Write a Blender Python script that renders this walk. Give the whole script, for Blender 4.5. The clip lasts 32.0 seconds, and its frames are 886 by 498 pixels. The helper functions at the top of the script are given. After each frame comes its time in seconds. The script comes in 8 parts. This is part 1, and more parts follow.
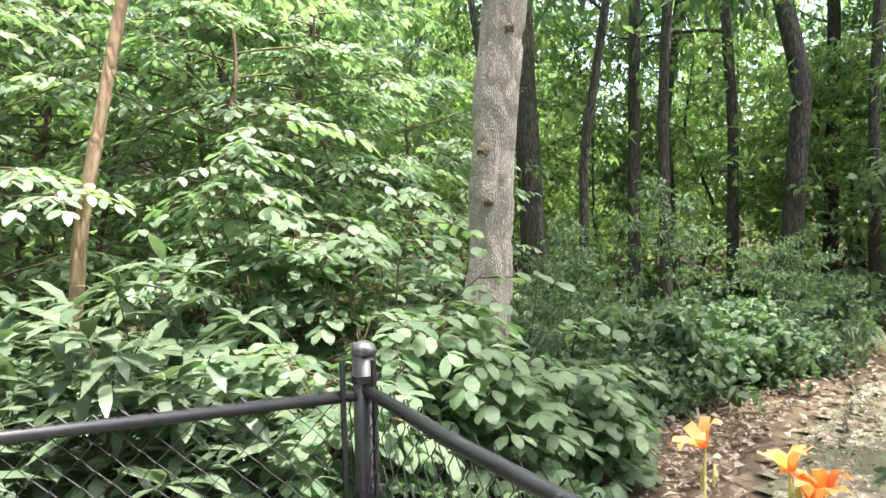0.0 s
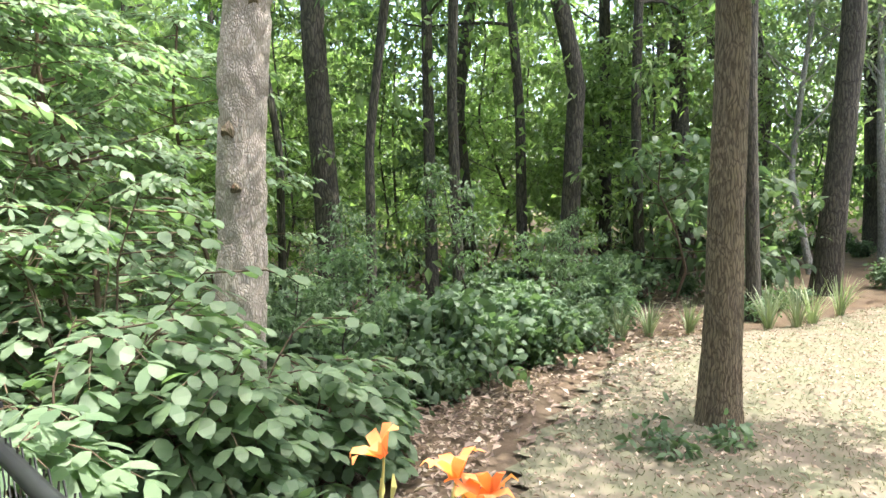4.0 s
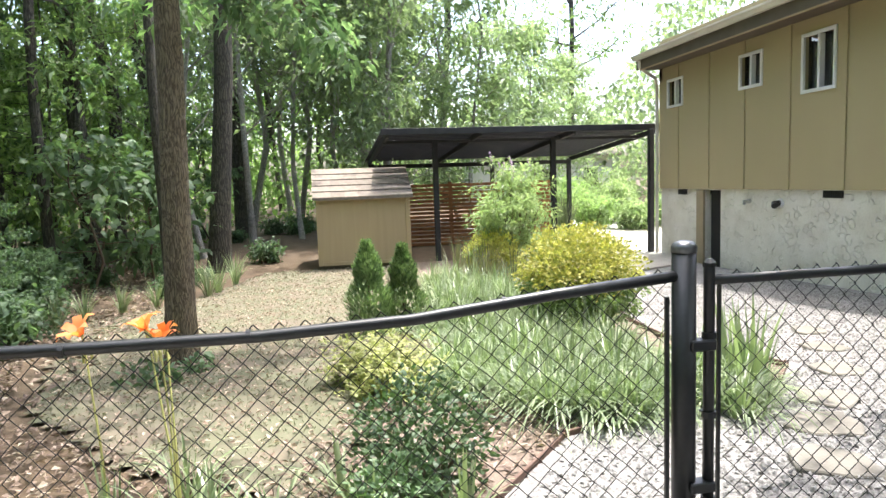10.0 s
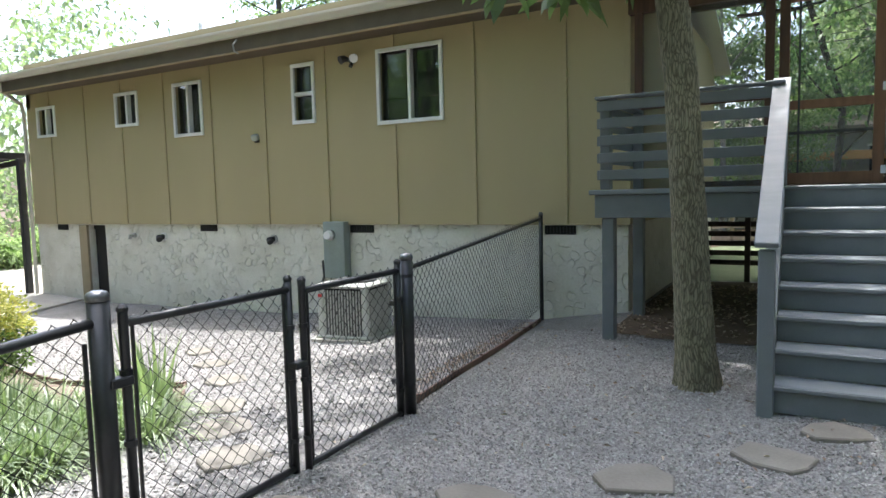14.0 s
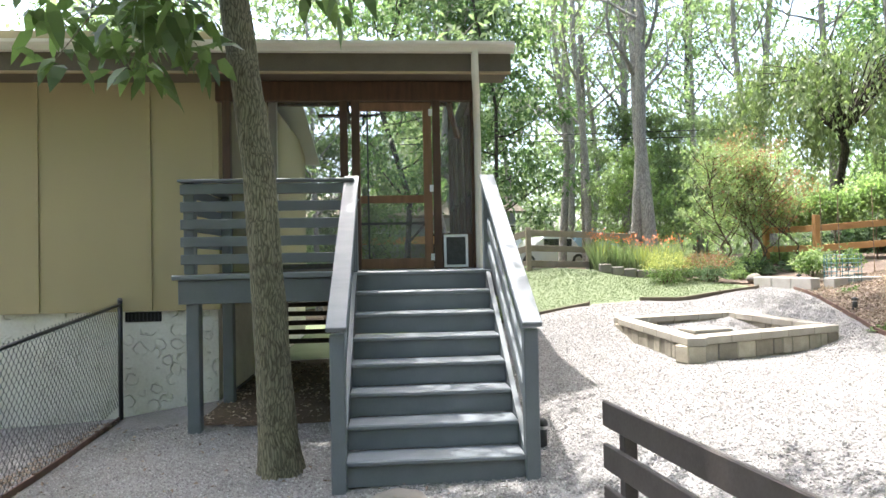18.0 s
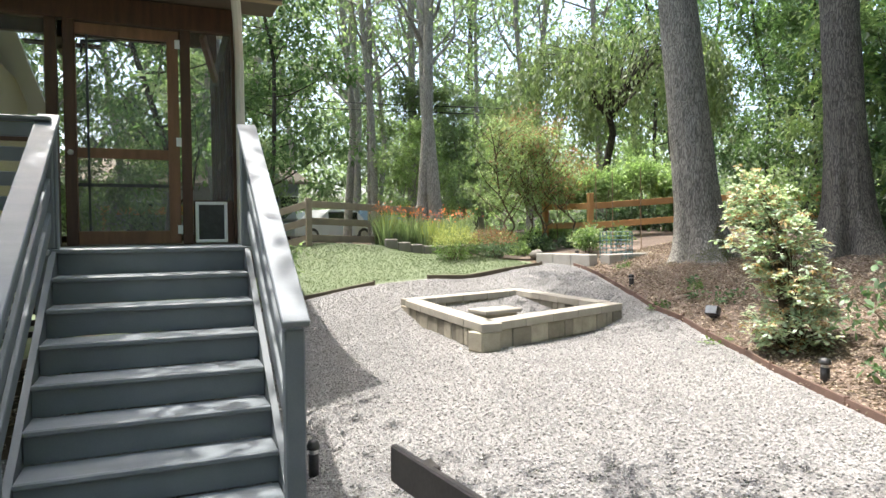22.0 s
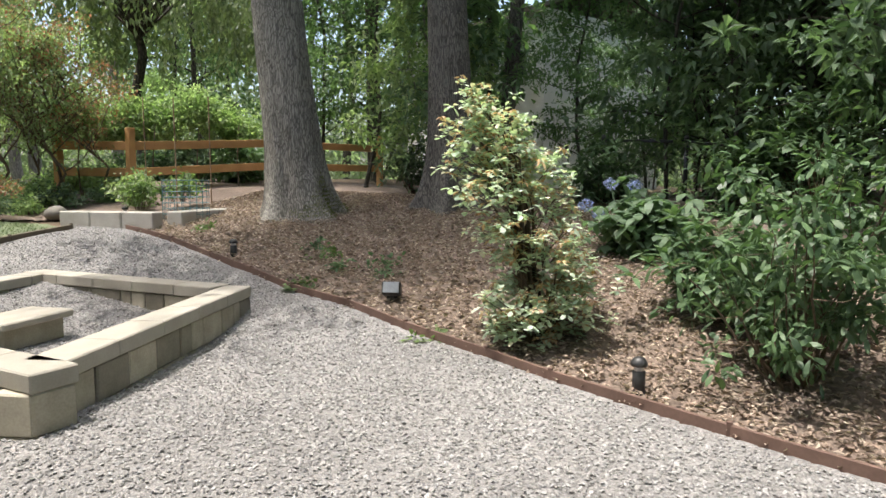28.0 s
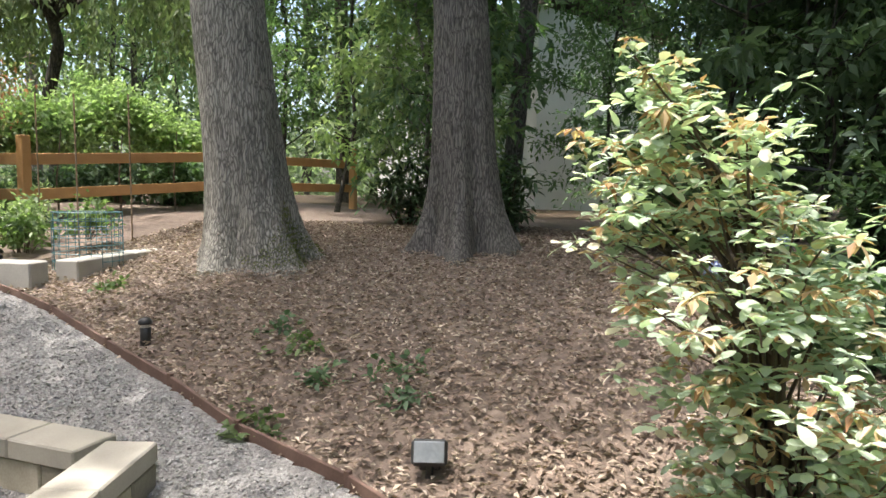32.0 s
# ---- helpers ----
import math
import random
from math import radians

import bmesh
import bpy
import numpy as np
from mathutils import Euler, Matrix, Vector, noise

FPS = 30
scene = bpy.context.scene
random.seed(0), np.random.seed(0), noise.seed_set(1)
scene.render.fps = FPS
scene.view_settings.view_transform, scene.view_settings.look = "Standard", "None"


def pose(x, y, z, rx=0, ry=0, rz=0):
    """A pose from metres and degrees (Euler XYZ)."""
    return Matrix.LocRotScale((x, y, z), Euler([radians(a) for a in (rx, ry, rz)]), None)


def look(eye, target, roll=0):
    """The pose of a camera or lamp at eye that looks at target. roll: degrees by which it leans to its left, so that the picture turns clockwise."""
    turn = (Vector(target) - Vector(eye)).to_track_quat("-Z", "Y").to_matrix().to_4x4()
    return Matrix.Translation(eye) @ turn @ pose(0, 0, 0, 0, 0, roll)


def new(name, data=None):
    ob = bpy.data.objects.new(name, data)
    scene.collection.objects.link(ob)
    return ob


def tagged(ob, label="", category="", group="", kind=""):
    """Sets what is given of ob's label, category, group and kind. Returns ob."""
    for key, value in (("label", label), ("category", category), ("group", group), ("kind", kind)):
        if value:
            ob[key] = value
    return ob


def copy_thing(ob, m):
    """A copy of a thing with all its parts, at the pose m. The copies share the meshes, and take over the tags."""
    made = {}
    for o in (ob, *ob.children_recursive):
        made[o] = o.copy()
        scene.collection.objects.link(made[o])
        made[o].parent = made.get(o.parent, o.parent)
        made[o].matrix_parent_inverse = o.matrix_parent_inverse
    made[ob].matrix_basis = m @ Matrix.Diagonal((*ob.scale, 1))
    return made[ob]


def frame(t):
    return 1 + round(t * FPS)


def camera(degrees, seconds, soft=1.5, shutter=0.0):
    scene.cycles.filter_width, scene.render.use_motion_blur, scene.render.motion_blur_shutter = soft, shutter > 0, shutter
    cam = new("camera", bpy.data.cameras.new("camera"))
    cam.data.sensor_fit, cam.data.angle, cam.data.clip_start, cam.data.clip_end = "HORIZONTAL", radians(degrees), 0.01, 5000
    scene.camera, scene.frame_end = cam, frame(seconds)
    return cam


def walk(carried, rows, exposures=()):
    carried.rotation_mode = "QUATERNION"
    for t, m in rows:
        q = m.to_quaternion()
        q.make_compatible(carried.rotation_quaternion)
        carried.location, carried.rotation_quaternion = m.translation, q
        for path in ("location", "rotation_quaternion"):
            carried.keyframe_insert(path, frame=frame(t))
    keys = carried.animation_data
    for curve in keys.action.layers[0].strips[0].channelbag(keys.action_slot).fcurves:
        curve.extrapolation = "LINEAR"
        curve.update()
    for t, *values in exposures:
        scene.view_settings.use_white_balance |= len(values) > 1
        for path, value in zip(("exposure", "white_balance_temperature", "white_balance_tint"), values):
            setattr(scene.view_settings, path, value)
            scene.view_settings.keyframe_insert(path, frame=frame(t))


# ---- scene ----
from collections import defaultdict

cam = camera(67.88, 32.0)
# seconds, eye x y z, yaw, pitch, roll
ROWS = [
    (0, -0.559, 0.039, 1.447, -33.77, -2.70, 1.43),
    (0.5, -0.410, 0.045, 1.435, -35.03, -2.72, 1.45),
    (1, -0.292, 0.033, 1.434, -36.18, -2.67, 1.51),
    (1.5, -0.173, -0.001, 1.436, -37.45, -2.99, 1.57),
    (2, -0.063, -0.038, 1.441, -38.69, -3.41, 1.59),
    (2.5, -0.016, -0.086, 1.443, -39.90, -3.71, 1.62),
    (3, 0.009, -0.105, 1.441, -42.95, -3.98, 1.64),
    (3.5, -0.006, -0.092, 1.437, -46.07, -4.18, 1.74),
    (4, -0.062, -0.051, 1.436, -49.34, -4.27, 1.78),
    (4.5, -0.154, -0.007, 1.429, -51.96, -4.18, 1.83),
    (6.5, -0.633, 0.028, 1.351, -59.62, -4.12, 2.30),
    (7, -0.794, 0.056, 1.352, -63.21, -4.26, 2.26),
    (7.5, -0.951, 0.041, 1.356, -67.40, -4.48, 2.25),
    (8, -1.168, -0.028, 1.356, -72.58, -4.60, 2.29),
    (8.5, -1.385, 0.025, 1.368, -79.22, -4.99, 1.81),
    (9, -1.578, 0.080, 1.374, -86.57, -5.40, 1.56),
    (9.5, -1.667, 0.136, 1.359, -93.81, -5.65, 1.87),
    (10, -1.826, 0.190, 1.347, -100.63, -5.86, 1.96),
    (10.5, -1.949, 0.204, 1.360, -107.94, -6.03, 1.86),
    (11, -2.024, 0.203, 1.377, -117.68, -6.17, 1.68),
    (11.5, -2.052, 0.231, 1.408, -126.35, -6.34, 1.64),
    (12, -2.096, 0.309, 1.426, -133.30, -6.42, 1.52),
    (12.5, -2.068, 0.380, 1.434, -138.09, -6.43, 1.42),
    (13, -2.061, 0.417, 1.438, -142.56, -6.38, 1.35),
    (13.5, -2.086, 0.472, 1.445, -146.62, -5.95, 1.39),
    (14, -2.112, 0.494, 1.455, -151.01, -4.88, 1.42),
    (14.5, -2.124, 0.544, 1.463, -155.29, -3.40, 1.34),
    (16.5, -2.213, 0.557, 1.505, -171.44, 1.37, 1.10),
    (17, -2.228, 0.535, 1.522, -175.38, 1.28, 1.16),
    (17.5, -2.239, 0.490, 1.529, -180.04, 1.16, 1.06),
    (18, -2.277, 0.420, 1.524, -184.33, 1.09, 1.15),
    (18.5, -2.335, 0.319, 1.515, -188.84, 1.12, 1.09),
    (19, -2.401, 0.219, 1.508, -192.11, 1.12, 1.00),
    (19.5, -2.467, 0.144, 1.505, -194.84, 1.11, 0.95),
    (20, -2.500, 0.042, 1.501, -196.33, 0.39, 0.87),
    (20.5, -2.507, -0.135, 1.499, -198.80, -1.14, 0.73),
    (21, -2.501, -0.326, 1.498, -201.30, -1.25, 0.64),
    (21.5, -2.551, -0.555, 1.506, -201.99, -1.41, 0.58),
    (22, -2.630, -0.735, 1.530, -202.76, -1.46, 0.60),
    (22.5, -2.720, -0.936, 1.554, -206.73, -1.52, 0.44),
    (23, -2.770, -1.169, 1.565, -212.40, -1.40, 0.29),
    (23.5, -2.832, -1.409, 1.550, -217.41, -1.41, 0.12),
    (24, -2.971, -1.653, 1.522, -220.29, -1.64, 0.13),
    (24.5, -3.040, -1.908, 1.495, -222.54, -2.53, 0.10),
    (25, -3.098, -2.165, 1.477, -226.87, -3.37, 0.08),
    (25.5, -3.184, -2.414, 1.466, -229.26, -4.51, 0.13),
    (26, -3.240, -2.660, 1.459, -231.64, -5.08, 0.17),
    (26.5, -3.306, -2.930, 1.452, -235.28, -5.85, -0.02),
    (28.5, -3.858, -3.709, 1.448, -246.32, -5.14, -0.22),
    (29, -4.122, -3.937, 1.471, -247.34, -5.02, -0.44),
    (29.5, -4.334, -4.108, 1.504, -248.15, -5.02, -0.42),
    (30, -4.539, -4.274, 1.543, -248.40, -5.03, -0.41),
    (30.5, -4.769, -4.458, 1.587, -248.38, -4.86, -0.48),
    (31, -5.012, -4.595, 1.622, -248.46, -4.91, -0.75),
    (31.5, -5.238, -4.743, 1.654, -248.49, -4.59, -0.78),
    (32, -5.520, -4.947, 1.681, -248.23, -4.60, -0.71),
]
walk(cam, [(t, pose(x, y, z, 90 + pitch, roll, yaw)) for t, x, y, z, yaw, pitch, roll in ROWS],
     exposures=[(0, 2.75, 6500, 10), (4.5, 2.72, 6500, 10), (7, 2.6, 6500, 10), (9, 2.45, 6450, 10), (11.5, 2.22, 6200, 10), (14, 2.22, 6050, 10), (17, 2.68, 6250, 12), (20, 2.35, 6400, 10), (23, 1.95, 6450, 10), (26, 1.6, 6500, 10), (29, 1.5, 6500, 10), (32, 1.78, 6500, 10)])

# ---------------------------------------------------------------- daylight
SUN_DIR = Vector((0.67, -0.79, 3.8)).normalized()
world = bpy.data.worlds.new("sky")
scene.world = world
world.use_nodes = True
wn = world.node_tree
sky = wn.nodes.new("ShaderNodeTexSky")
sky.sky_type = "NISHITA"
sky.sun_disc = False
sky.sun_elevation = math.asin(SUN_DIR.z)
sky.sun_rotation = math.atan2(SUN_DIR.x, SUN_DIR.y)
sky.air_density, sky.dust_density, sky.ozone_density = 1.0, 5.0, 1.0
wn.nodes["Background"].inputs["Strength"].default_value = 0.15
wn.links.new(sky.outputs["Color"], wn.nodes["Background"].inputs["Color"])
sun_data = bpy.data.lights.new("sun", "SUN")
sun_data.energy, sun_data.angle, sun_data.color = 2.05, radians(0.55), (1.0, 0.962, 0.90)
sun = new("sun", sun_data)
sun.matrix_world = look(SUN_DIR * 60, (0, 0, 0))

# ---------------------------------------------------------------- materials
def nodes_of(name):
    m = bpy.data.materials.new(name)
    m.use_nodes = True
    return m, m.node_tree.nodes, m.node_tree.links


def ramp_node(n, stops):
    r = n.new("ShaderNodeValToRGB")
    els = r.color_ramp.elements
    while len(els) < len(stops):
        els.new(0.5)
    for e, (p, c) in zip(els, stops):
        e.position, e.color = p, (*c, 1)
    return r


def surface(name, c1, c2, scale=6.0, rough=0.7, metal=0.0, bump=0.3, fine=60.0, stretch=(1, 1, 1), spread=(0.3, 0.7), rand=0.0, dist=0.01, third=None, coat=0.0):
    """A mottled surface: two colours over coarse noise, fine noise on top and in the relief."""
    m, n, l = nodes_of(name)
    b = n["Principled BSDF"]
    tc = n.new("ShaderNodeTexCoord")
    mp = n.new("ShaderNodeMapping")
    mp.inputs["Scale"].default_value = stretch
    l.new(tc.outputs["Object"], mp.inputs["Vector"])
    a = n.new("ShaderNodeTexNoise")
    a.inputs["Scale"].default_value, a.inputs["Detail"].default_value = scale, 6
    f = n.new("ShaderNodeTexNoise")
    f.inputs["Scale"].default_value, f.inputs["Detail"].default_value = fine, 4
    l.new(mp.outputs["Vector"], a.inputs["Vector"])
    l.new(mp.outputs["Vector"], f.inputs["Vector"])
    mix = n.new("ShaderNodeMath")
    mix.operation = "MULTIPLY_ADD"
    mix.inputs[1].default_value = 0.35
    l.new(f.outputs["Fac"], mix.inputs[0])
    sc = n.new("ShaderNodeMath")
    sc.operation = "MULTIPLY"
    sc.inputs[1].default_value = 0.65
    l.new(a.outputs["Fac"], sc.inputs[0])
    l.new(sc.outputs[0], mix.inputs[2])
    stops = [(spread[0], c1), (spread[1], c2)]
    if third:
        stops.append((min(0.98, spread[1] + 0.12), third))
    r = ramp_node(n, stops)
    l.new(mix.outputs[0], r.inputs["Fac"])
    col = r.outputs["Color"]
    if rand:
        oi = n.new("ShaderNodeObjectInfo")
        mr = n.new("ShaderNodeMapRange")
        mr.inputs["To Min"].default_value, mr.inputs["To Max"].default_value = 1 - rand, 1 + rand
        l.new(oi.outputs["Random"], mr.inputs["Value"])
        hs = n.new("ShaderNodeHueSaturation")
        l.new(mr.outputs[0], hs.inputs["Value"])
        l.new(col, hs.inputs["Color"])
        col = hs.outputs["Color"]
    l.new(col, b.inputs["Base Color"])
    b.inputs["Roughness"].default_value, b.inputs["Metallic"].default_value = rough, metal
    b.inputs["Coat Weight"].default_value = coat
    if bump:
        bp = n.new("ShaderNodeBump")
        bp.inputs["Strength"].default_value, bp.inputs["Distance"].default_value = bump, dist
        l.new(mix.outputs[0], bp.inputs["Height"])
        l.new(bp.outputs["Normal"], b.inputs["Normal"])
    return m


def leaf_material(name, dark, light, odd=None, odd_share=0.0, trans=0.45, rough=0.45):
    """Leaves: each one its own shade, a thin blade that lets light through."""
    m, n, l = nodes_of(name)
    b = n["Principled BSDF"]
    g = n.new("ShaderNodeNewGeometry")
    stops = [(0.0, dark), (0.75 - odd_share, light)]
    if odd:
        stops += [(1.0 - odd_share - 0.005, light), (1.0 - odd_share, odd)]
    r = ramp_node(n, stops)
    l.new(g.outputs["Random Per Island"], r.inputs["Fac"])
    oi = n.new("ShaderNodeObjectInfo")
    mr = n.new("ShaderNodeMapRange")
    mr.inputs["To Min"].default_value, mr.inputs["To Max"].default_value = 0.8, 1.2
    l.new(oi.outputs["Random"], mr.inputs["Value"])
    hs = n.new("ShaderNodeHueSaturation")
    hs.inputs["Saturation"].default_value = 0.88
    l.new(mr.outputs[0], hs.inputs["Value"])
    l.new(r.outputs["Color"], hs.inputs["Color"])
    l.new(hs.outputs["Color"], b.inputs["Base Color"])
    b.inputs["Roughness"].default_value = rough
    t = n.new("ShaderNodeBsdfTranslucent")
    warm = n.new("ShaderNodeMixRGB")
    warm.blend_type, warm.inputs["Fac"].default_value = "MULTIPLY", 1.0
    warm.inputs["Color2"].default_value = (1.2, 1.42, 0.75, 1)
    l.new(hs.outputs["Color"], warm.inputs["Color1"])
    l.new(warm.outputs["Color"], t.inputs["Color"])
    mx = n.new("ShaderNodeMixShader")
    mx.inputs["Fac"].default_value = trans
    l.new(b.outputs[0], mx.inputs[1])
    l.new(t.outputs[0], mx.inputs[2])
    l.new(mx.outputs[0], n["Material Output"].inputs["Surface"])
    return m


def bark(name, c1, c2, scale=9.0, furrow=0.6, third=None, dist=0.03, stretch=0.16):
    """Bark with ridges that run up the trunk."""
    m, n, l = nodes_of(name)
    b = n["Principled BSDF"]
    tc = n.new("ShaderNodeTexCoord")
    mp = n.new("ShaderNodeMapping")
    mp.inputs["Scale"].default_value = (1, 1, stretch)
    l.new(tc.outputs["Object"], mp.inputs["Vector"])
    wob = n.new("ShaderNodeTexNoise")
    wob.inputs["Scale"].default_value = 4.0
    l.new(tc.outputs["Object"], wob.inputs["Vector"])
    add = n.new("ShaderNodeMixRGB")
    add.blend_type, add.inputs["Fac"].default_value = "ADD", 0.10
    l.new(mp.outputs["Vector"], add.inputs["Color1"])
    l.new(wob.outputs["Color"], add.inputs["Color2"])
    v = n.new("ShaderNodeTexVoronoi")
    v.feature, v.inputs["Scale"].default_value = "DISTANCE_TO_EDGE", scale * 3.2
    l.new(add.outputs["Color"], v.inputs["Vector"])
    f = n.new("ShaderNodeTexNoise")
    f.inputs["Scale"].default_value, f.inputs["Detail"].default_value = scale * 5, 6
    l.new(mp.outputs["Vector"], f.inputs["Vector"])
    rr = ramp_node(n, [(0.0, (0, 0, 0)), (0.28, (1, 1, 1))])
    l.new(v.outputs["Distance"], rr.inputs["Fac"])
    h = n.new("ShaderNodeMath")
    h.operation = "MULTIPLY_ADD"
    h.inputs[1].default_value = 0.55
    l.new(f.outputs["Fac"], h.inputs[0])
    h2 = n.new("ShaderNodeMath")
    h2.operation = "MULTIPLY"
    h2.inputs[1].default_value = 0.45
    l.new(rr.outputs["Color"], h2.inputs[0])
    l.new(h2.outputs[0], h.inputs[2])
    stops = [(0.25, c1), (0.68, c2)]
    if third:
        stops.append((0.85, third))
    r = ramp_node(n, stops)
    l.new(h.outputs[0], r.inputs["Fac"])
    big = n.new("ShaderNodeTexNoise")
    big.inputs["Scale"].default_value = 1.7
    l.new(tc.outputs["Object"], big.inputs["Vector"])
    mr = n.new("ShaderNodeMapRange")
    mr.inputs["To Min"].default_value, mr.inputs["To Max"].default_value = 0.65, 1.3
    l.new(big.outputs["Fac"], mr.inputs["Value"])
    hs = n.new("ShaderNodeHueSaturation")
    l.new(mr.outputs[0], hs.inputs["Value"])
    l.new(r.outputs["Color"], hs.inputs["Color"])
    l.new(hs.outputs["Color"], b.inputs["Base Color"])
    b.inputs["Roughness"].default_value = 0.9
    bp = n.new("ShaderNodeBump")
    bp.inputs["Strength"].default_value, bp.inputs["Distance"].default_value = furrow, dist
    l.new(h.outputs[0], bp.inputs["Height"])
    l.new(bp.outputs["Normal"], b.inputs["Normal"])
    return m


def stones_material(name, shades, scale, bump=1.0, dist=0.012):
    """Loose stones: cells with a shade each and a rounded relief."""
    m, n, l = nodes_of(name)
    b = n["Principled BSDF"]
    tc = n.new("ShaderNodeTexCoord")
    nz = n.new("ShaderNodeTexNoise")
    nz.inputs["Scale"].default_value = scale * 0.7
    l.new(tc.outputs["Object"], nz.inputs["Vector"])
    add = n.new("ShaderNodeMixRGB")
    add.blend_type, add.inputs["Fac"].default_value = "ADD", 0.6 / scale
    l.new(tc.outputs["Object"], add.inputs["Color1"])
    l.new(nz.outputs["Color"], add.inputs["Color2"])
    v = n.new("ShaderNodeTexVoronoi")
    v.inputs["Scale"].default_value = scale
    l.new(add.outputs["Color"], v.inputs["Vector"])
    sep = n.new("ShaderNodeSeparateColor")
    l.new(v.outputs["Color"], sep.inputs["Color"])
    r = ramp_node(n, [(i / (len(shades) - 1), c) for i, c in enumerate(shades)])
    l.new(sep.outputs[0], r.inputs["Fac"])
    big = n.new("ShaderNodeTexNoise")
    big.inputs["Scale"].default_value, big.inputs["Detail"].default_value = 1.3, 5
    l.new(tc.outputs["Object"], big.inputs["Vector"])
    mr = n.new("ShaderNodeMapRange")
    mr.inputs["From Min"].default_value, mr.inputs["From Max"].default_value = 0.3, 0.7
    mr.inputs["To Min"].default_value, mr.inputs["To Max"].default_value = 0.78, 1.15
    l.new(big.outputs["Fac"], mr.inputs["Value"])
    hs = n.new("ShaderNodeHueSaturation")
    l.new(mr.outputs[0], hs.inputs["Value"])
    l.new(r.outputs["Color"], hs.inputs["Color"])
    l.new(hs.outputs["Color"], b.inputs["Base Color"])
    b.inputs["Roughness"].default_value = 0.9
    inv = n.new("ShaderNodeMath")
    inv.operation = "SUBTRACT"
    inv.inputs[0].default_value = 1.0
    l.new(v.outputs["Distance"], inv.inputs[1])
    bp = n.new("ShaderNodeBump")
    bp.inputs["Strength"].default_value, bp.inputs["Distance"].default_value = bump, dist
    l.new(inv.outputs[0], bp.inputs["Height"])
    l.new(bp.outputs["Normal"], b.inputs["Normal"])
    return m


def see_through(name, tint, share, rough=0.1):
    m, n, l = nodes_of(name)
    b = n["Principled BSDF"]
    b.inputs["Base Color"].default_value = (*tint, 1)
    b.inputs["Roughness"].default_value = rough
    t = n.new("ShaderNodeBsdfTransparent")
    mx = n.new("ShaderNodeMixShader")
    mx.inputs["Fac"].default_value = share
    l.new(t.outputs[0], mx.inputs[1])
    l.new(b.outputs[0], mx.inputs[2])
    l.new(mx.outputs[0], n["Material Output"].inputs["Surface"])
    return m


M_GROUND = surface("forest_floor", (0.06, 0.042, 0.025), (0.13, 0.09, 0.055), 3, 0.95, bump=0.6, fine=40, dist=0.03)
M_GRAVEL = stones_material("grey_gravel", [(0.15, 0.143, 0.136), (0.22, 0.211, 0.20), (0.27, 0.26, 0.248), (0.185, 0.176, 0.167), (0.31, 0.30, 0.287)], 80, dist=0.008)
M_MULCH = surface("mulch", (0.105, 0.078, 0.061), (0.235, 0.180, 0.142), 14, 0.95, bump=0.9, fine=90, dist=0.02)
M_LAWN = surface("dry_lawn", (0.155, 0.122, 0.092), (0.112, 0.118, 0.068), 2.2, 0.95, bump=0.5, fine=55, spread=(0.38, 0.6), third=(0.165, 0.134, 0.102))
M_GREEN_LAWN = surface("green_lawn", (0.112, 0.142, 0.074), (0.150, 0.178, 0.100), 2.5, 0.95, bump=0.6, fine=90)
M_SIDING = surface("tan_siding", (0.375, 0.315, 0.175), (0.415, 0.350, 0.200), 1.4, 0.75, bump=0.12, fine=240, spread=(0.25, 0.75), stretch=(1, 1, 0.25), dist=0.004)
M_STUCCO = surface("foundation_stucco", (0.56, 0.535, 0.45), (0.74, 0.725, 0.65), 2.6, 0.9, bump=0.5, fine=30, dist=0.02, third=(0.56, 0.47, 0.28))


def trowel_marks(m):
    """Raised crescents left by the trowel, on top of the fine relief."""
    n, l = m.node_tree.nodes, m.node_tree.links
    tc = n.new("ShaderNodeTexCoord")
    cells = n.new("ShaderNodeTexVoronoi")
    cells.inputs["Scale"].default_value = 6.5
    broken = n.new("ShaderNodeTexNoise")
    broken.inputs["Scale"].default_value, broken.inputs["Detail"].default_value = 5.0, 3
    warp = n.new("ShaderNodeTexNoise")
    warp.inputs["Scale"].default_value = 9.0
    add = n.new("ShaderNodeVectorMath")
    add.operation = "MULTIPLY_ADD"
    add.inputs[1].default_value = (0.10, 0.10, 0.10)
    l.new(tc.outputs["Object"], warp.inputs["Vector"])
    l.new(warp.outputs["Color"], add.inputs[0])
    l.new(tc.outputs["Object"], add.inputs[2])
    l.new(add.outputs[0], cells.inputs["Vector"])
    l.new(tc.outputs["Object"], broken.inputs["Vector"])
    ring = ramp_node(n, [(0.0, (0, 0, 0)), (0.36, (0.1, 0.1, 0.1)), (0.46, (1, 1, 1)), (0.50, (0.2, 0.2, 0.2)), (0.8, (0.3, 0.3, 0.3))])
    gate = ramp_node(n, [(0.42, (0, 0, 0)), (0.56, (1, 1, 1))])
    both = n.new("ShaderNodeMath")
    both.operation = "MULTIPLY"
    l.new(cells.outputs["Distance"], ring.inputs["Fac"])
    l.new(broken.outputs["Fac"], gate.inputs["Fac"])
    l.new(ring.outputs["Color"], both.inputs[0])
    l.new(gate.outputs["Color"], both.inputs[1])
    relief = n.new("ShaderNodeBump")
    relief.inputs["Strength"].default_value, relief.inputs["Distance"].default_value = 1.0, 0.022
    l.new(both.outputs[0], relief.inputs["Height"])
    b = n["Principled BSDF"]
    if b.inputs["Normal"].links:
        l.new(b.inputs["Normal"].links[0].from_socket, relief.inputs["Normal"])
    l.new(relief.outputs["Normal"], b.inputs["Normal"])


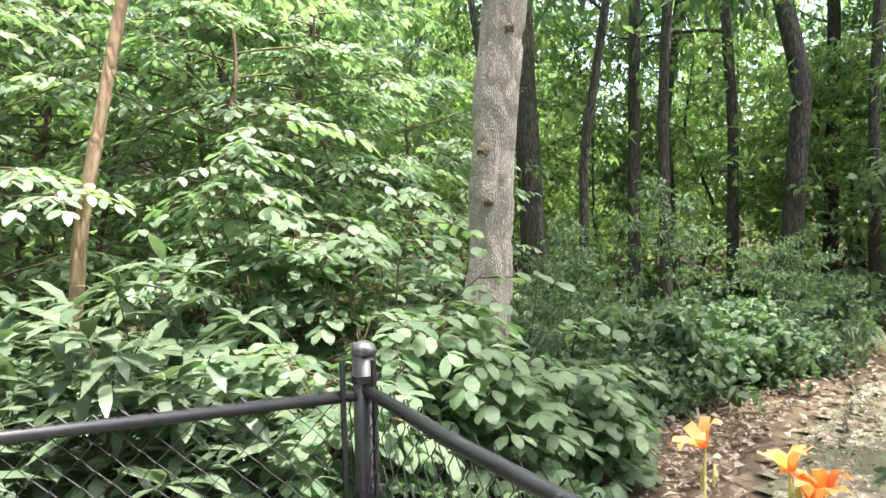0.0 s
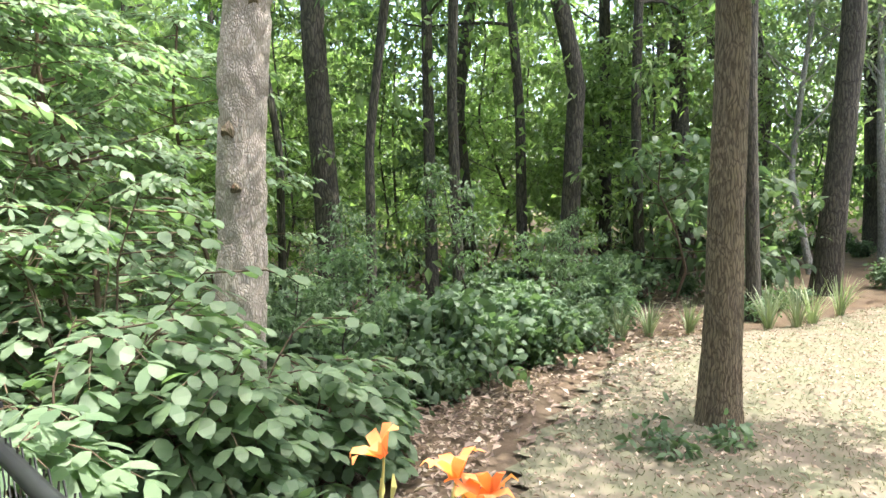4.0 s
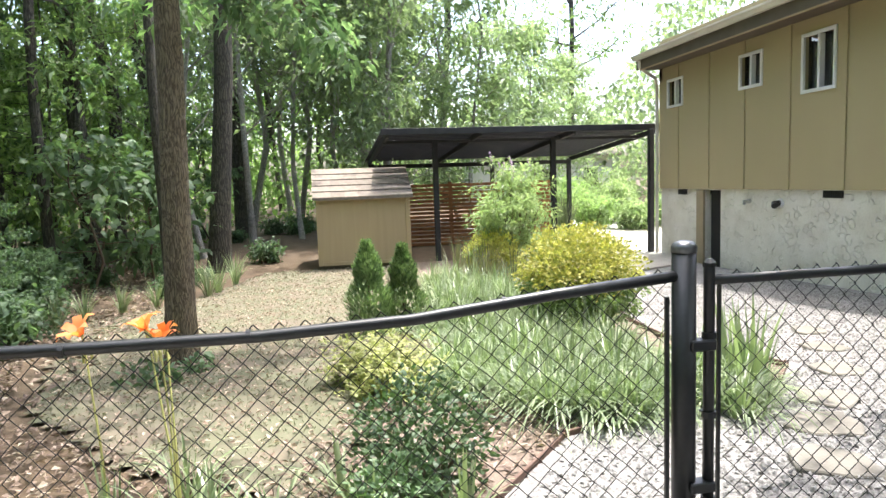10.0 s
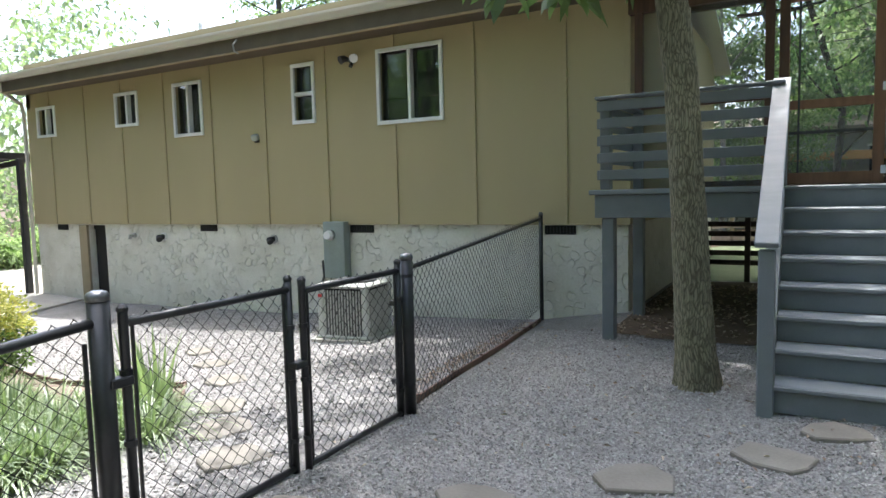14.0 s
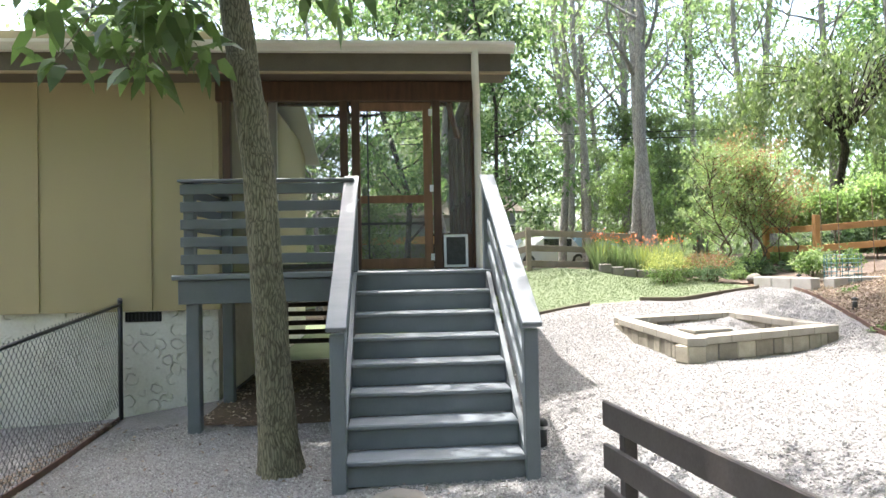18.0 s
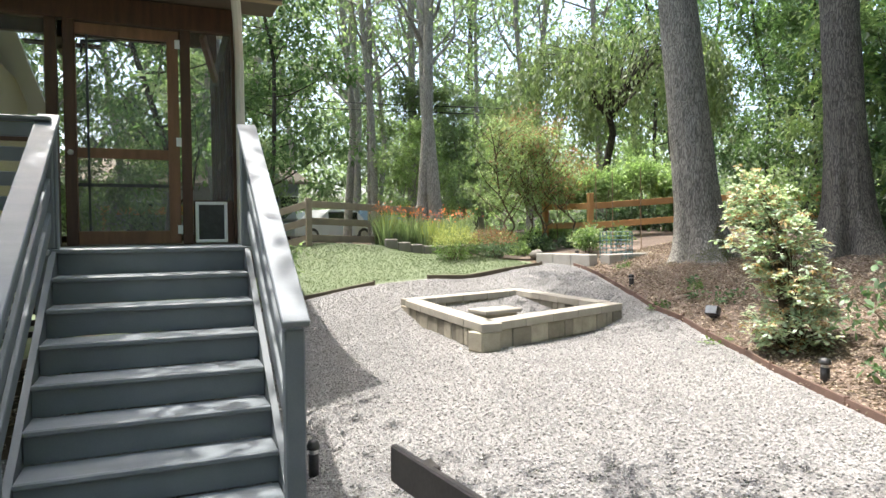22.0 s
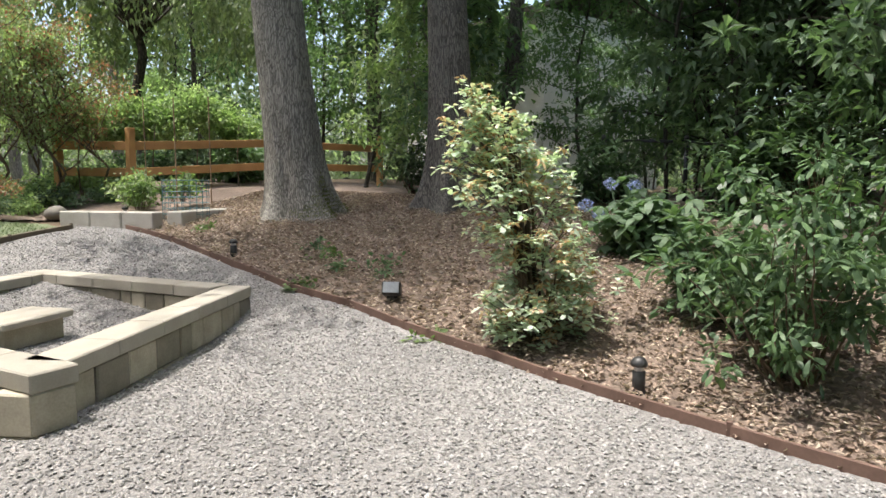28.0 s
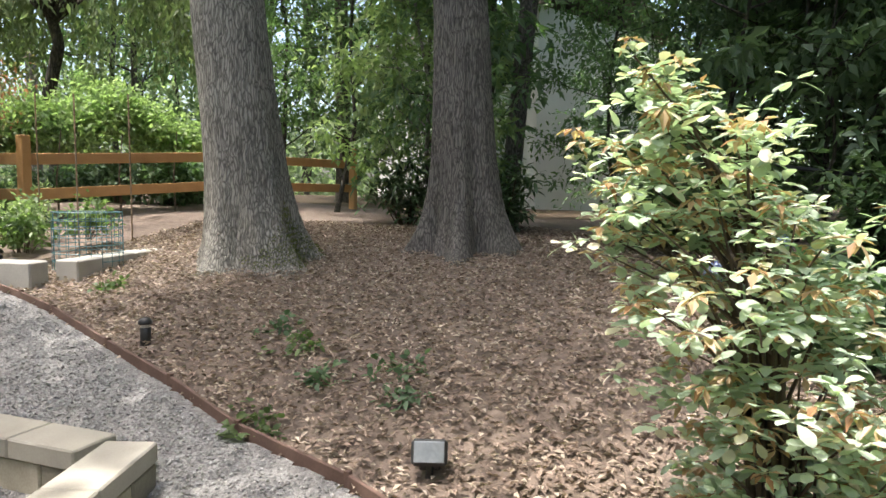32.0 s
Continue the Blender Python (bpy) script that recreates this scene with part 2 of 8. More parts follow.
trowel_marks(M_STUCCO)
M_WHITE = surface("white_vinyl", (0.72, 0.72, 0.70), (0.80, 0.80, 0.78), 5, 0.4, bump=0.0)
M_CREAM = surface("cream_gutter", (0.58, 0.54, 0.45), (0.66, 0.62, 0.53), 3, 0.5, bump=0.0)
M_FASCIA = surface("brown_fascia", (0.085, 0.068, 0.045), (0.12, 0.095, 0.065), 4, 0.7, bump=0.1)
M_ROOF = surface("metal_roof", (0.42, 0.42, 0.42), (0.52, 0.52, 0.51), 3, 0.4, 0.5, bump=0.05)
M_DECK = surface("grey_deck_paint", (0.12, 0.138, 0.147), (0.165, 0.183, 0.192), 5, 0.55, bump=0.15, fine=120, stretch=(1, 1, 1))
M_TREAD = surface("grey_tread_paint", (0.145, 0.165, 0.178), (0.215, 0.236, 0.25), 4, 0.45, bump=0.15, fine=120, stretch=(0.4, 3, 1))
M_BLACK = surface("black_coated_steel", (0.012, 0.013, 0.014), (0.022, 0.023, 0.025), 20, 0.38, bump=0.05)
# Metal grey lighter than the posts; the caps' silver highlight is in the colour.
M_POSTCAP = surface("highlight_cap_metal", (0.10, 0.105, 0.11), (0.22, 0.225, 0.23), 25, 0.35, 0.7, bump=0.1)
M_WIRE = surface("black_vinyl_wire", (0.012, 0.012, 0.012), (0.02, 0.02, 0.02), 20, 0.5, bump=0.0)
M_DKWOOD = surface("dark_stained_wood", (0.045, 0.022, 0.012), (0.10, 0.048, 0.024), 5, 0.6, bump=0.25, fine=50, stretch=(4, 4, 0.5))
M_DOORWOOD = surface("orange_brown_wood", (0.13, 0.062, 0.030), (0.24, 0.120, 0.058), 5, 0.55, bump=0.25, fine=50, stretch=(4, 4, 0.5))
M_SCREEN = see_through("insect_screen", (0.24, 0.25, 0.24), 0.17, 0.6)
M_GLASS = see_through("window_glass", (0.012, 0.016, 0.017), 0.6, 0.03)
M_GLASS.node_tree.nodes["Principled BSDF"].inputs["IOR"].default_value = 2.3
# Light mottled grey for the lamp face.
M_LENS = surface("grey_lamp_glass", (0.20, 0.22, 0.24), (0.32, 0.34, 0.36), 12, 0.25, bump=0.05)
# Near-black colour painted for the shade inside openings, rooms and casings.
M_DARK = surface("painted_shade_inside", (0.01, 0.01, 0.01), (0.02, 0.018, 0.016), 3, 0.9, bump=0)
M_SHED = surface("shed_siding", (0.34, 0.265, 0.15), (0.40, 0.315, 0.185), 2, 0.8, bump=0.15, stretch=(6, 6, 0.3))
M_SHINGLE = surface("grey_shingle", (0.15, 0.125, 0.10), (0.25, 0.215, 0.18), 9, 0.95, bump=0.4, fine=120, rand=0.15)
M_CARPORT = surface("black_carport_steel", (0.018, 0.019, 0.021), (0.035, 0.036, 0.038), 6, 0.75, 0.0, bump=0.05)
M_CEDAR = surface("cedar_slat", (0.22, 0.085, 0.035), (0.34, 0.15, 0.065), 5, 0.7, bump=0.2, fine=60, rand=0.15)
M_FENCEWOOD = surface("weathered_fence_wood", (0.20, 0.165, 0.12), (0.32, 0.27, 0.20), 5, 0.85, bump=0.35, fine=70, rand=0.15)
M_ORANGEWOOD = surface("new_fence_wood", (0.42, 0.22, 0.08), (0.55, 0.31, 0.13), 5, 0.8, bump=0.25, fine=70, rand=0.1)
M_SLATDK = surface("dark_brown_slat", (0.055, 0.045, 0.038), (0.095, 0.08, 0.07), 6, 0.6, bump=0.25, fine=60)
M_BLOCK = surface("retaining_block", (0.21, 0.188, 0.14), (0.37, 0.338, 0.265), 7, 0.92, bump=0.5, fine=90, rand=0.38, third=(0.20, 0.19, 0.16), dist=0.006)
M_CAP = surface("block_cap", (0.29, 0.268, 0.22), (0.385, 0.36, 0.305), 6, 0.9, bump=0.35, fine=110, rand=0.08, dist=0.004)
M_EDGE = surface("rusty_edging", (0.10, 0.06, 0.045), (0.165, 0.10, 0.075), 6, 0.8, bump=0.25)
M_FLAG = surface("flagstone", (0.145, 0.132, 0.11), (0.215, 0.20, 0.172), 5, 0.9, bump=0.4, fine=60, rand=0.1)
M_CONCRETE = surface("concrete", (0.33, 0.31, 0.27), (0.44, 0.42, 0.37), 6, 0.9, bump=0.3, fine=90)
M_ACGREY = surface("unit_grey_paint", (0.34, 0.35, 0.32), (0.44, 0.45, 0.41), 8, 0.5, bump=0.05)
M_METER = surface("meter_box_paint", (0.22, 0.26, 0.24), (0.28, 0.32, 0.30), 6, 0.5, bump=0.05)
M_STEEL = surface("dull_steel", (0.4, 0.4, 0.4), (0.55, 0.55, 0.55), 20, 0.35, 0.9, bump=0)
M_LIGHTBLK = surface("black_lamp_body", (0.02, 0.02, 0.02), (0.05, 0.05, 0.05), 15, 0.45, bump=0.05)
B_OAK = bark("oak_bark", (0.085, 0.078, 0.066), (0.33, 0.31, 0.265), 15, 0.8, dist=0.015, stretch=0.1)
B_OAKDK = bark("dark_oak_bark", (0.045, 0.04, 0.035), (0.19, 0.175, 0.15), 15, 0.8, dist=0.015, stretch=0.1)
B_BROWN = bark("brown_furrowed_bark", (0.075, 0.056, 0.036), (0.24, 0.19, 0.125), 15, 0.8, dist=0.015, stretch=0.11)
B_DECK = bark("lichen_bark", (0.075, 0.068, 0.04), (0.24, 0.222, 0.145), 17, 0.8, dist=0.012, stretch=0.14)
B_SNAG = bark("bare_dead_wood", (0.29, 0.245, 0.20), (0.44, 0.39, 0.345), 19, 0.9, (0.52, 0.47, 0.42), 0.012, 0.42)
B_BIRCH = surface("peeling_grey_bark", (0.07, 0.055, 0.042), (0.42, 0.385, 0.35), 7, 0.9, bump=1.0, fine=30, stretch=(2.0, 2.0, 0.6), spread=(0.38, 0.47), third=(0.56, 0.52, 0.48), dist=0.04)
B_WOODS = bark("woods_bark", (0.025, 0.022, 0.016), (0.09, 0.08, 0.06), 7, 0.7)
B_PALE = bark("pale_grey_bark", (0.17, 0.16, 0.14), (0.38, 0.36, 0.32), 9, 0.5)
B_TAN = bark("tan_sapling_bark", (0.20, 0.13, 0.08), (0.34, 0.24, 0.15), 7, 0.4)
B_TWIG = surface("twig", (0.07, 0.05, 0.03), (0.14, 0.10, 0.065), 15, 0.9, bump=0.2)
L_WOODS = leaf_material("woods_leaf", (0.058, 0.108, 0.046), (0.130, 0.210, 0.090), trans=0.55)
L_SUNNY = leaf_material("sunny_leaf", (0.070, 0.118, 0.036), (0.160, 0.230, 0.080), trans=0.5)
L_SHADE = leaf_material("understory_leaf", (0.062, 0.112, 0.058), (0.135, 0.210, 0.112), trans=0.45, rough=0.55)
L_POKE = leaf_material("broad_pale_leaf", (0.080, 0.142, 0.070), (0.165, 0.248, 0.134), trans=0.46, rough=0.55)
L_RHODO = leaf_material("rhododendron_leaf", (0.068, 0.118, 0.060), (0.140, 0.205, 0.110), trans=0.3, rough=0.42)
L_GLOSSY = leaf_material("glossy_leaf", (0.040, 0.085, 0.034), (0.100, 0.175, 0.068), trans=0.28, rough=0.46)
L_YELLOW = leaf_material("golden_leaf", (0.240, 0.260, 0.050), (0.520, 0.470, 0.090), trans=0.35)
L_AZALEA = leaf_material("pale_azalea_leaf", (0.290, 0.380, 0.275), (0.510, 0.590, 0.470), odd=(0.64, 0.58, 0.46), odd_share=0.18, trans=0.36, rough=0.65)
L_WEEP = leaf_material("weeping_leaf", (0.155, 0.215, 0.100), (0.300, 0.365, 0.195), trans=0.5)
# Greyed and lightened, so the colour itself carries the haze over far foliage.
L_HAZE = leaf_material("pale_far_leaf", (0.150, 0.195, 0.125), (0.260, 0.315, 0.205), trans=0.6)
L_MAPLE = leaf_material("red_tinged_leaf", (0.160, 0.135, 0.060), (0.230, 0.200, 0.090), odd=(0.36, 0.13, 0.08), odd_share=0.42, trans=0.4)
L_GRASS = leaf_material("grass_blade", (0.118, 0.152, 0.074), (0.160, 0.198, 0.104), trans=0.3)
L_STRAP = leaf_material("strap_leaf", (0.125, 0.180, 0.085), (0.250, 0.305, 0.170), trans=0.35, rough=0.35)
L_JUNI = leaf_material("arborvitae_spray", (0.085, 0.145, 0.060), (0.210, 0.300, 0.125), trans=0.3)
L_LITTER = leaf_material("dead_leaf", (0.135, 0.088, 0.064), (0.345, 0.25, 0.188), odd=(0.48, 0.39, 0.30), odd_share=0.2, trans=0.1, rough=0.8)
L_DRYGRASS = leaf_material("dry_blade", (0.170, 0.146, 0.104), (0.128, 0.132, 0.076), trans=0.3, rough=0.7)
L_ORANGE = leaf_material("orange_petal", (0.86, 0.15, 0.006), (0.92, 0.24, 0.010), trans=0.35)
L_RED = leaf_material("red_orange_petal", (0.70, 0.09, 0.020), (0.85, 0.20, 0.03), trans=0.3)
L_BLUE = leaf_material("blue_floret", (0.20, 0.26, 0.66), (0.38, 0.44, 0.82), trans=0.3)
L_PURPLE = leaf_material("purple_floret", (0.32, 0.18, 0.50), (0.48, 0.30, 0.62), trans=0.3)
L_VINE = leaf_material("vine_leaf", (0.170, 0.250, 0.100), (0.340, 0.430, 0.210), trans=0.55)
# Yellow-green raised in the leaf colour itself, to paint light from behind.
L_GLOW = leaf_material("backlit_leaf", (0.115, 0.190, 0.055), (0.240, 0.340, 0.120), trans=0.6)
L_MOSS = leaf_material("moss", (0.07, 0.09, 0.018), (0.16, 0.17, 0.04), trans=0.1, rough=0.9)
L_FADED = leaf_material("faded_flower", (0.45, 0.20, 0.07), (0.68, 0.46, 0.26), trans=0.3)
L_PALE = leaf_material("layered_pale_leaf", (0.120, 0.190, 0.112), (0.240, 0.330, 0.205), trans=0.5, rough=0.5)
L_YAZALEA = leaf_material("yellow_green_leaf", (0.200, 0.225, 0.060), (0.400, 0.400, 0.140), trans=0.4)
L_BUD = leaf_material("bud", (0.30, 0.34, 0.08), (0.45, 0.42, 0.12), trans=0.2)

from mathutils import noise

# ---------------------------------------------------------------- building tools
def thing(name, label, category, group="", at=(0, 0, 0), turn=0.0, kind=""):
    ob = new(name)
    ob.empty_display_size = 0.1
    ob.matrix_basis = pose(*at, 0, 0, turn)
    return tagged(ob, label, category, group, kind)


def part(name, bm, material, parent=None, label="", smooth=False):
    """One mesh object out of a bmesh (or a ready mesh), under a thing or a part."""
    if isinstance(bm, bmesh.types.BMesh):
        me = bpy.data.meshes.new(name)
        bm.to_mesh(me)
        bm.free()
    else:
        me = bm
    if smooth:
        me.polygons.foreach_set("use_smooth", np.ones(len(me.polygons), dtype=bool))
    if not me.materials:
        me.materials.append(material)
    ob = new(name, me)
    if parent is not None:
        ob.parent = parent
    if label:
        ob["label"] = label
    return ob


def box(x0, x1, y0, y1, z0, z1, bevel=0.0, bm=None):
    b = bmesh.new()
    bmesh.ops.create_cube(b, size=1.0, matrix=Matrix.LocRotScale(((x0 + x1) / 2, (y0 + y1) / 2, (z0 + z1) / 2), None, (abs(x1 - x0), abs(y1 - y0), abs(z1 - z0))))
    if bevel:
        bmesh.ops.bevel(b, geom=b.edges[:], offset=bevel, segments=1, affect="EDGES")
    return b


def beam(a, c, w, h, bevel=0.006, up=(0, 0, 1)):
    """A board from a to c, w across and h high."""
    a, c = Vector(a), Vector(c)
    d = (c - a).normalized()
    s = d.cross(Vector(up)).normalized()
    u = s.cross(d)
    m = Matrix((s, d, u)).transposed().to_4x4()
    m.translation = (a + c) / 2
    b = box(-w / 2, w / 2, -(c - a).length / 2, (c - a).length / 2, -h / 2, h / 2, bevel)
    b.transform(m)
    return b


def np_mesh(name, v, f, material=None, smooth=False):
    """A mesh out of arrays: vertices, and faces of one size."""
    v, f = np.asarray(v, dtype=np.float32), np.asarray(f, dtype=np.int32)
    me = bpy.data.meshes.new(name)
    me.vertices.add(len(v))
    me.vertices.foreach_set("co", v.ravel())
    k = f.shape[1]
    me.loops.add(f.size)
    me.loops.foreach_set("vertex_index", f.ravel())
    me.polygons.add(len(f))
    me.polygons.foreach_set("loop_start", np.arange(0, f.size, k, dtype=np.int32))
    me.polygons.foreach_set("use_smooth", np.full(len(f), smooth, dtype=bool))
    me.update()
    me.validate()
    if material:
        me.materials.append(material)
    return me


def tube_arrays(path, radii, sides=8, lumps=0.0, seed=0, flare=None):
    """A tapered tube along a path; lumps makes its skin uneven."""
    path, rng = np.asarray(path, float), np.random.default_rng(seed)
    n = len(path)
    t = np.gradient(path, axis=0)
    t /= np.linalg.norm(t, axis=1)[:, None] + 1e-9
    ref = np.array([0.0, 1.0, 0.0]) if abs(t[:, 1]).mean() < 0.8 else np.array([1.0, 0, 0])
    a = np.cross(t, ref)
    a /= np.linalg.norm(a, axis=1)[:, None] + 1e-9
    b = np.cross(t, a)
    ang = np.linspace(0, 2 * np.pi, sides, endpoint=False)
    r = np.asarray(radii, float)[:, None] * np.ones(sides)[None]
    if lumps:
        ph = rng.uniform(0, 6.28, 4)
        r *= 1 + lumps * (0.5 * np.sin(3 * ang + ph[0])[None] + 0.4 * np.sin(5 * ang + ph[1])[None] + rng.normal(0, 0.35, (n, sides)))
    if flare:
        ph = rng.uniform(0, 6.28)
        low = np.exp(-np.linspace(0, 1, n) * flare[1])[:, None]
        r *= 1 + low * (flare[0] + flare[2] * np.sin(5 * ang + ph)[None] + 0.5 * flare[2] * np.sin(9 * ang + 2 * ph)[None])
    v = path[:, None] + r[..., None] * (np.cos(ang)[None, :, None] * a[:, None] + np.sin(ang)[None, :, None] * b[:, None])
    i = np.arange(n - 1)[:, None] * sides
    j = np.arange(sides)[None]
    k = (np.arange(sides)[None] + 1) % sides
    f = np.stack([i + j, i + k, i + sides + k, i + sides + j], -1).reshape(-1, 4)
    return v.reshape(-1, 3), f


def join_arrays(pieces):
    vs, fs, o = [], [], 0
    for v, f in pieces:
        vs.append(v)
        fs.append(f + o)
        o += len(v)
    return np.concatenate(vs), np.concatenate(fs)


def tube(path, radius, sides=8, **kw):
    """A tube of even or given radius as a mesh with closed ends."""
    r = np.full(len(path), radius) if np.isscalar(radius) else radius
    v, f = tube_arrays(path, r, sides, **kw)
    b = bmesh.new()
    vs = [b.verts.new(p) for p in v]
    for q in f:
        b.faces.new([vs[i] for i in q])
    b.faces.new(vs[:sides][::-1])
    b.faces.new(vs[-sides:])
    bmesh.ops.recalc_face_normals(b, faces=b.faces)
    return b


def lathe(profile, sides=14):
    """A turned body: pairs of radius and height."""
    b = bmesh.new()
    rings = []
    for r, z in profile:
        rings.append([b.verts.new((r * math.cos(2 * math.pi * i / sides), r * math.sin(2 * math.pi * i / sides), z)) for i in range(sides)])
    for p, q in zip(rings, rings[1:]):
        for i in range(sides):
            b.faces.new((p[i], p[(i + 1) % sides], q[(i + 1) % sides], q[i]))
    b.faces.new(rings[0][::-1])
    b.faces.new(rings[-1])
    return b


def unit(v):
    return v / (np.linalg.norm(v, axis=-1, keepdims=True) + 1e-9)


def leaves(p, d, n, length, width, detail=2, droop=0.15, fold=0.12):
    """Leaf blades: each from a point along a direction, folded along its midrib. detail 2: a lozenge; 4: an oval blade; 6: a blade that is broadest near its round tip."""
    p, d = np.asarray(p, float), unit(np.asarray(d, float))
    s = unit(np.cross(d, n))
    n = np.cross(s, d)
    L = np.broadcast_to(np.asarray(length, float), (len(p),))[:, None]
    W = np.broadcast_to(np.asarray(width, float), (len(p),))[:, None]
    down = np.array([0, 0, -1.0])
    tip = p + d * L + down * droop * L
    if detail == 2:
        mid = p + d * L * 0.45 + n * fold * W
        v = np.stack([p, mid + s * W / 2, tip, mid - s * W / 2], 1)
        o = np.arange(len(p))[:, None] * 4
        f = np.concatenate([o + [0, 1, 2], o + [0, 2, 3]])
    elif detail == 6:
        a, c, e = p + d * L * 0.32 + n * fold * W * 0.6, p + d * L * 0.66 + n * fold * W + down * droop * 0.4 * L, p + d * L * 0.92 + n * fold * W * 0.7 + down * droop * 0.8 * L
        v = np.stack([p, a + s * W * 0.33, c + s * W * 0.5, e + s * W * 0.3, tip, e - s * W * 0.3, c - s * W * 0.5, a - s * W * 0.33], 1)
        o = np.arange(len(p))[:, None] * 8
        f = np.concatenate([o + [0, 1, 7], o + [1, 2, 7], o + [7, 2, 6], o + [2, 3, 6], o + [6, 3, 5], o + [3, 4, 5]])
    else:
        a, c = p + d * L * 0.3 + n * fold * W, p + d * L * 0.68 + n * fold * W + down * droop * 0.4 * L
        v = np.stack([p, a + s * W * 0.46, c + s * W * 0.4, tip, c - s * W * 0.4, a - s * W * 0.46], 1)
        o = np.arange(len(p))[:, None] * 6
        f = np.concatenate([o + [0, 1, 5], o + [1, 2, 5], o + [5, 2, 4], o + [2, 3, 4]])
    return v.reshape(-1, 3), f


def clump_leaves(rng, centres, radii, count, length, width, flat=0.75, detail=2, droop=0.25, up=0.7, shell=0.5):
    """Leaves round many small centres; they lie in layers and face mostly upwards."""
    k = len(centres)
    c = rng.integers(0, k, count)
    q = unit(rng.normal(size=(count, 3))) * (rng.random(count)[:, None] ** shell)
    q[:, 2] *= flat
    p = centres[c] + q * radii[c][:, None]
    d = unit(q + rng.normal(0, 0.6, (count, 3)) + [0, 0, -0.15])
    n = unit(rng.normal(0, 1 - up, (count, 3)) + [0, 0, up])
    return leaves(p, d, n, length * rng.uniform(0.65, 1.25, count), width * rng.uniform(0.65, 1.25, count), detail, droop)


# ---------------------------------------------------------------- lie of the land
HX = ((-60, -20, -12, -10.8, -9.2, -8, -7.5, -6.9, -6.3, -5.3, -4.3, -3.2, -1.5, 0.3, 2, 4, 5.3, 8, 10, 12.8, 20, 60), (1.4, 1.35, 1.2, 1.05, 0.85, 0.63, 0.47, 0.37, 0.37, 0.41, 0.20, -0.03, -0.06, -0.1, -0.23, -0.37, -0.46, -0.53, -0.56, -0.53, -0.3, 0.3))


def height(x, y):
    """Height of the ground."""
    x, y = np.asarray(x, float), np.asarray(y, float)
    h = sum(np.interp(x + o, *HX) for o in (-0.3, -0.15, 0, 0.15, 0.3)) / 5
    west = np.clip((-1.5 - x) / 2.5, 0, 1) * np.interp(x, (-9, -6.5), (0.3, 1))
    wall = np.clip((x + 0.3) / 1.2, 0, 1) * np.clip((4.5 - x) / 3, 0, 1)
    return h + west * 0.17 * np.clip(-7.8 - y, 0, 5.5) - 0.10 * wall * np.clip((-4 - y) / 3, 0, 1) + 0.008 * np.sin(x * 2.1 + y * 1.3) * np.cos(y * 1.7 - x * 0.6)


def ground_z(x, y):
    return float(height(x, y))


def land(name, x0, x1, y0, y1, step, lift, inside, material, keep=None):
    """A sheet of ground over a grid, cut to an outline, lifted a little above what lies under it."""
    xs, ys = np.arange(x0, x1 + step / 2, step), np.arange(y0, y1 + step / 2, step)
    X, Y = np.meshgrid(xs, ys, indexing="ij")
    Z = height(X, Y) + lift
    v = np.stack([X, Y, Z], -1).reshape(-1, 3)
    idx = np.arange(len(v)).reshape(X.shape)
    f = np.stack([idx[:-1, :-1], idx[1:, :-1], idx[1:, 1:], idx[:-1, 1:]], -1).reshape(-1, 4)
    if inside is not None:
        c = v[f].mean(1)
        f = f[inside(c[:, 0], c[:, 1])]
        used = np.unique(f)
        re = np.zeros(len(v), int)
        re[used] = np.arange(len(used))
        v, f = v[used], re[f]
    return np_mesh(name, v, f, material, True)


def poly_mask(poly):
    """Whether points lie inside an outline."""
    P = np.asarray(poly, float)

    def inside(x, y):
        x, y = np.asarray(x), np.asarray(y)
        r = np.zeros(np.shape(x), bool)
        for (ax, ay), (bx, by) in zip(P, np.roll(P, -1, 0)):
            cross = ((ay > y) != (by > y)) & (x < (bx - ax) * (y - ay) / (by - ay + 1e-12) + ax)
            r ^= cross
        return r

    return inside

# ---------------------------------------------------------------- ground
GRAVEL_EDGE_W = [(-5.6, -1.6), (-6.23, -2.87), (-6.58, -3.57), (-6.95, -4.45), (-7.17, -4.9), (-7.42, -5.58), (-7.66, -6.18), (-7.85, -6.85), (-8.12, -7.5), (-8.35, -8.2), (-8.63, -9.0), (-8.76, -9.5), (-8.92, -10.2), (-9.05, -10.9)]
GRAVEL_EDGE_S = [(-8.5, -10.42), (-6.34, -10.22), (-5.37, -9.85), (-4.2, -9.93), (-3.6, -9.97)]
BED_EDGE_E = [(0.42, -0.1), (0.94, -0.52), (1.75, -1.16), (2.08, -1.9), (2.3, -2.7), (2.4, -3.1), (2.85, -3.5), (3.3, -3.5), (4.4, -3.3), (5.9, -3.55), (6.5, -3.8), (8.5, -4.8), (9.6, -5.0)]
GRAVEL = [(-5.2, 1.75), (0.42, 1.85)] + BED_EDGE_E + [(12.3, -5.2), (12.3, -7.5), (-0.2, -7.5), (-0.2, -10.6), (-3.5, -10.6), (-3.55, -9.97)] + GRAVEL_EDGE_S[::-1] + GRAVEL_EDGE_W[::-1]
in_gravel = poly_mask(GRAVEL)
LAWN_E = [(1.2, 0.3), (2.2, 1.5), (3.7, 2.55), (6.6, 3.3), (8.3, 3.6), (10.0, 2.4), (12.8, 1.4), (13.2, -1.8), (10, -1.3), (8, -1.0), (5, -0.6), (2.5, -0.1)]
in_lawn_e = poly_mask(LAWN_E)
in_bed_e = poly_mask([(0.42, 0.6), (1.2, 0.3), (2.5, -0.1), (5, -0.6), (8, -1.0), (10, -1.3), (13.2, -1.8), (13.2, -4.6)] + BED_EDGE_E[::-1])
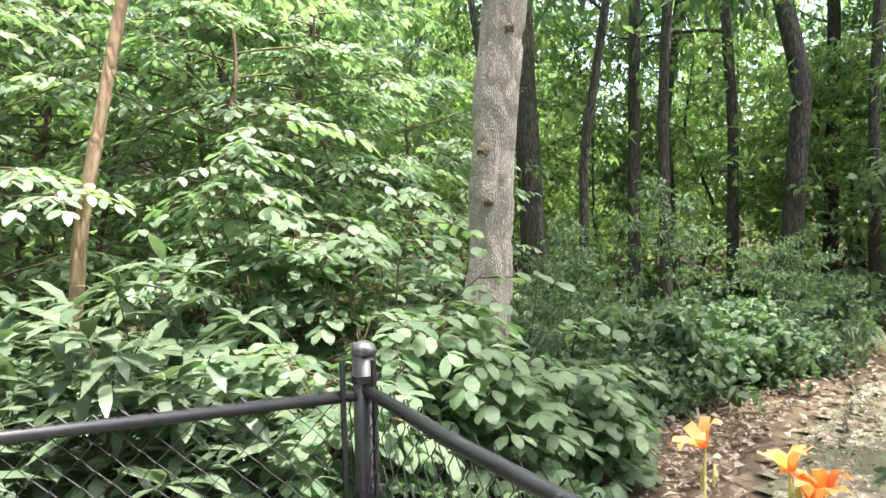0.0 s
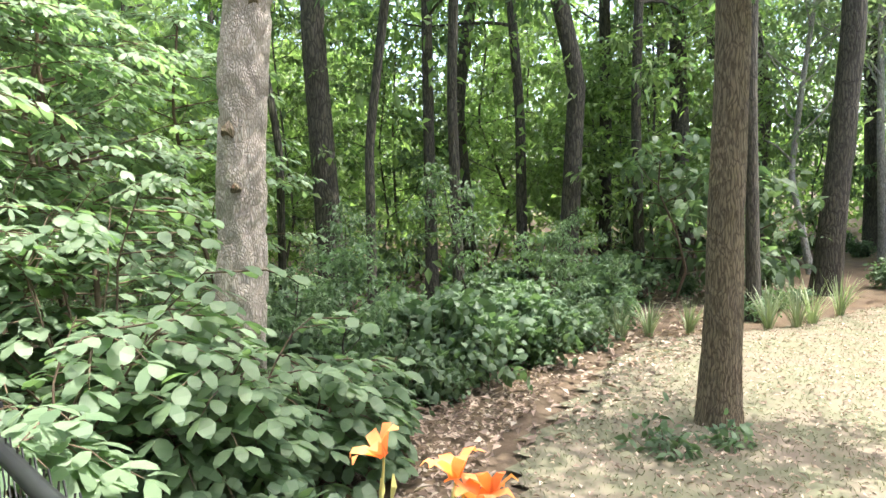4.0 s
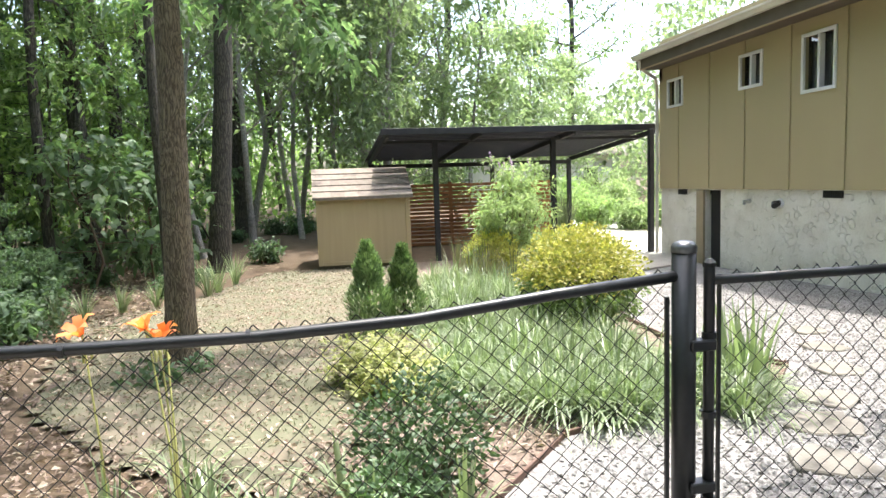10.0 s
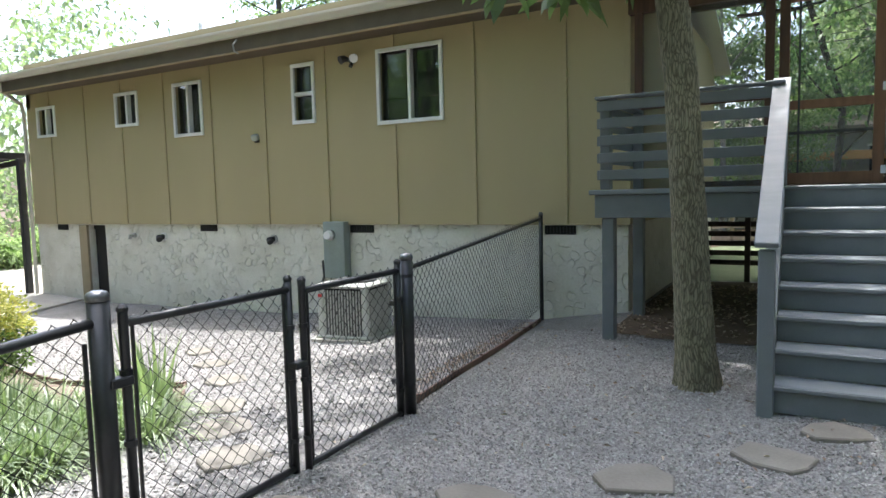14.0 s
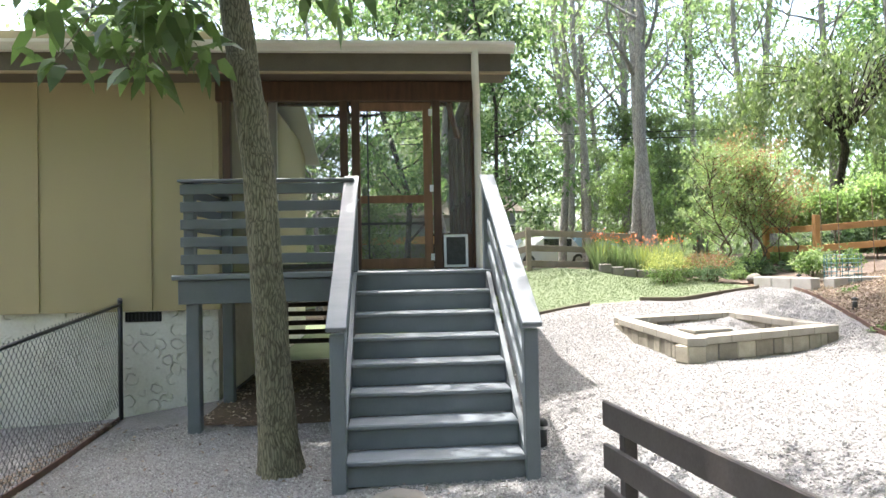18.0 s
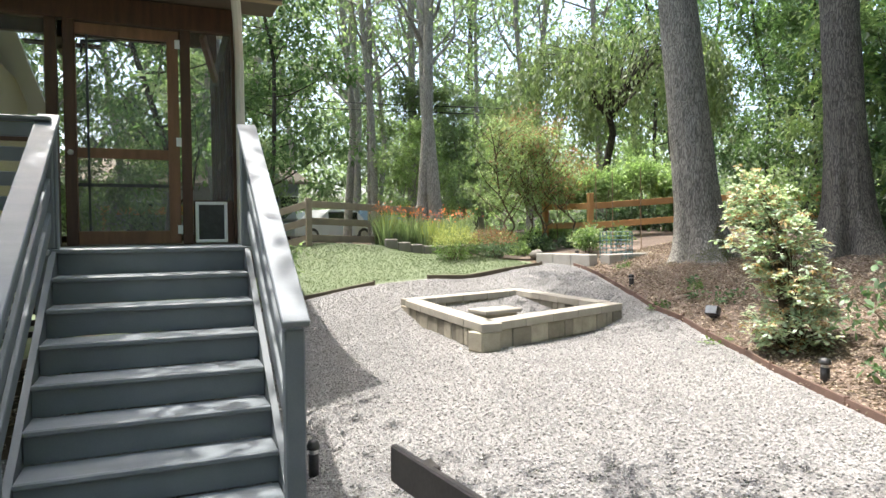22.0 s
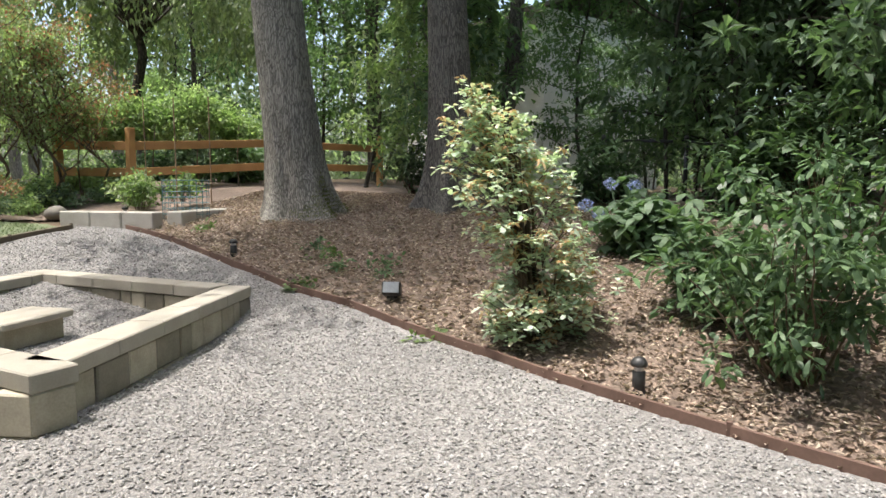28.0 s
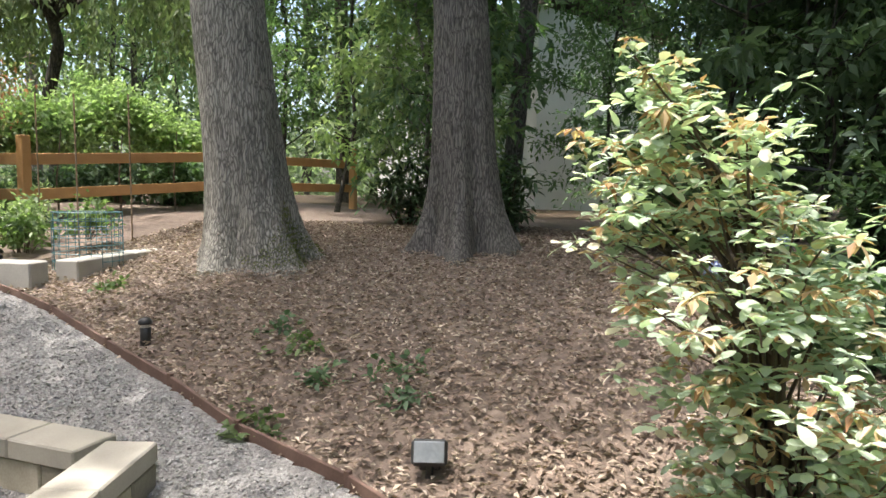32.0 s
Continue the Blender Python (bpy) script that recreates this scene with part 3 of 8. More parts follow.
LAWN_W = GRAVEL_EDGE_S[::-1] + [(-8.6, -11.0), (-8.2, -11.6), (-7.9, -12.5), (-6.6, -13.0), (-5.1, -13.3), (-4.2, -15.2), (-1, -17.5), (3, -17), (3, -15.2), (-0.3, -15.2), (-0.3, -10.6), (-3.5, -10.6)]
in_lawn_w = poly_mask(LAWN_W)
BED_W = GRAVEL_EDGE_W + [(-9.0, -11.3), (-8.4, -11.6), (-8.2, -12.6), (-9.0, -14.5), (-16, -13), (-17, -4), (-12, -1.0), (-8, 0.5), (-5.3, 0.5)]
in_bed_w = poly_mask(BED_W)

axis = np.concatenate([-np.geomspace(400, 32, 14), np.arange(-30, 30.1, 0.6), np.geomspace(32, 400, 14)])
GX, GY = np.meshgrid(axis, axis, indexing="ij")
gv = np.stack([GX, GY, height(GX, GY)], -1).reshape(-1, 3)
gi = np.arange(len(gv)).reshape(GX.shape)
gf = np.stack([gi[:-1, :-1], gi[1:, :-1], gi[1:, 1:], gi[:-1, 1:]], -1).reshape(-1, 4)
tagged(part("ground", np_mesh("ground", gv, gf, M_GROUND, True), M_GROUND), "brown forest floor under the trees", "ground", kind="structure")
tagged(part("gravel_ground", land("gravel_ground", -9.2, 12.4, -11.2, 2, 0.045, 0.035, in_gravel, M_GRAVEL), M_GRAVEL), "pale grey gravel over the yard", "ground", kind="structure")
tagged(part("lawn_ground_east", land("lawn_ground_east", 1, 13.4, -2, 4, 0.15, 0.03, in_lawn_e, M_LAWN), M_LAWN), "dry yellowish thin lawn with bare soil", "lawn", kind="structure")
tagged(part("bed_ground_east", land("bed_ground_east", 0.3, 13.4, -5.2, 0.7, 0.1, 0.02, in_bed_e, M_MULCH), M_MULCH), "brown mulch of a planting bed", "ground", kind="structure")
tagged(part("lawn_ground_west", land("lawn_ground_west", -8.8, 3.2, -17.6, -9.6, 0.06, 0.03, in_lawn_w, M_GREEN_LAWN), M_GREEN_LAWN), "short green lawn", "lawn", kind="structure")
tagged(part("bed_ground_west", land("bed_ground_west", -17, -5, -14.6, 0.6, 0.12, 0.025, in_bed_w, M_MULCH), M_MULCH), "brown bark mulch and dead leaves under the oaks", "ground", kind="structure")

# Brown soil over the gravel, dark enough to paint the deck's shade too.
tagged(part("dirt_under_deck", land("dirt_under_deck", -3.3, 0.3, -10.5, -6.0, 0.1, 0.05, poly_mask([(-3.2, -10.4), (-3.2, -6.4), (-1.6, -6.05), (-0.3, -6.2), (-0.28, -10.4)]), M_GROUND), M_GROUND), "bare soil under the deck, its dark colour also standing for the shade", "ground", kind="structure")


def on_ground(x, y, up=0.0):
    return (x, y, ground_z(x, y) + up)


def drive_slab():
    b = bmesh.new()
    nx = 14
    pts = [(9.6, -5.05), (12.5, -4.3), (20, -4.6), (26, -7), (26, -12), (12.2, -10), (12.2, -7.6), (10.6, -7.4)]
    top = [b.verts.new((x, y, ground_z(x, y) + 0.07)) for x, y in pts]
    b.faces.new(top)
    r = bmesh.ops.extrude_face_region(b, geom=b.faces[:])
    bmesh.ops.translate(b, vec=(0, 0, -0.15), verts=[v for v in r["geom"] if isinstance(v, bmesh.types.BMVert)])
    bmesh.ops.recalc_face_normals(b, faces=b.faces)
    return b


tagged(part("driveway", drive_slab(), M_CONCRETE), "pale concrete drive beyond the house corner", "driveway", kind="structure")

# ---------------------------------------------------------------- house
YW, XW, XE = -7.5, -0.24, 12.2   # face of the long wall, its two ends
Z_SID, Z_EAVE = 1.02, 3.70
WINDOWS = [  # x0, x1, z0, z1, sashes
    (2.27, 3.36, 2.45, 3.52, 2), (4.5, 4.96, 2.57, 3.49, 1), (6.96, 7.69, 2.54, 3.47, 2), (8.64, 9.3, 2.82, 3.45, 2), (11.2, 11.84, 2.78, 3.40, 2)]
house = thing("house", "single-storey house with tan batten siding on a grey stucco base", "house", at=(0, 0, 0))


def wall_with_holes(x0, x1, y0, y1, z0, z1, holes):
    """A wall along x between two heights with rectangular openings right through."""
    b = bmesh.new()
    xs = sorted({x0, x1, *[h[0] for h in holes], *[h[1] for h in holes]})
    for xa, xb in zip(xs, xs[1:]):
        mid = (xa + xb) / 2
        cut = sorted([(h[2], h[3]) for h in holes if h[0] < mid < h[1]])
        z = z0
        for lo, hi in cut + [(z1, z1)]:
            if lo > z + 1e-4:
                c = box(xa, xb, y0, y1, z, lo)
                me = bpy.data.meshes.new("t")
                c.to_mesh(me)
                c.free()
                b.from_mesh(me)
                bpy.data.meshes.remove(me)
            z = max(z, hi)
    bmesh.ops.remove_doubles(b, verts=b.verts[:], dist=0.0005)
    return b


in_holes = [(x0 + 0.03, x1 - 0.03, z0 + 0.03, z1 - 0.03) for x0, x1, z0, z1, k in WINDOWS]
part("siding_wall", wall_with_holes(XW, XE, YW - 0.14, YW, Z_SID, 4.3, in_holes), M_SIDING, house)
part("siding_wall", box(XE - 0.14, XE, -15.2, YW - 0.14, Z_SID, 4.3), M_SIDING, house)
part("siding_wall", box(XW, XW + 0.14, -15.2, YW - 0.14, Z_SID, 4.3), M_SIDING, house)
part("siding_wall", box(XW, XE, -15.34, -15.2, Z_SID, 4.3), M_SIDING, house)
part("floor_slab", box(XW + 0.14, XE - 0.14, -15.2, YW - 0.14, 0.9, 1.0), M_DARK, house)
part("foundation", wall_with_holes(XW + 0.03, XE - 0.03, YW - 0.25, YW - 0.035, -1.2, Z_SID - 0.002, [(9.89, 10.41, -0.95, 0.99), (0.45, 0.84, 0.9, 0.995), (3.53, 3.94, 0.9, 0.995), (6.81, 7.2, 0.9, 0.995), (11.1, 11.43, 0.9, 0.995)]), M_STUCCO, house, "grey stucco foundation with trowelled swirls")
part("foundation", box(XW + 0.03, XW + 0.2, -15.2, YW - 0.25, -0.6, Z_SID - 0.002), M_STUCCO, house)
part("foundation", box(XE - 0.2, XE - 0.03, -15.2, YW - 0.25, -1.2, Z_SID - 0.002), M_STUCCO, house)
# Near-black sheet behind the openings, painted as crawl-space shade.
part("crawl_shade_backing", box(0.2, 11.8, -8.4, -8.3, -1.0, 0.99), M_DARK, house)
for x0, x1, z0, z1 in [(0.45, 0.84, 0.9, 0.995), (3.53, 3.94, 0.9, 0.995), (6.81, 7.2, 0.9, 0.995), (11.1, 11.43, 0.9, 0.995)]:
    # The plate is near-black for the shade behind the louvres.
    vent = part("foundation_vent", box(x0 - 0.01, x1 + 0.01, YW - 0.05, YW - 0.025, z0 - 0.01, z1 + 0.01), M_DARK, house, "black foundation vent")
    k = 9
    for i in range(k):
        xv = x0 + (i + 0.5) * (x1 - x0) / k
        part("louver", box(xv - 0.006, xv + 0.006, YW - 0.026, YW - 0.018, z0, z1), M_BLACK, vent)
for x in (0.55, 1.81, 3.07, 4.31, 5.55, 6.77, 7.95, 9.14, 10.26, 11.4):
    zs = [(Z_SID, 4.0)]
    for x0, x1, z0, z1, k in WINDOWS:
        if x0 - 0.03 < x < x1 + 0.03:
            zs = [(Z_SID, z0 - 0.002), (z1 + 0.002, 4.0)]
    for a, c in zs:
        part("batten", box(x - 0.024, x + 0.024, YW, YW + 0.024, a, c, 0.003), M_SIDING, house)
part("corner_board", box(XW - 0.01, XW + 0.06, YW, YW + 0.018, Z_SID, 4.0, 0.004), M_SIDING, house)
part("drip_edge", box(XW, XE, YW, YW + 0.012, Z_SID - 0.006, Z_SID + 0.012), M_SIDING, house)


def window(x0, x1, z0, z1, sashes):
    w = part("window", box(x0 + 0.03, x1 - 0.03, YW - 0.1, YW - 0.09, z0 + 0.03, z1 - 0.03), M_GLASS, house, "dark window pane in a white vinyl frame")
    w.visible_shadow = False
    f = 0.055
    for a in ((x0, x1, z0, z0 + f), (x0, x1, z1 - f, z1), (x0, x0 + f, z0 + f, z1 - f), (x1 - f, x1, z0 + f, z1 - f)):
        part("window_frame", box(a[0], a[1], YW - 0.02, YW + 0.028, a[2], a[3], 0.005), M_WHITE, w)
    if sashes == 2:
        m = (x0 + x1) / 2
        part("mullion", box(m - 0.025, m + 0.025, YW - 0.085, YW + 0.012, z0 + f, z1 - f, 0.004), M_WHITE, w)
    else:
        m = (z0 + z1) / 2
        part("mullion", box(x0 + f, x1 - f, YW - 0.085, YW + 0.012, m - 0.025, m + 0.025, 0.004), M_WHITE, w)


for w in WINDOWS:
    window(*w)

# roof: one slope to the front eave, one to the back, over house and porch
RX0, RX1, YE, ZE, YR, ZR = -3.66, 12.3, -7.0, 3.98, -11.3, 5.1


def slope(x0, x1, ya, za, yb, zb, t):
    b = bmesh.new()
    vs = [b.verts.new(p) for p in ((x0, ya, za), (x1, ya, za), (x1, yb, zb), (x0, yb, zb), (x0, ya, za - t), (x1, ya, za - t), (x1, yb, zb - t), (x0, yb, zb - t))]
    for q in ((0, 1, 2, 3), (7, 6, 5, 4), (0, 4, 5, 1), (1, 5, 6, 2), (2, 6, 7, 3), (3, 7, 4, 0)):
        b.faces.new([vs[i] for i in q])
    bmesh.ops.recalc_face_normals(b, faces=b.faces)
    return b


roof = part("roof", slope(RX0, RX1, YE, ZE, YR, ZR, 0.05), M_ROOF, house, "pale ribbed metal roof")
# Hidden roof strip, added to keep the sun off the porch's inner wall.
part("porch_roof_sun_block", slope(RX0, XW - 0.302, YR, ZR, -12.4, ZR - 0.26, 0.05), M_ROOF, roof)
part("roof_back", slope(XW - 0.3, RX1, YR, ZR, -15.8, ZE, 0.05), M_ROOF, roof)
x = RX0 + 0.05
while x < RX1:
    part("roof_rib", beam((x, YE + 0.015, ZE + 0.012), (x, YR, ZR + 0.012), 0.03, 0.03, 0.006), M_ROOF, roof)
    x += 0.305
part("soffit", box(RX0 + 0.02, RX1 - 0.02, YW + 0.002, YE - 0.02, 3.69, 3.715), M_FASCIA, house)
part("fascia_board", box(RX0, RX1, YE - 0.02, YE + 0.01, 3.685, 3.93, 0.004), M_FASCIA, house)
part("trim_board", box(RX0, 12.1, YE - 0.02, YE + 0.018, 3.655, 3.683, 0.004), surface("tan_trim", (0.30, 0.22, 0.12), (0.36, 0.27, 0.16), 4, 0.7), house)


def gutter():
    b = bmesh.new()
    prof = [(0.0, 0.10), (0.0, 0.0), (0.07, 0.0), (0.085, 0.05), (0.115, 0.075), (0.115, 0.11), (0.10, 0.11), (0.10, 0.085), (0.06, 0.03), (0.015, 0.02), (0.015, 0.10)]
    ends = []
    for x in (RX0 - 0.03, RX1 + 0.03):
        ends.append([b.verts.new((x, YE + 0.012 + p, 3.885 + q)) for p, q in prof])
    n = len(prof)
    for i in range(n):
        b.faces.new((ends[0][i], ends[0][(i + 1) % n], ends[1][(i + 1) % n], ends[1][i]))
    b.faces.new(ends[0])
    b.faces.new(ends[1][::-1])
    bmesh.ops.recalc_face_normals(b, faces=b.faces)
    return b


part("gutter", gutter(), M_CREAM, house, "cream metal gutter along the eave")
spout = [(-3.24, -6.94, 3.9), (-3.24, -6.94, 3.62), (-3.26, -7.02, 3.45), (-3.29, -7.28, 3.28), (-3.3, -7.32, 3.15), (-3.3, -7.32, 0.5)]
part("downspout", tube(spout, 0.042, 8), M_CREAM, house, "cream downspout at the porch corner")
spout2 = [(12.1, -6.95, 3.9), (12.12, -6.97, 3.72), (12.2, -7.4, 3.5), (12.22, -7.45, 3.3), (12.22, -7.45, -0.5)]
part("downspout", tube(spout2, 0.038, 8), M_CREAM, house)
for i in range(2):
    part("gable_wall", slope(XE - 0.14, XE, YW, 4.0, YR, 5.05, 0.6) if i == 0 else slope(XE - 0.14, XE, YR, 5.05, -15.3, 4.0, 0.6), M_SIDING, house)
part("vent_pipe", tube([(8.6, -9, 4.3), (8.6, -9, 4.95)], 0.045, 10), M_WHITE, house)
part("vent_pipe", tube([(5.6, -9.4, 4.4), (5.6, -9.4, 5.0)], 0.045, 10), M_WHITE, house)

# crawl space doorway, filled with a near-black panel painted as its shade
door = part("doorway_shade_panel", box(9.9, 10.4, YW - 0.2, YW - 0.16, -0.72, 0.97), M_DARK, house, "near-black panel for the shade in the crawl-space doorway")
part("door_post", box(10.41, 10.66, YW - 0.034, YW + 0.02, -0.8, 0.99, 0.006), surface("tan_post", (0.26, 0.21, 0.13), (0.33, 0.27, 0.17), 4), house)
# small things fixed on the wall
flood = thing("wall_floodlight", "bronze twin floodlight with white lamps under the eave", "floodlight", at=(3.77, YW + 0.001, 3.42))
part("base", tube([(0, 0, 0), (0, 0.035, 0)], 0.055, 12), M_LIGHTBLK, flood)
for sx in (-1, 1):
    part("lamp_head", tube([(0.03 * sx, 0.03, 0), (0.09 * sx, 0.09, 0.02), (0.12 * sx, 0.15, -0.01)], [0.02, 0.05, 0.065], 10), M_LIGHTBLK if sx > 0 else M_WHITE, flood)
part("sensor", tube([(0, 0.03, -0.04), (0, 0.07, -0.10)], [0.02, 0.03], 8), M_LIGHTBLK, flood)
hood = thing("wall_vent_hood", "small grey louvred vent hood on the siding", "vent", at=(5.74, YW, 2.42))
part("hood", beam((0, 0.0, 0.02), (0, 0.09, -0.02), 0.12, 0.10, 0.02), M_ACGREY, hood)
part("flap", box(-0.05, 0.05, 0.0, 0.012, -0.08, -0.03), M_DARK, hood)
for x, z, r, lab in [(8.18, 0.78, 0.055, "black drain pipe stub with a white collar"), (5.5, 0.77, 0.05, "grey dryer vent on the foundation"), (9.0, 0.8, 0.03, "brass hose tap on the foundation")]:
    v = thing("wall_pipe", lab, "pipe", at=(x, YW - 0.035, z))
    part("collar", tube([(0, 0, 0), (0, 0.03, 0)], r * 1.5, 12), M_WHITE if x > 8.1 and x < 8.5 else M_ACGREY, v)
    part("stub", tube([(0, 0.02, 0), (0, 0.12, -0.005), (-0.05, 0.15, -0.04)], r, 10), M_LIGHTBLK if x < 8.5 else M_STEEL, v)
bx = thing("electric_meter", "grey-green electric meter box with a round glass dial", "meter", at=(4.16, YW - 0.035, 0.0))
part("cabinet", box(-0.2, 0.2, 0, 0.16, 0.2, 1.06, 0.01), M_METER, bx)
mt = part("meter_ring", tube([(0.05, 0.16, 0.86), (0.05, 0.2, 0.86)], 0.085, 16), M_STEEL, bx)
part("meter_glass", tube([(0.05, 0.2, 0.86), (0.05, 0.26, 0.86)], [0.07, 0.06], 16), M_WHITE, mt)
part("conduit", tube([(-0.12, 0.06, 0.2), (-0.12, 0.06, -0.75)], 0.03, 8), M_METER, bx)
cable = thing("loose_cable", "black cable down the foundation to the cooling unit", "cable", at=(4.5, YW - 0.02, 0))
part("cord", tube([(0, 0, 0.45), (-0.03, 0.02, 0.2), (0.05, 0.03, 0.0), (-0.02, 0.05, -0.3), (-0.3, 0.25, -0.52), (-0.9, 0.7, -0.45)], 0.018, 6), M_LIGHTBLK, cable)
drain = thing("roof_lead_hook", "metal loop of a wire under the gutter", "hook", at=(5.45, -6.9, 3.72))
part("loop", tube([(0, 0.02, 0.1), (0, 0.1, 0.02), (0, 0.08, -0.08), (0, 0.0, -0.1)], 0.012, 6), M_STEEL, drain)

# cooling unit
ac = thing("cooling_unit", "grey outdoor air-conditioning unit with vertical louvres on a pad", "air conditioner", at=on_ground(2.72, -5.95, 0.03), turn=8)
ac.scale = (0.88, 0.88, 0.76)
part("pad", box(-0.46, 0.46, -0.46, 0.46, 0, 0.07, 0.01), M_CONCRETE, ac)
# Casing filled near-black, painting the shade between its louvres.
part("core", box(-0.36, 0.36, -0.36, 0.36, 0.07, 0.86, 0.03), M_DARK, ac)
for sx in (-1, 1):
    for sy in (-1, 1):
        part("corner_post", box(0.33 * sx - 0.05, 0.33 * sx + 0.05, 0.33 * sy - 0.05, 0.33 * sy + 0.05, 0.07, 0.88, 0.02), M_ACGREY, ac)
for i in range(13):
    u = -0.26 + 0.0433 * i
    for a in ((u - 0.008, u + 0.008, 0.365, 0.385), (u - 0.008, u + 0.008, -0.385, -0.365), (0.365, 0.385, u - 0.008, u + 0.008), (-0.385, -0.365, u - 0.008, u + 0.008)):
        part("louver", box(*a, 0.12, 0.83), M_ACGREY, ac)
part("top_ring", box(-0.4, 0.4, -0.4, 0.4, 0.86, 0.93, 0.03), M_ACGREY, ac)
part("base_pan", box(-0.4, 0.4, -0.4, 0.4, 0.07, 0.12, 0.01), M_ACGREY, ac)
part("fan_grille", lathe([(0.31, 0.93), (0.30, 0.955), (0.05, 0.965), (0.02, 0.965)], 24), M_LIGHTBLK, ac)
part("badge", box(0.30, 0.36, 0.386, 0.39, 0.72, 0.77), surface("red_badge", (0.4, 0.03, 0.03), (0.5, 0.04, 0.04), 9), ac)

# ---------------------------------------------------------------- porch, deck and stair
DX0, DX1, DYF, DZ = -3.30, -0.30, -5.93, 1.44   # deck: ends, front edge, height
YP = -7.42                                      # screened front of the porch
SX0, SX1 = -3.17, -1.93                         # stair between its strings
deck = thing("deck", "grey-painted timber deck in front of the screened porch", "deck")
y = YP + 0.02
while y < DYF - 0.02:
    part("deck_board", box(DX0, DX1, y, min(y + 0.135, DYF), DZ - 0.03, DZ, 0.004), M_TREAD, deck)
    y += 0.141
part("fascia_board", box(SX1 + 0.03, DX1 + 0.03, DYF, DYF + 0.035, DZ - 0.27, DZ - 0.045, 0.006), M_DECK, deck)
part("edge_board", box(SX1 + 0.03, DX1 + 0.08, DYF - 0.02, DYF + 0.07, DZ - 0.043, DZ + 0.005, 0.008), M_TREAD, deck)
part("side_fascia", box(DX1, DX1 + 0.035, YP, DYF - 0.002, DZ - 0.27, DZ - 0.03, 0.006), M_DECK, deck)
part("side_fascia", box(DX0 - 0.035, DX0, YP, DYF - 0.002, DZ - 0.27, DZ - 0.03, 0.006), M_DECK, deck)
for x, y in ((-0.39, -5.99), (-0.39, -7.3), (-1.85, -6.0), (-3.2, -7.3)):
    z = ground_z(x, y)
    part("deck_post", box(x - 0.06, x + 0.06, y - 0.06, y + 0.06, z - 0.05, DZ - 0.272 if y > -6.5 else DZ - 0.03, 0.008), M_DECK, deck)
for i in range(5):
    y = YP + 0.25 + i * 0.27
    part("joist", box(DX0 + 0.05, DX1 - 0.05, y - 0.02, y + 0.02, DZ - 0.22, DZ - 0.032), M_FASCIA, deck)

rail = thing("deck_railing", "grey-painted railing of flat horizontal boards along the deck edge", "railing")
for x, y in ((-0.37, DYF - 0.035), (-0.37, YP + 0.08), (-1.87, DYF - 0.035)):
    part("rail_post", box(x - 0.05, x + 0.05, y - 0.05, y + 0.05, DZ + 0.007, DZ + 0.87, 0.008), M_DECK, rail)
for k in range(5):
    z = DZ + 0.10 + 0.165 * k
    part("rail_board", box(-1.88, -0.32, DYF + 0.017, DYF + 0.045, z, z + 0.095, 0.006), M_DECK, rail)
    part("rail_board", box(-0.318, -0.29, YP + 0.02, DYF + 0.015, z, z + 0.095, 0.006), M_DECK, rail)
part("rail_cap", box(-1.92, -0.28, DYF - 0.06, DYF + 0.06, DZ + 0.872, DZ + 0.90, 0.006), M_DECK, rail)
part("rail_cap", box(-0.42, -0.28, YP + 0.02, DYF - 0.062, DZ + 0.872, DZ + 0.90, 0.006), M_DECK, rail)

stair = thing("stair", "grey-painted closed timber stair of eight steps up to the porch", "stair")
RUN, RISE = 0.262, 0.18
Y1 = -4.09   # nose of the lowest tread
for k in range(1, 9):
    yn = Y1 - RUN * (k - 1)
    z = RISE * k
    if k < 8:
        part("tread", box(SX0 + 0.002, SX1 - 0.002, yn - RUN - 0.01, yn + 0.0, z - 0.035, z, 0.008), M_TREAD, stair)
    else:
        part("tread", box(SX0 - 0.06, SX1 + 0.06, yn - 0.13, yn, z - 0.035, z + 0.002, 0.008), M_TREAD, stair)
    part("riser", box(SX0 + 0.002, SX1 - 0.002, yn - 0.055, yn - 0.03, z - RISE, z - 0.037), M_DECK, stair)
for x in (SX0 - 0.022, SX1 + 0.022):
    b = bmesh.new()
    prof = [(Y1 + 0.02, -0.12), (Y1 + 0.02, 0.12), (Y1 - 7 * RUN - 0.02, 1.44), (Y1 - 7 * RUN - 0.05, 1.44), (Y1 - 7 * RUN - 0.05, 1.08), (Y1 - 0.35, -0.12)]
    a = [b.verts.new((x - 0.02, p, q)) for p, q in prof]
    c = [b.verts.new((x + 0.02, p, q)) for p, q in prof]
    b.faces.new(a)
    b.faces.new(c[::-1])
    for i in range(len(prof)):
        b.faces.new((a[i], a[(i + 1) % len(prof)], c[(i + 1) % len(prof)], c[i]))
    bmesh.ops.recalc_face_normals(b, faces=b.faces)
    part("stringer", b, M_DECK, stair)
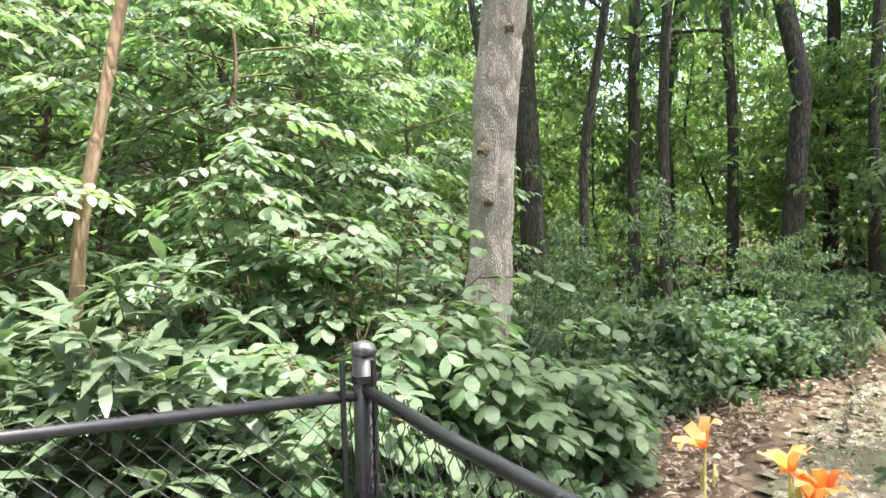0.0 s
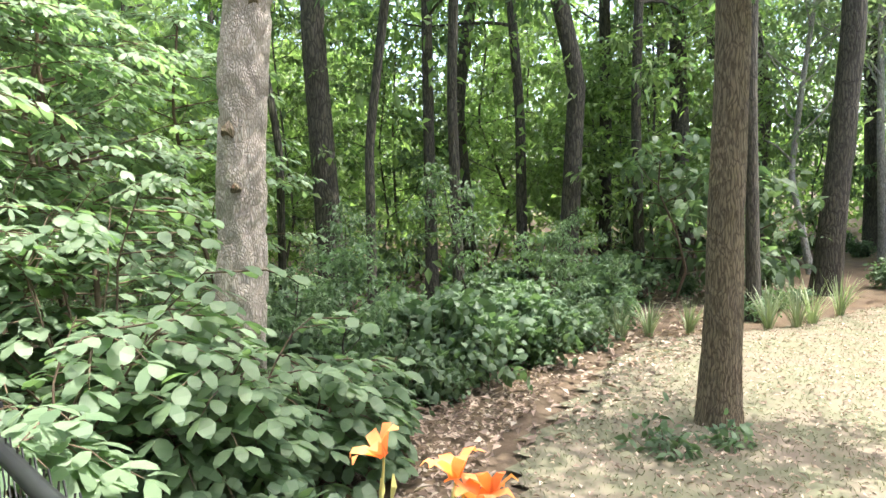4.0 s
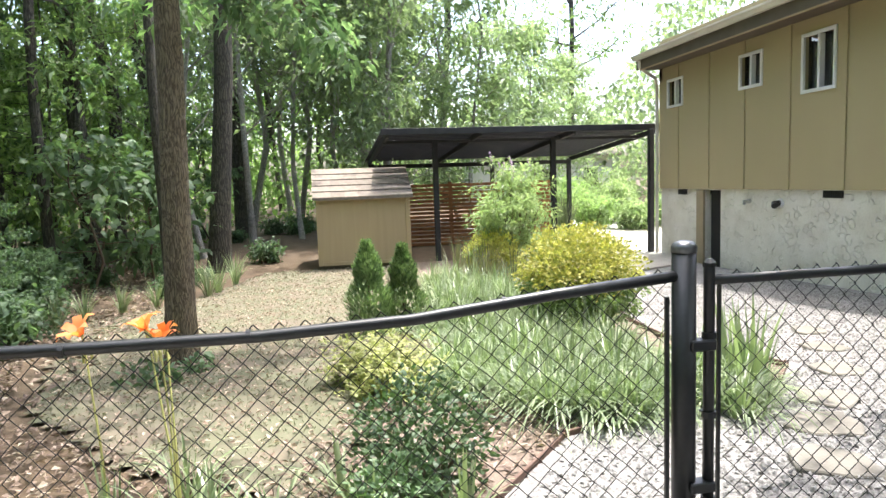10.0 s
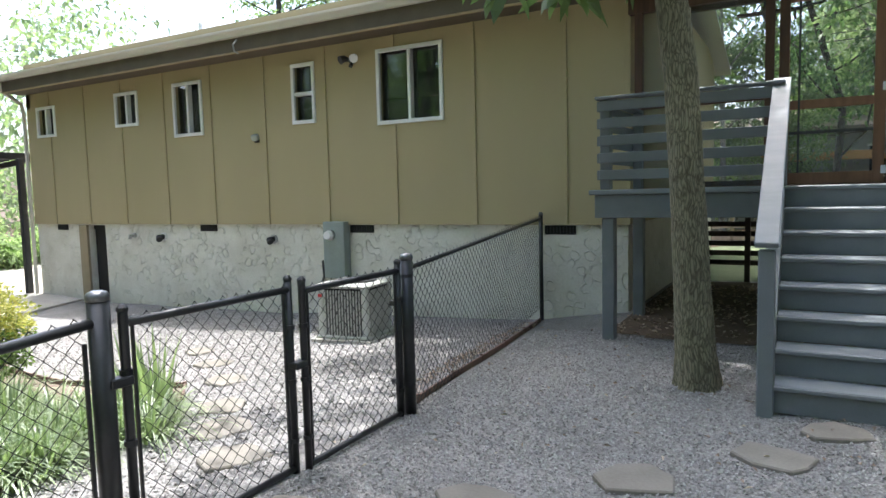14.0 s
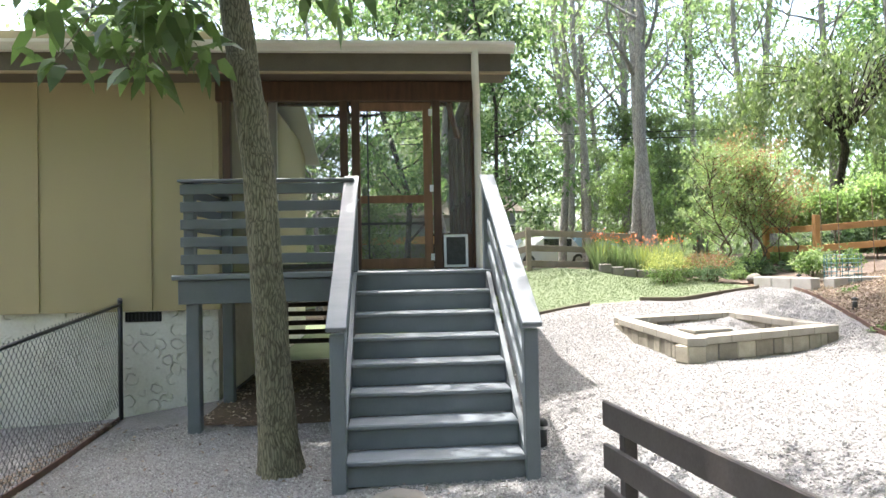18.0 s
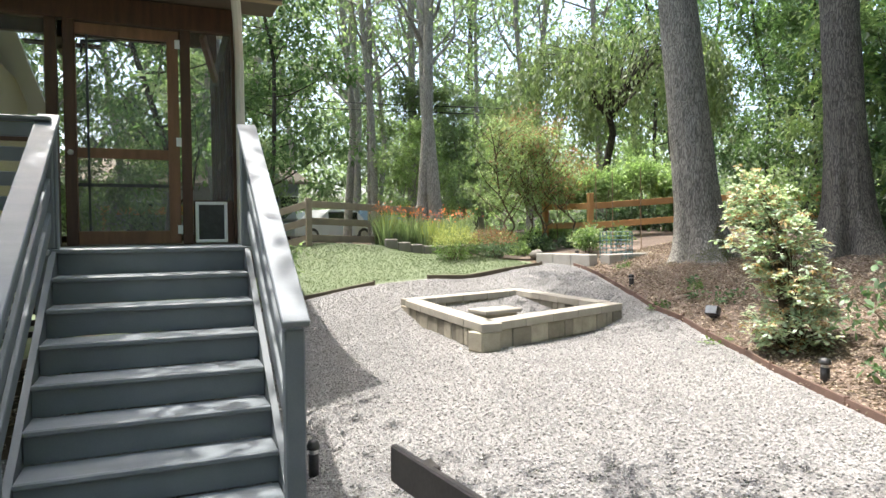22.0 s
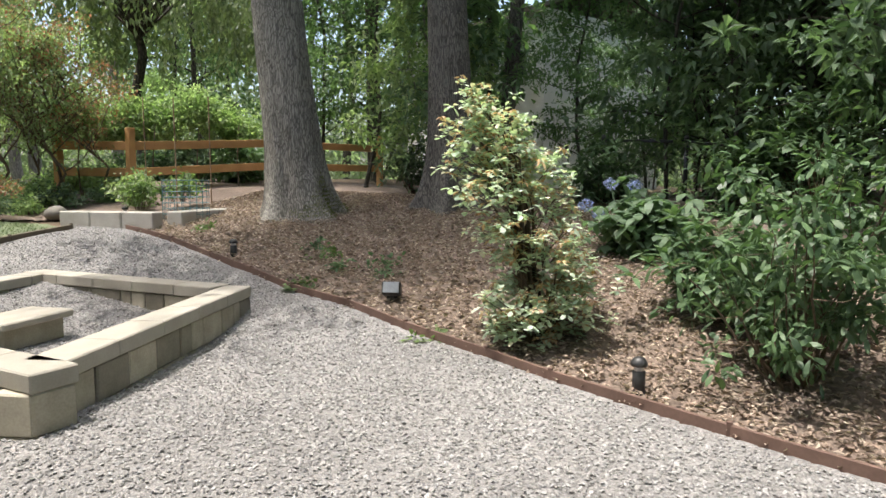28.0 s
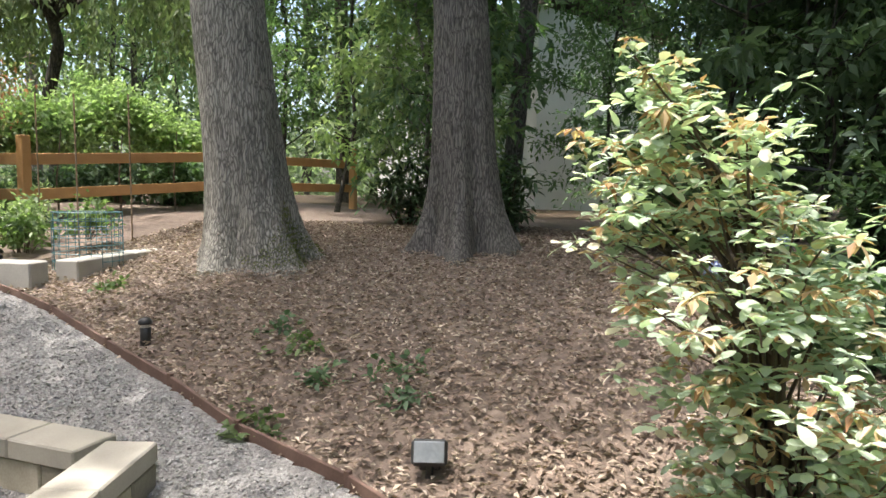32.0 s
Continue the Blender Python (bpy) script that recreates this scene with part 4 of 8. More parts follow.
for x in (SX0 - 0.04, SX1 + 0.04):
    hr = thing("stair_railing", "grey-painted sloping stair rail with slanted boards", "railing", "stair rails")
    lo, hi = Vector((x, Y1 + 0.02, 1.10)), Vector((x, Y1 - 7 * RUN - 0.10, 2.36))
    part("newel_post", box(x - 0.05, x + 0.05, Y1 - 0.05, Y1 + 0.05, ground_z(x, Y1) - 0.02, 1.05, 0.008), M_DECK, hr)
    part("top_post", box(x - 0.05, x + 0.05, hi.y - 0.02, hi.y + 0.08, DZ, 2.30, 0.008), M_DECK, hr)
    part("handrail", beam(lo + Vector((0, 0.07, -0.02)), hi, 0.14, 0.04), M_TREAD, hr)
    for k in (1, 2, 3):
        o = Vector((0, 0, -0.235 * k + 0.03))
        part("slanted_board", beam(lo + o + Vector((0, -0.03, 0)), hi + o + Vector((0, 0.03, 0)), 0.03, 0.095), M_DECK, hr)

porch = thing("screened_porch", "dark-stained timber porch closed with insect screens", "porch")
PX0, PX1, PYB = -3.33, XW, -10.6
part("porch_floor", box(PX0, PX1 - 0.002, PYB, YP, DZ - 0.06, DZ + 0.005), M_DKWOOD, porch)
part("head_beam", box(PX0, PX1 - 0.002, YP - 0.07, YP + 0.03, 3.45, 3.68, 0.006), M_DKWOOD, porch)
part("head_beam", box(PX0, PX0 + 0.1, PYB, YP - 0.072, 3.45, 3.68, 0.006), M_DKWOOD, porch)
part("head_beam", box(PX0, PX1 - 0.002, PYB - 0.1, PYB - 0.002, 4.16, 4.36, 0.006), M_DKWOOD, porch)
part("sill_beam", box(PX0, PX1 - 0.002, YP - 0.07, YP + 0.02, 1.26, 1.379), M_DKWOOD, porch)
for x in (PX0 + 0.05, -2.82, -1.86, -0.36, -1.72):
    part("porch_post", box(x - 0.045, x + 0.045, YP - 0.065, YP + 0.025, DZ + 0.006, 3.449, 0.005), M_DKWOOD, porch)
for x in (PX0 + 0.05, -0.36):
    part("porch_post", box(x - 0.045, x + 0.045, PYB, PYB + 0.09, DZ + 0.006, 4.155, 0.005), M_DKWOOD, porch)
part("back_rail", box(PX0 + 0.1, -0.41, PYB + 0.02, PYB + 0.07, DZ + 0.006, DZ + 0.09, 0.004), M_DKWOOD, porch)
part("gable_screen", slope(PX0 + 0.046, PX0 + 0.05, YP - 0.08, 3.74, PYB, 4.50, 0.05), M_DKWOOD, porch, "sloping dark rafter at the porch end")
for y in (-8.2, -9.0, -9.8):
    part("porch_post", box(PX0 + 0.005, PX0 + 0.095, y - 0.045, y + 0.045, DZ + 0.006, 3.449, 0.005), M_DKWOOD, porch)
for z in (2.36,):
    part("porch_rail", box(-1.72 + 0.047, -0.407, YP - 0.04, YP, z, z + 0.07, 0.004), M_DKWOOD, porch)
    part("porch_rail", box(PX0 + 0.03, PX0 + 0.07, PYB + 0.1, YP - 0.07, z, z + 0.07, 0.004), M_DKWOOD, porch)
part("knee_brace", beam((-2.98, YP - 0.10, 3.44), (-3.12, YP - 0.45, 3.10), 0.05, 0.08), M_DOORWOOD, porch, "orange-brown wooden knee brace")
for a in ((-1.67, -0.41, DZ + 0.01, 3.445), (-3.23, -2.87, 1.86, 3.445)):
    s = part("screen_panel", box(a[0], a[1], YP - 0.022, YP - 0.018, a[2], a[3]), M_SCREEN, porch, "dark insect screen")
for y0, y1 in ((-8.155, YP - 0.07), (-8.955, -8.245), (-9.755, -9.045), (PYB + 0.09, -9.845)):
    part("screen_panel", box(PX0 + 0.048, PX0 + 0.052, y0, y1, DZ + 0.01, 3.445), M_SCREEN, porch)
part("kick_panel", box(-3.23, -2.87, YP - 0.03, YP - 0.01, DZ + 0.01, 1.858), M_DKWOOD, porch)
part("ceiling_panel", slope(PX0, PX1 - 0.01, YP, 3.76, PYB - 0.1, 4.62, 0.02), M_DKWOOD, porch)
part("support_post", box(PX0 + 0.02, PX0 + 0.12, PYB, PYB + 0.1, 0.2, DZ - 0.062), M_DKWOOD, porch)
part("inner_post", box(-0.75, -0.65, -8.6, -8.5, DZ + 0.006, 4.0), M_CREAM, porch, "pale post inside the porch")
part("fan_blade", box(-2.0, -1.25, -9.1, -8.95, 3.62, 3.64, 0.004), M_DKWOOD, porch, "dark ceiling fan blade")
part("fan_blade", box(-1.70, -1.55, -9.45, -8.62, 3.60, 3.618, 0.004), M_DKWOOD, porch)
part("fan_motor", tube([(-1.625, -9.03, 3.60), (-1.625, -9.03, 3.72), (-1.625, -9.03, 4.16)], [0.09, 0.07, 0.02], 12), M_LIGHTBLK, porch)
sd = thing("screen_door", "brown-framed screen door with two mid rails, closed", "door", at=(-1.81, YP - 0.02, DZ + 0.012))
W, H = 0.95, 1.98
for a in ((0, 0.1, 0, H), (W - 0.1, W, 0, H)):
    part("stile", box(-a[1], -a[0], -0.02, 0.02, a[2], a[3], 0.004), M_DOORWOOD, sd)
for z0, z1 in ((0, 0.12), (0.78, 0.87), (H - 0.1, H)):
    part("cross_rail", box(-W + 0.1, -0.1, -0.02, 0.02, z0, z1, 0.004), M_DOORWOOD, sd)
part("guard_bar", box(-W + 0.1, -0.1, 0.012, 0.022, 0.52, 0.55), M_LIGHTBLK, sd)
part("guard_bar", box(-0.2, -0.18, 0.012, 0.022, 0.12, H - 0.1), M_LIGHTBLK, sd)
part("screen", box(-W + 0.1, -0.1, -0.004, 0.0, 0.12, H - 0.1), M_SCREEN, sd)
for z in (0.13, 0.95, 1.86):
    part("hinge", box(-W - 0.03, -W + 0.03, 0.02, 0.032, z - 0.04, z + 0.04), M_WHITE, sd, "white-painted hinge")
part("door_closer", tube([(-0.14, -0.045, 1.72), (-0.14, -0.06, 1.83), (-0.42, -0.06, 1.87)], [0.012, 0.018, 0.012], 8), M_LIGHTBLK, sd, "black door closer arm")
part("door_knob", tube([(-0.05, 0.02, 0.82), (-0.05, 0.05, 0.82), (-0.05, 0.075, 0.82)], [0.012, 0.026, 0.02], 10), M_STEEL, sd)
dog = thing("pet_door", "black pet flap in a white frame beside the screen door", "pet door", at=(-3.03, YP - 0.008, 1.455))
part("flap", box(-0.115, 0.115, 0, 0.01, 0.03, 0.36), M_LIGHTBLK, dog)
for a in ((-0.145, 0.145, 0, 0.03), (-0.145, 0.145, 0.36, 0.39), (-0.145, -0.115, 0.03, 0.36), (0.115, 0.145, 0.03, 0.36)):
    part("frame_bar", box(a[0], a[1], 0, 0.02, a[2], a[3], 0.003), M_WHITE, dog)
under = thing("under_deck_fence", "dark brown boards closing the far side under the porch", "fence")
for i in range(5):
    part("slat", box(PX0 + 0.15, PX1 - 0.05, PYB - 0.05, PYB - 0.02, 0.22 + i * 0.15, 0.30 + i * 0.15, 0.004), M_SLATDK, under)
for x in (-3.1, -2.2, -1.3, -0.5):
    part("fence_post", box(x - 0.04, x + 0.04, PYB - 0.018, PYB + 0.06, ground_z(x, PYB) - 0.05, DZ - 0.065, 0.004), M_SLATDK, under)

# ---------------------------------------------------------------- black chain-link fence and gate
def link_wire(a, b, bottom, over=0.035, pitch=0.084, r=0.0026, sag=None):
    """Woven diamond wire between two top points, hanging to a depth below them."""
    a, b = np.array(a, float), np.array(b, float)
    length = np.linalg.norm((b - a)[:2])
    along = (b - a) / length
    k = int(length / pitch)
    rows = int(round((bottom + over) / (pitch / 2)))
    pieces = []
    side = np.array([-along[1], along[0], 0])
    for i in range(k + 1):
        s0 = i * pitch
        j = np.arange(rows + 1)
        s = np.clip(s0 + np.where(j % 2 == 0, 0, pitch / 2 + 0.004), 0, length)
        p = a + along * s[:, None] + np.array([0, 0, 1.0]) * (over - j * pitch / 2)[:, None] + side * np.where(j % 2 == 0, 0.004, -0.004)[:, None]
        pieces.append(tube_arrays(p, np.full(len(p), r), 3))
        p2 = a + along * np.clip(s0 - np.where(j % 2 == 0, 0, pitch / 2 - 0.004), 0, length)[:, None] + np.array([0, 0, 1.0]) * (over - j * pitch / 2)[:, None] - side * np.where(j % 2 == 0, 0.004, -0.004)[:, None]
        pieces.append(tube_arrays(p2, np.full(len(p2), r), 3))
    v, f = join_arrays(pieces)
    if sag:
        q = np.array(sag)[::-1]
        v[:, 2] += np.interp(v[:, 1], q[:, 1], q[:, 2]) - np.interp(v[:, 1], [b[1], a[1]], [b[2], a[2]])
    return np_mesh("diamond_wire", v, f, M_WIRE)


def fence_post(x, y, top, parent, r=0.038):
    p = part("fence_post", tube([(x, y, ground_z(x, y) - 0.05), (x, y, top)], r, 14), M_BLACK, parent, smooth=True)
    part("post_cap", lathe([(r + 0.003, -0.01), (r + 0.003, 0.012), (r * 0.85, 0.026), (r * 0.4, 0.033)], 14), M_POSTCAP, p, smooth=True).location = (x, y, top)
    return p


def bands(x, y, zs, parent, r=0.04):
    for z in zs:
        b = part("tension_band", tube([(x, y, z - 0.012), (x, y, z + 0.012)], r + 0.005, 12), M_BLACK, parent)
        part("bolt", box(x + 0.03, x + 0.06, y - 0.008, y + 0.008, z - 0.008, z + 0.008), M_BLACK, b)


FP, GL, GR, FH = (0.405, 1.97, 0.987), (0.36, -1.105, 1.06), (0.277, -3.275, 0.99), (0.86, -7.41, 1.10)
fence = thing("chain_link_fence", "black vinyl-coated chain-link fence with a round top rail", "fence", "yard fence")
fence_post(FP[0], FP[1], FP[2] + 0.03, fence)
RAIL = [(0.40, 1.94, 0.895), (0.375, 1.4, 0.873), (0.362, 0.9, 0.866), (0.356, 0.4, 0.865), (0.355, -0.1, 0.884), (0.357, -0.6, 0.936), (0.358, -1.07, 0.974)]
part("top_rail", tube(RAIL, 0.021, 10), M_BLACK, fence, smooth=True)
for y, z in ((1.0, 0.864), (0.44, 0.868), (-0.42, 0.918)):
    part("rail_sleeve", tube([(0.36, y - 0.008, z), (0.36, y + 0.008, z)], 0.0235, 10), M_BLACK, fence)
tagged(part("diamond_wire", link_wire(RAIL[0], RAIL[-1], 1.02, sag=RAIL), M_WIRE, fence), kind="stuff")
part("tension_bar", box(FP[0] - 0.006, FP[0] + 0.006, FP[1] - 0.075, FP[1] - 0.06, -0.05, 1.0), M_BLACK, fence)
part("tension_bar", box(GL[0] - 0.006, GL[0] + 0.006, GL[1] + 0.06, GL[1] + 0.075, -0.15, 0.90), M_BLACK, fence)
bands(FP[0], FP[1], (0.15, 0.55, 0.93), fence)
side = thing("chain_link_fence", "black chain-link fence running off between the shrubs", "fence", "yard fence")
part("top_rail", tube([(FP[0] - 0.03, FP[1], FP[2] - 0.11), (-2.6, 2.95, 0.80), (-5.3, 3.7, 0.9)], 0.021, 10), M_BLACK, side, smooth=True)
tagged(part("diamond_wire", link_wire((-2.6, 2.95, 0.80), (FP[0] - 0.05, FP[1], FP[2] - 0.11), 1.05), M_WIRE, side), kind="stuff")
part("tension_bar", box(FP[0] - 0.085, FP[0] - 0.07, FP[1] - 0.006, FP[1] + 0.006, -0.05, 1.0), M_BLACK, side)
fence_post(-2.6, 2.95, 0.86, side, 0.03)
fence_post(-5.3, 3.7, 0.96, side, 0.03)
end = thing("chain_link_fence", "black chain-link fence rising to the house wall", "fence", "yard fence")
fence_post(FH[0], FH[1], FH[2] + 0.05, end, 0.026)
part("top_rail", tube([(GR[0] + 0.02, GR[1] - 0.03, GR[2] - 0.05), (FH[0], FH[1] + 0.02, FH[2])], 0.017, 8), M_BLACK, end, smooth=True)
tagged(part("diamond_wire", link_wire((GR[0] + 0.02, GR[1] - 0.05, GR[2] - 0.05), (FH[0], FH[1] + 0.03, FH[2]), 1.12), M_WIRE, end), kind="stuff")
bands(GR[0], GR[1], (0.15, 0.55, 0.9), end)

gate = thing("double_gate", "black chain-link double gate, closed, over a concrete sill", "gate")
fence_post(*GL[:2], GL[2] + 0.01, gate, 0.044)
fence_post(*GR[:2], GR[2] + 0.03, gate, 0.044)
gm = -2.205
for y0, y1 in ((GL[1] - 0.09, gm + 0.03), (gm - 0.04, GR[1] + 0.07)):
    x, zt = (0.34, 0.955) if y0 > gm else (0.305, 0.94)
    leaf = part("gate_leaf", tube([(x, y0, -0.07), (x, y0, zt + 0.03), (x, y0, zt + 0.05)], 0.021, 10), M_BLACK, gate, smooth=True)
    part("frame_tube", tube([(x, y1, -0.07), (x, y1, zt + 0.05)], 0.021, 10), M_BLACK, leaf, smooth=True)
    part("frame_tube", tube([(x, y0, zt), (x, y1, zt)], 0.019, 10), M_BLACK, leaf, smooth=True)
    part("frame_tube", tube([(x, y0, -0.04), (x, y1, -0.04)], 0.019, 10), M_BLACK, leaf, smooth=True)
    tagged(part("diamond_wire", link_wire((x, y1 + 0.03, zt), (x, y0 - 0.03, zt), 0.98), M_WIRE, leaf), kind="stuff")
    for yy in (y0, y1):
        part("end_cap", lathe([(0.024, 0), (0.024, 0.015), (0.01, 0.03)], 10), M_BLACK, leaf).location = (x, yy, zt + 0.05)
    for yy, d in ((y0, -0.04), (y1, 0.04)):
        part("tension_bar", box(x - 0.006, x + 0.006, yy + d - 0.006, yy + d + 0.006, -0.02, zt + 0.02), M_BLACK, leaf)
        for z in (0.12, 0.45, 0.75):
            part("tie_band", tube([(x, yy, z - 0.012), (x, yy, z + 0.012)], 0.027, 10), M_BLACK, leaf)
for y, s in ((GL[1], -1), (GR[1], 1)):
    for z in (0.18, 0.72):
        part("gate_hinge", box(0.30, 0.36, min(y, y + 0.1 * s), max(y, y + 0.1 * s), z - 0.02, z + 0.02, 0.005), M_BLACK, gate)
part("drop_rod", tube([(0.345, gm, -0.08), (0.345, gm, 0.5)], 0.008, 6), M_BLACK, gate)
part("latch", box(0.28, 0.35, gm - 0.05, gm + 0.05, 0.52, 0.56, 0.006), M_BLACK, gate)
tagged(part("gate_sill", box(0.15, 0.36, -3.45, -1.15, -0.26, -0.085, 0.012), M_CONCRETE), "concrete sill under the double gate", "sill")

# ---------------------------------------------------------------- fire pit of blocks
pit = thing("fire_pit", "square fire pit of split-face retaining blocks with pale caps", "fire pit")
PIT = [Vector((-5.26, -6.10, 0)), Vector((-5.36, -8.66, 0)), Vector((-7.42, -9.28, 0)), Vector((-7.48, -6.95, 0))]
PIT_TOP, PIT_FOOT = 0.69, 0.24
rngp = random.Random(4)
for a, c in zip(PIT, PIT[1:] + PIT[:1]):
    d = (c - a).normalized()
    m = Matrix.Translation(a) @ Matrix.Rotation(math.atan2(d.y, d.x), 4, "Z")   # the pit lies to the left of each side
    m = m if d.cross(sum(PIT, Vector()) / 4 - a).z > 0 else m @ Matrix.Scale(-1, 4, (0, 1, 0))
    n = (c - a).length
    for row in range(2):
        u = 0.0
        while u < n - 0.02:
            w = rngp.choice((0.12, 0.15, 0.2, 0.28, 0.34)) if row else rngp.choice((0.3, 0.4))
            w = n - u if n - u - w < 0.1 else w
            o = rngp.uniform(0, 0.014)
            z0, z1 = (PIT_FOOT - 0.1, PIT_TOP - 0.268) if row == 0 else (PIT_TOP - 0.265, PIT_TOP - 0.085)
            b = box(u + 0.004, u + w - 0.004, 0.014 - o, 0.19, z0, z1, 0.008)
            b.transform(m)
            bmesh.ops.recalc_face_normals(b, faces=b.faces)
            part("block", b, M_BLOCK, pit)
            u += w
    u = 0.0
    while u < n - 0.23:
        w = 0.44 if n - 0.21 - u > 0.6 else n - 0.21 - u
        b = box(u + 0.002, u + w - 0.002, -0.006, 0.205, PIT_TOP - 0.083, PIT_TOP, 0.007)
        b.transform(m)
        bmesh.ops.recalc_face_normals(b, faces=b.faces)
        part("cap_block", b, M_CAP, pit)
        u += w
slab = thing("loose_block", "loose hollow block and paver lying in the fire pit", "block", at=(-6.3, -7.85, 0.40), turn=12)
part("block", box(-0.24, 0.24, -0.12, 0.12, 0, 0.15, 0.01), M_BLOCK, slab)
part("paver", box(-0.27, 0.29, -0.18, 0.18, 0.152, 0.20, 0.01), M_CAP, slab)


def edging(points, name, label, h=0.085, t=0.018, material=M_EDGE, gap=()):
    """Bed edging: boards set on edge along a line."""
    e = thing(name, label, "edging")
    for i, (a, c) in enumerate(zip(points, points[1:])):
        n = max(1, int(math.dist(a, c) / 0.6))
        for k in range(n):
            if (i, k) in gap:
                continue
            p = [a[j] + (c[j] - a[j]) * k / n for j in (0, 1)]
            q = [a[j] + (c[j] - a[j]) * (k + 1) / n for j in (0, 1)]
            part("edge_board", beam((p[0], p[1], ground_z(*p) + h / 2), (q[0], q[1], ground_z(*q) + h / 2), t, h, 0.003), material, e)
            part("stake", box(p[0] - 0.012, p[0] + 0.012, p[1] - 0.012, p[1] + 0.012, ground_z(*p) - 0.05, ground_z(*p) + h + 0.012), material, e)
    return e


edging(GRAVEL_EDGE_W, "bed_edging", "rusty brown edging boards between gravel and mulch")
edging(GRAVEL_EDGE_S[:2] + [], "bed_edging", "dark timber edging between lawn and gravel", 0.09, 0.05, M_FASCIA)
edging([(-5.37, -9.85), (-4.2, -9.93), (-3.6, -9.97)], "bed_edging", "dark timber edging between lawn and gravel", 0.09, 0.05, M_FASCIA)
edging(BED_EDGE_E, "bed_edging", "low rusty edging round the planting bed", 0.07)
edging([(0.36, -3.5), (0.58, -5.6), (0.84, -7.3)], "bed_edging", "rusty edging at the foot of the fence", 0.09)

# flat stepping stones
def flagstone(x, y, r, seed, flat=1.0):
    rg = random.Random(seed)
    b = bmesh.new()
    k = rg.choice((6, 7, 8))
    pts = [(r * rg.uniform(0.75, 1.15) * math.cos(6.283 * i / k + rg.uniform(-0.2, 0.2)), flat * r * rg.uniform(0.75, 1.15) * math.sin(6.283 * i / k + rg.uniform(-0.2, 0.2))) for i in range(k)]
    top = [b.verts.new((p, q, 0.052)) for p, q in pts]
    f = b.faces.new(top)
    rr = bmesh.ops.extrude_face_region(b, geom=[f])
    bmesh.ops.translate(b, vec=(0, 0, -0.08), verts=[v for v in rr["geom"] if isinstance(v, bmesh.types.BMVert)])
    bmesh.ops.bevel(b, geom=b.edges[:], offset=0.008, segments=1, affect="EDGES")
    bmesh.ops.recalc_face_normals(b, faces=b.faces)
    o = tagged(part("stepping_stone", b, M_FLAG), "flat irregular tan stepping stone set in gravel", "stone", "stepping stones")
    o.matrix_basis = pose(x, y, ground_z(x, y) + 0.01, 0, 0, rg.uniform(0, 360))


for i, (x, y, r) in enumerate([(0.87, -2.21, 0.22), (1.41, -2.64, 0.24), (1.87, -3.06, 0.2), (2.55, -3.70, 0.2), (3.35, -4.30, 0.2), (4.1, -4.75, 0.2),
                               (0.02, -1.75, 0.2), (-0.74, -2.25, 0.21), (-1.36, -2.76, 0.2), (-1.98, -3.32, 0.21), (-2.28, -3.86, 0.19)]):
    flagstone(x, y, r, i + 3)

# small garden lamps
def bollard(x, y, h, label, lean=0.0):
    o = thing("path_light", label, "garden lamp", "path lights", on_ground(x, y, 0.02), lean)
    part("stem", lathe([(0.032, -0.03), (0.032, h * 0.62), (0.028, h * 0.64)], 12), M_LIGHTBLK, o, smooth=True)
    part("lens", lathe([(0.026, h * 0.64), (0.026, h * 0.76)], 12), M_STEEL, o)
    part("cap", lathe([(0.040, h * 0.76), (0.042, h * 0.84), (0.03, h * 0.96), (0.01, h)], 12), M_LIGHTBLK, o, smooth=True)


bollard(-6.95, -4.0, 0.19, "black bollard lamp at the mulch edge")
bollard(-8.5, -8.06, 0.17, "small black path lamp in the mulch")
bollard(-3.43, -4.72, 0.24, "black bollard lamp beside the stair foot")
bollard(-9.35, -10.6, 0.16, "small black path lamp by the raised bed")
bollard(-9.17, -10.15, 0.16, "small black path lamp by the raised bed")
fl = thing("ground_floodlight", "square slate-grey floodlight on a spike in the mulch", "floodlight", at=on_ground(-7.8, -5.9, 0.02), turn=-70)
part("spike", tube([(0, 0, -0.05), (0, 0, 0.08)], 0.015, 6), M_LIGHTBLK, fl)
head = part("housing", beam((0, -0.04, 0.09), (0, 0.035, 0.12), 0.14, 0.10, 0.012), M_LIGHTBLK, fl)
part("lens", beam((0, 0.034, 0.1205), (0, 0.042, 0.1235), 0.118, 0.08, 0.003), M_LENS, head)
part("bracket", beam((0, -0.02, 0.03), (0, 0, 0.08), 0.08, 0.02), M_LIGHTBLK, fl)

# dark slatted fence end by the path
sf = thing("slat_fence", "low dark brown fence of three flat boards", "fence")
A, C = (-3.34, -2.89), (-3.62, -0.75)
for k, z in enumerate((0.715, 0.50, 0.285)):
    part("slat", beam((A[0], A[1], z + 0.02), (C[0], C[1], z + 0.02), 0.028, 0.13), M_SLATDK, sf)
for s in (0.07, 0.93):
    x, y = A[0] + (C[0] - A[0]) * s + 0.0, A[1] + (C[1] - A[1]) * s
    part("fence_post", box(x - 0.08, x - 0.015, y - 0.04, y + 0.04, ground_z(x, y) - 0.05, 0.77, 0.006), M_SLATDK, sf)

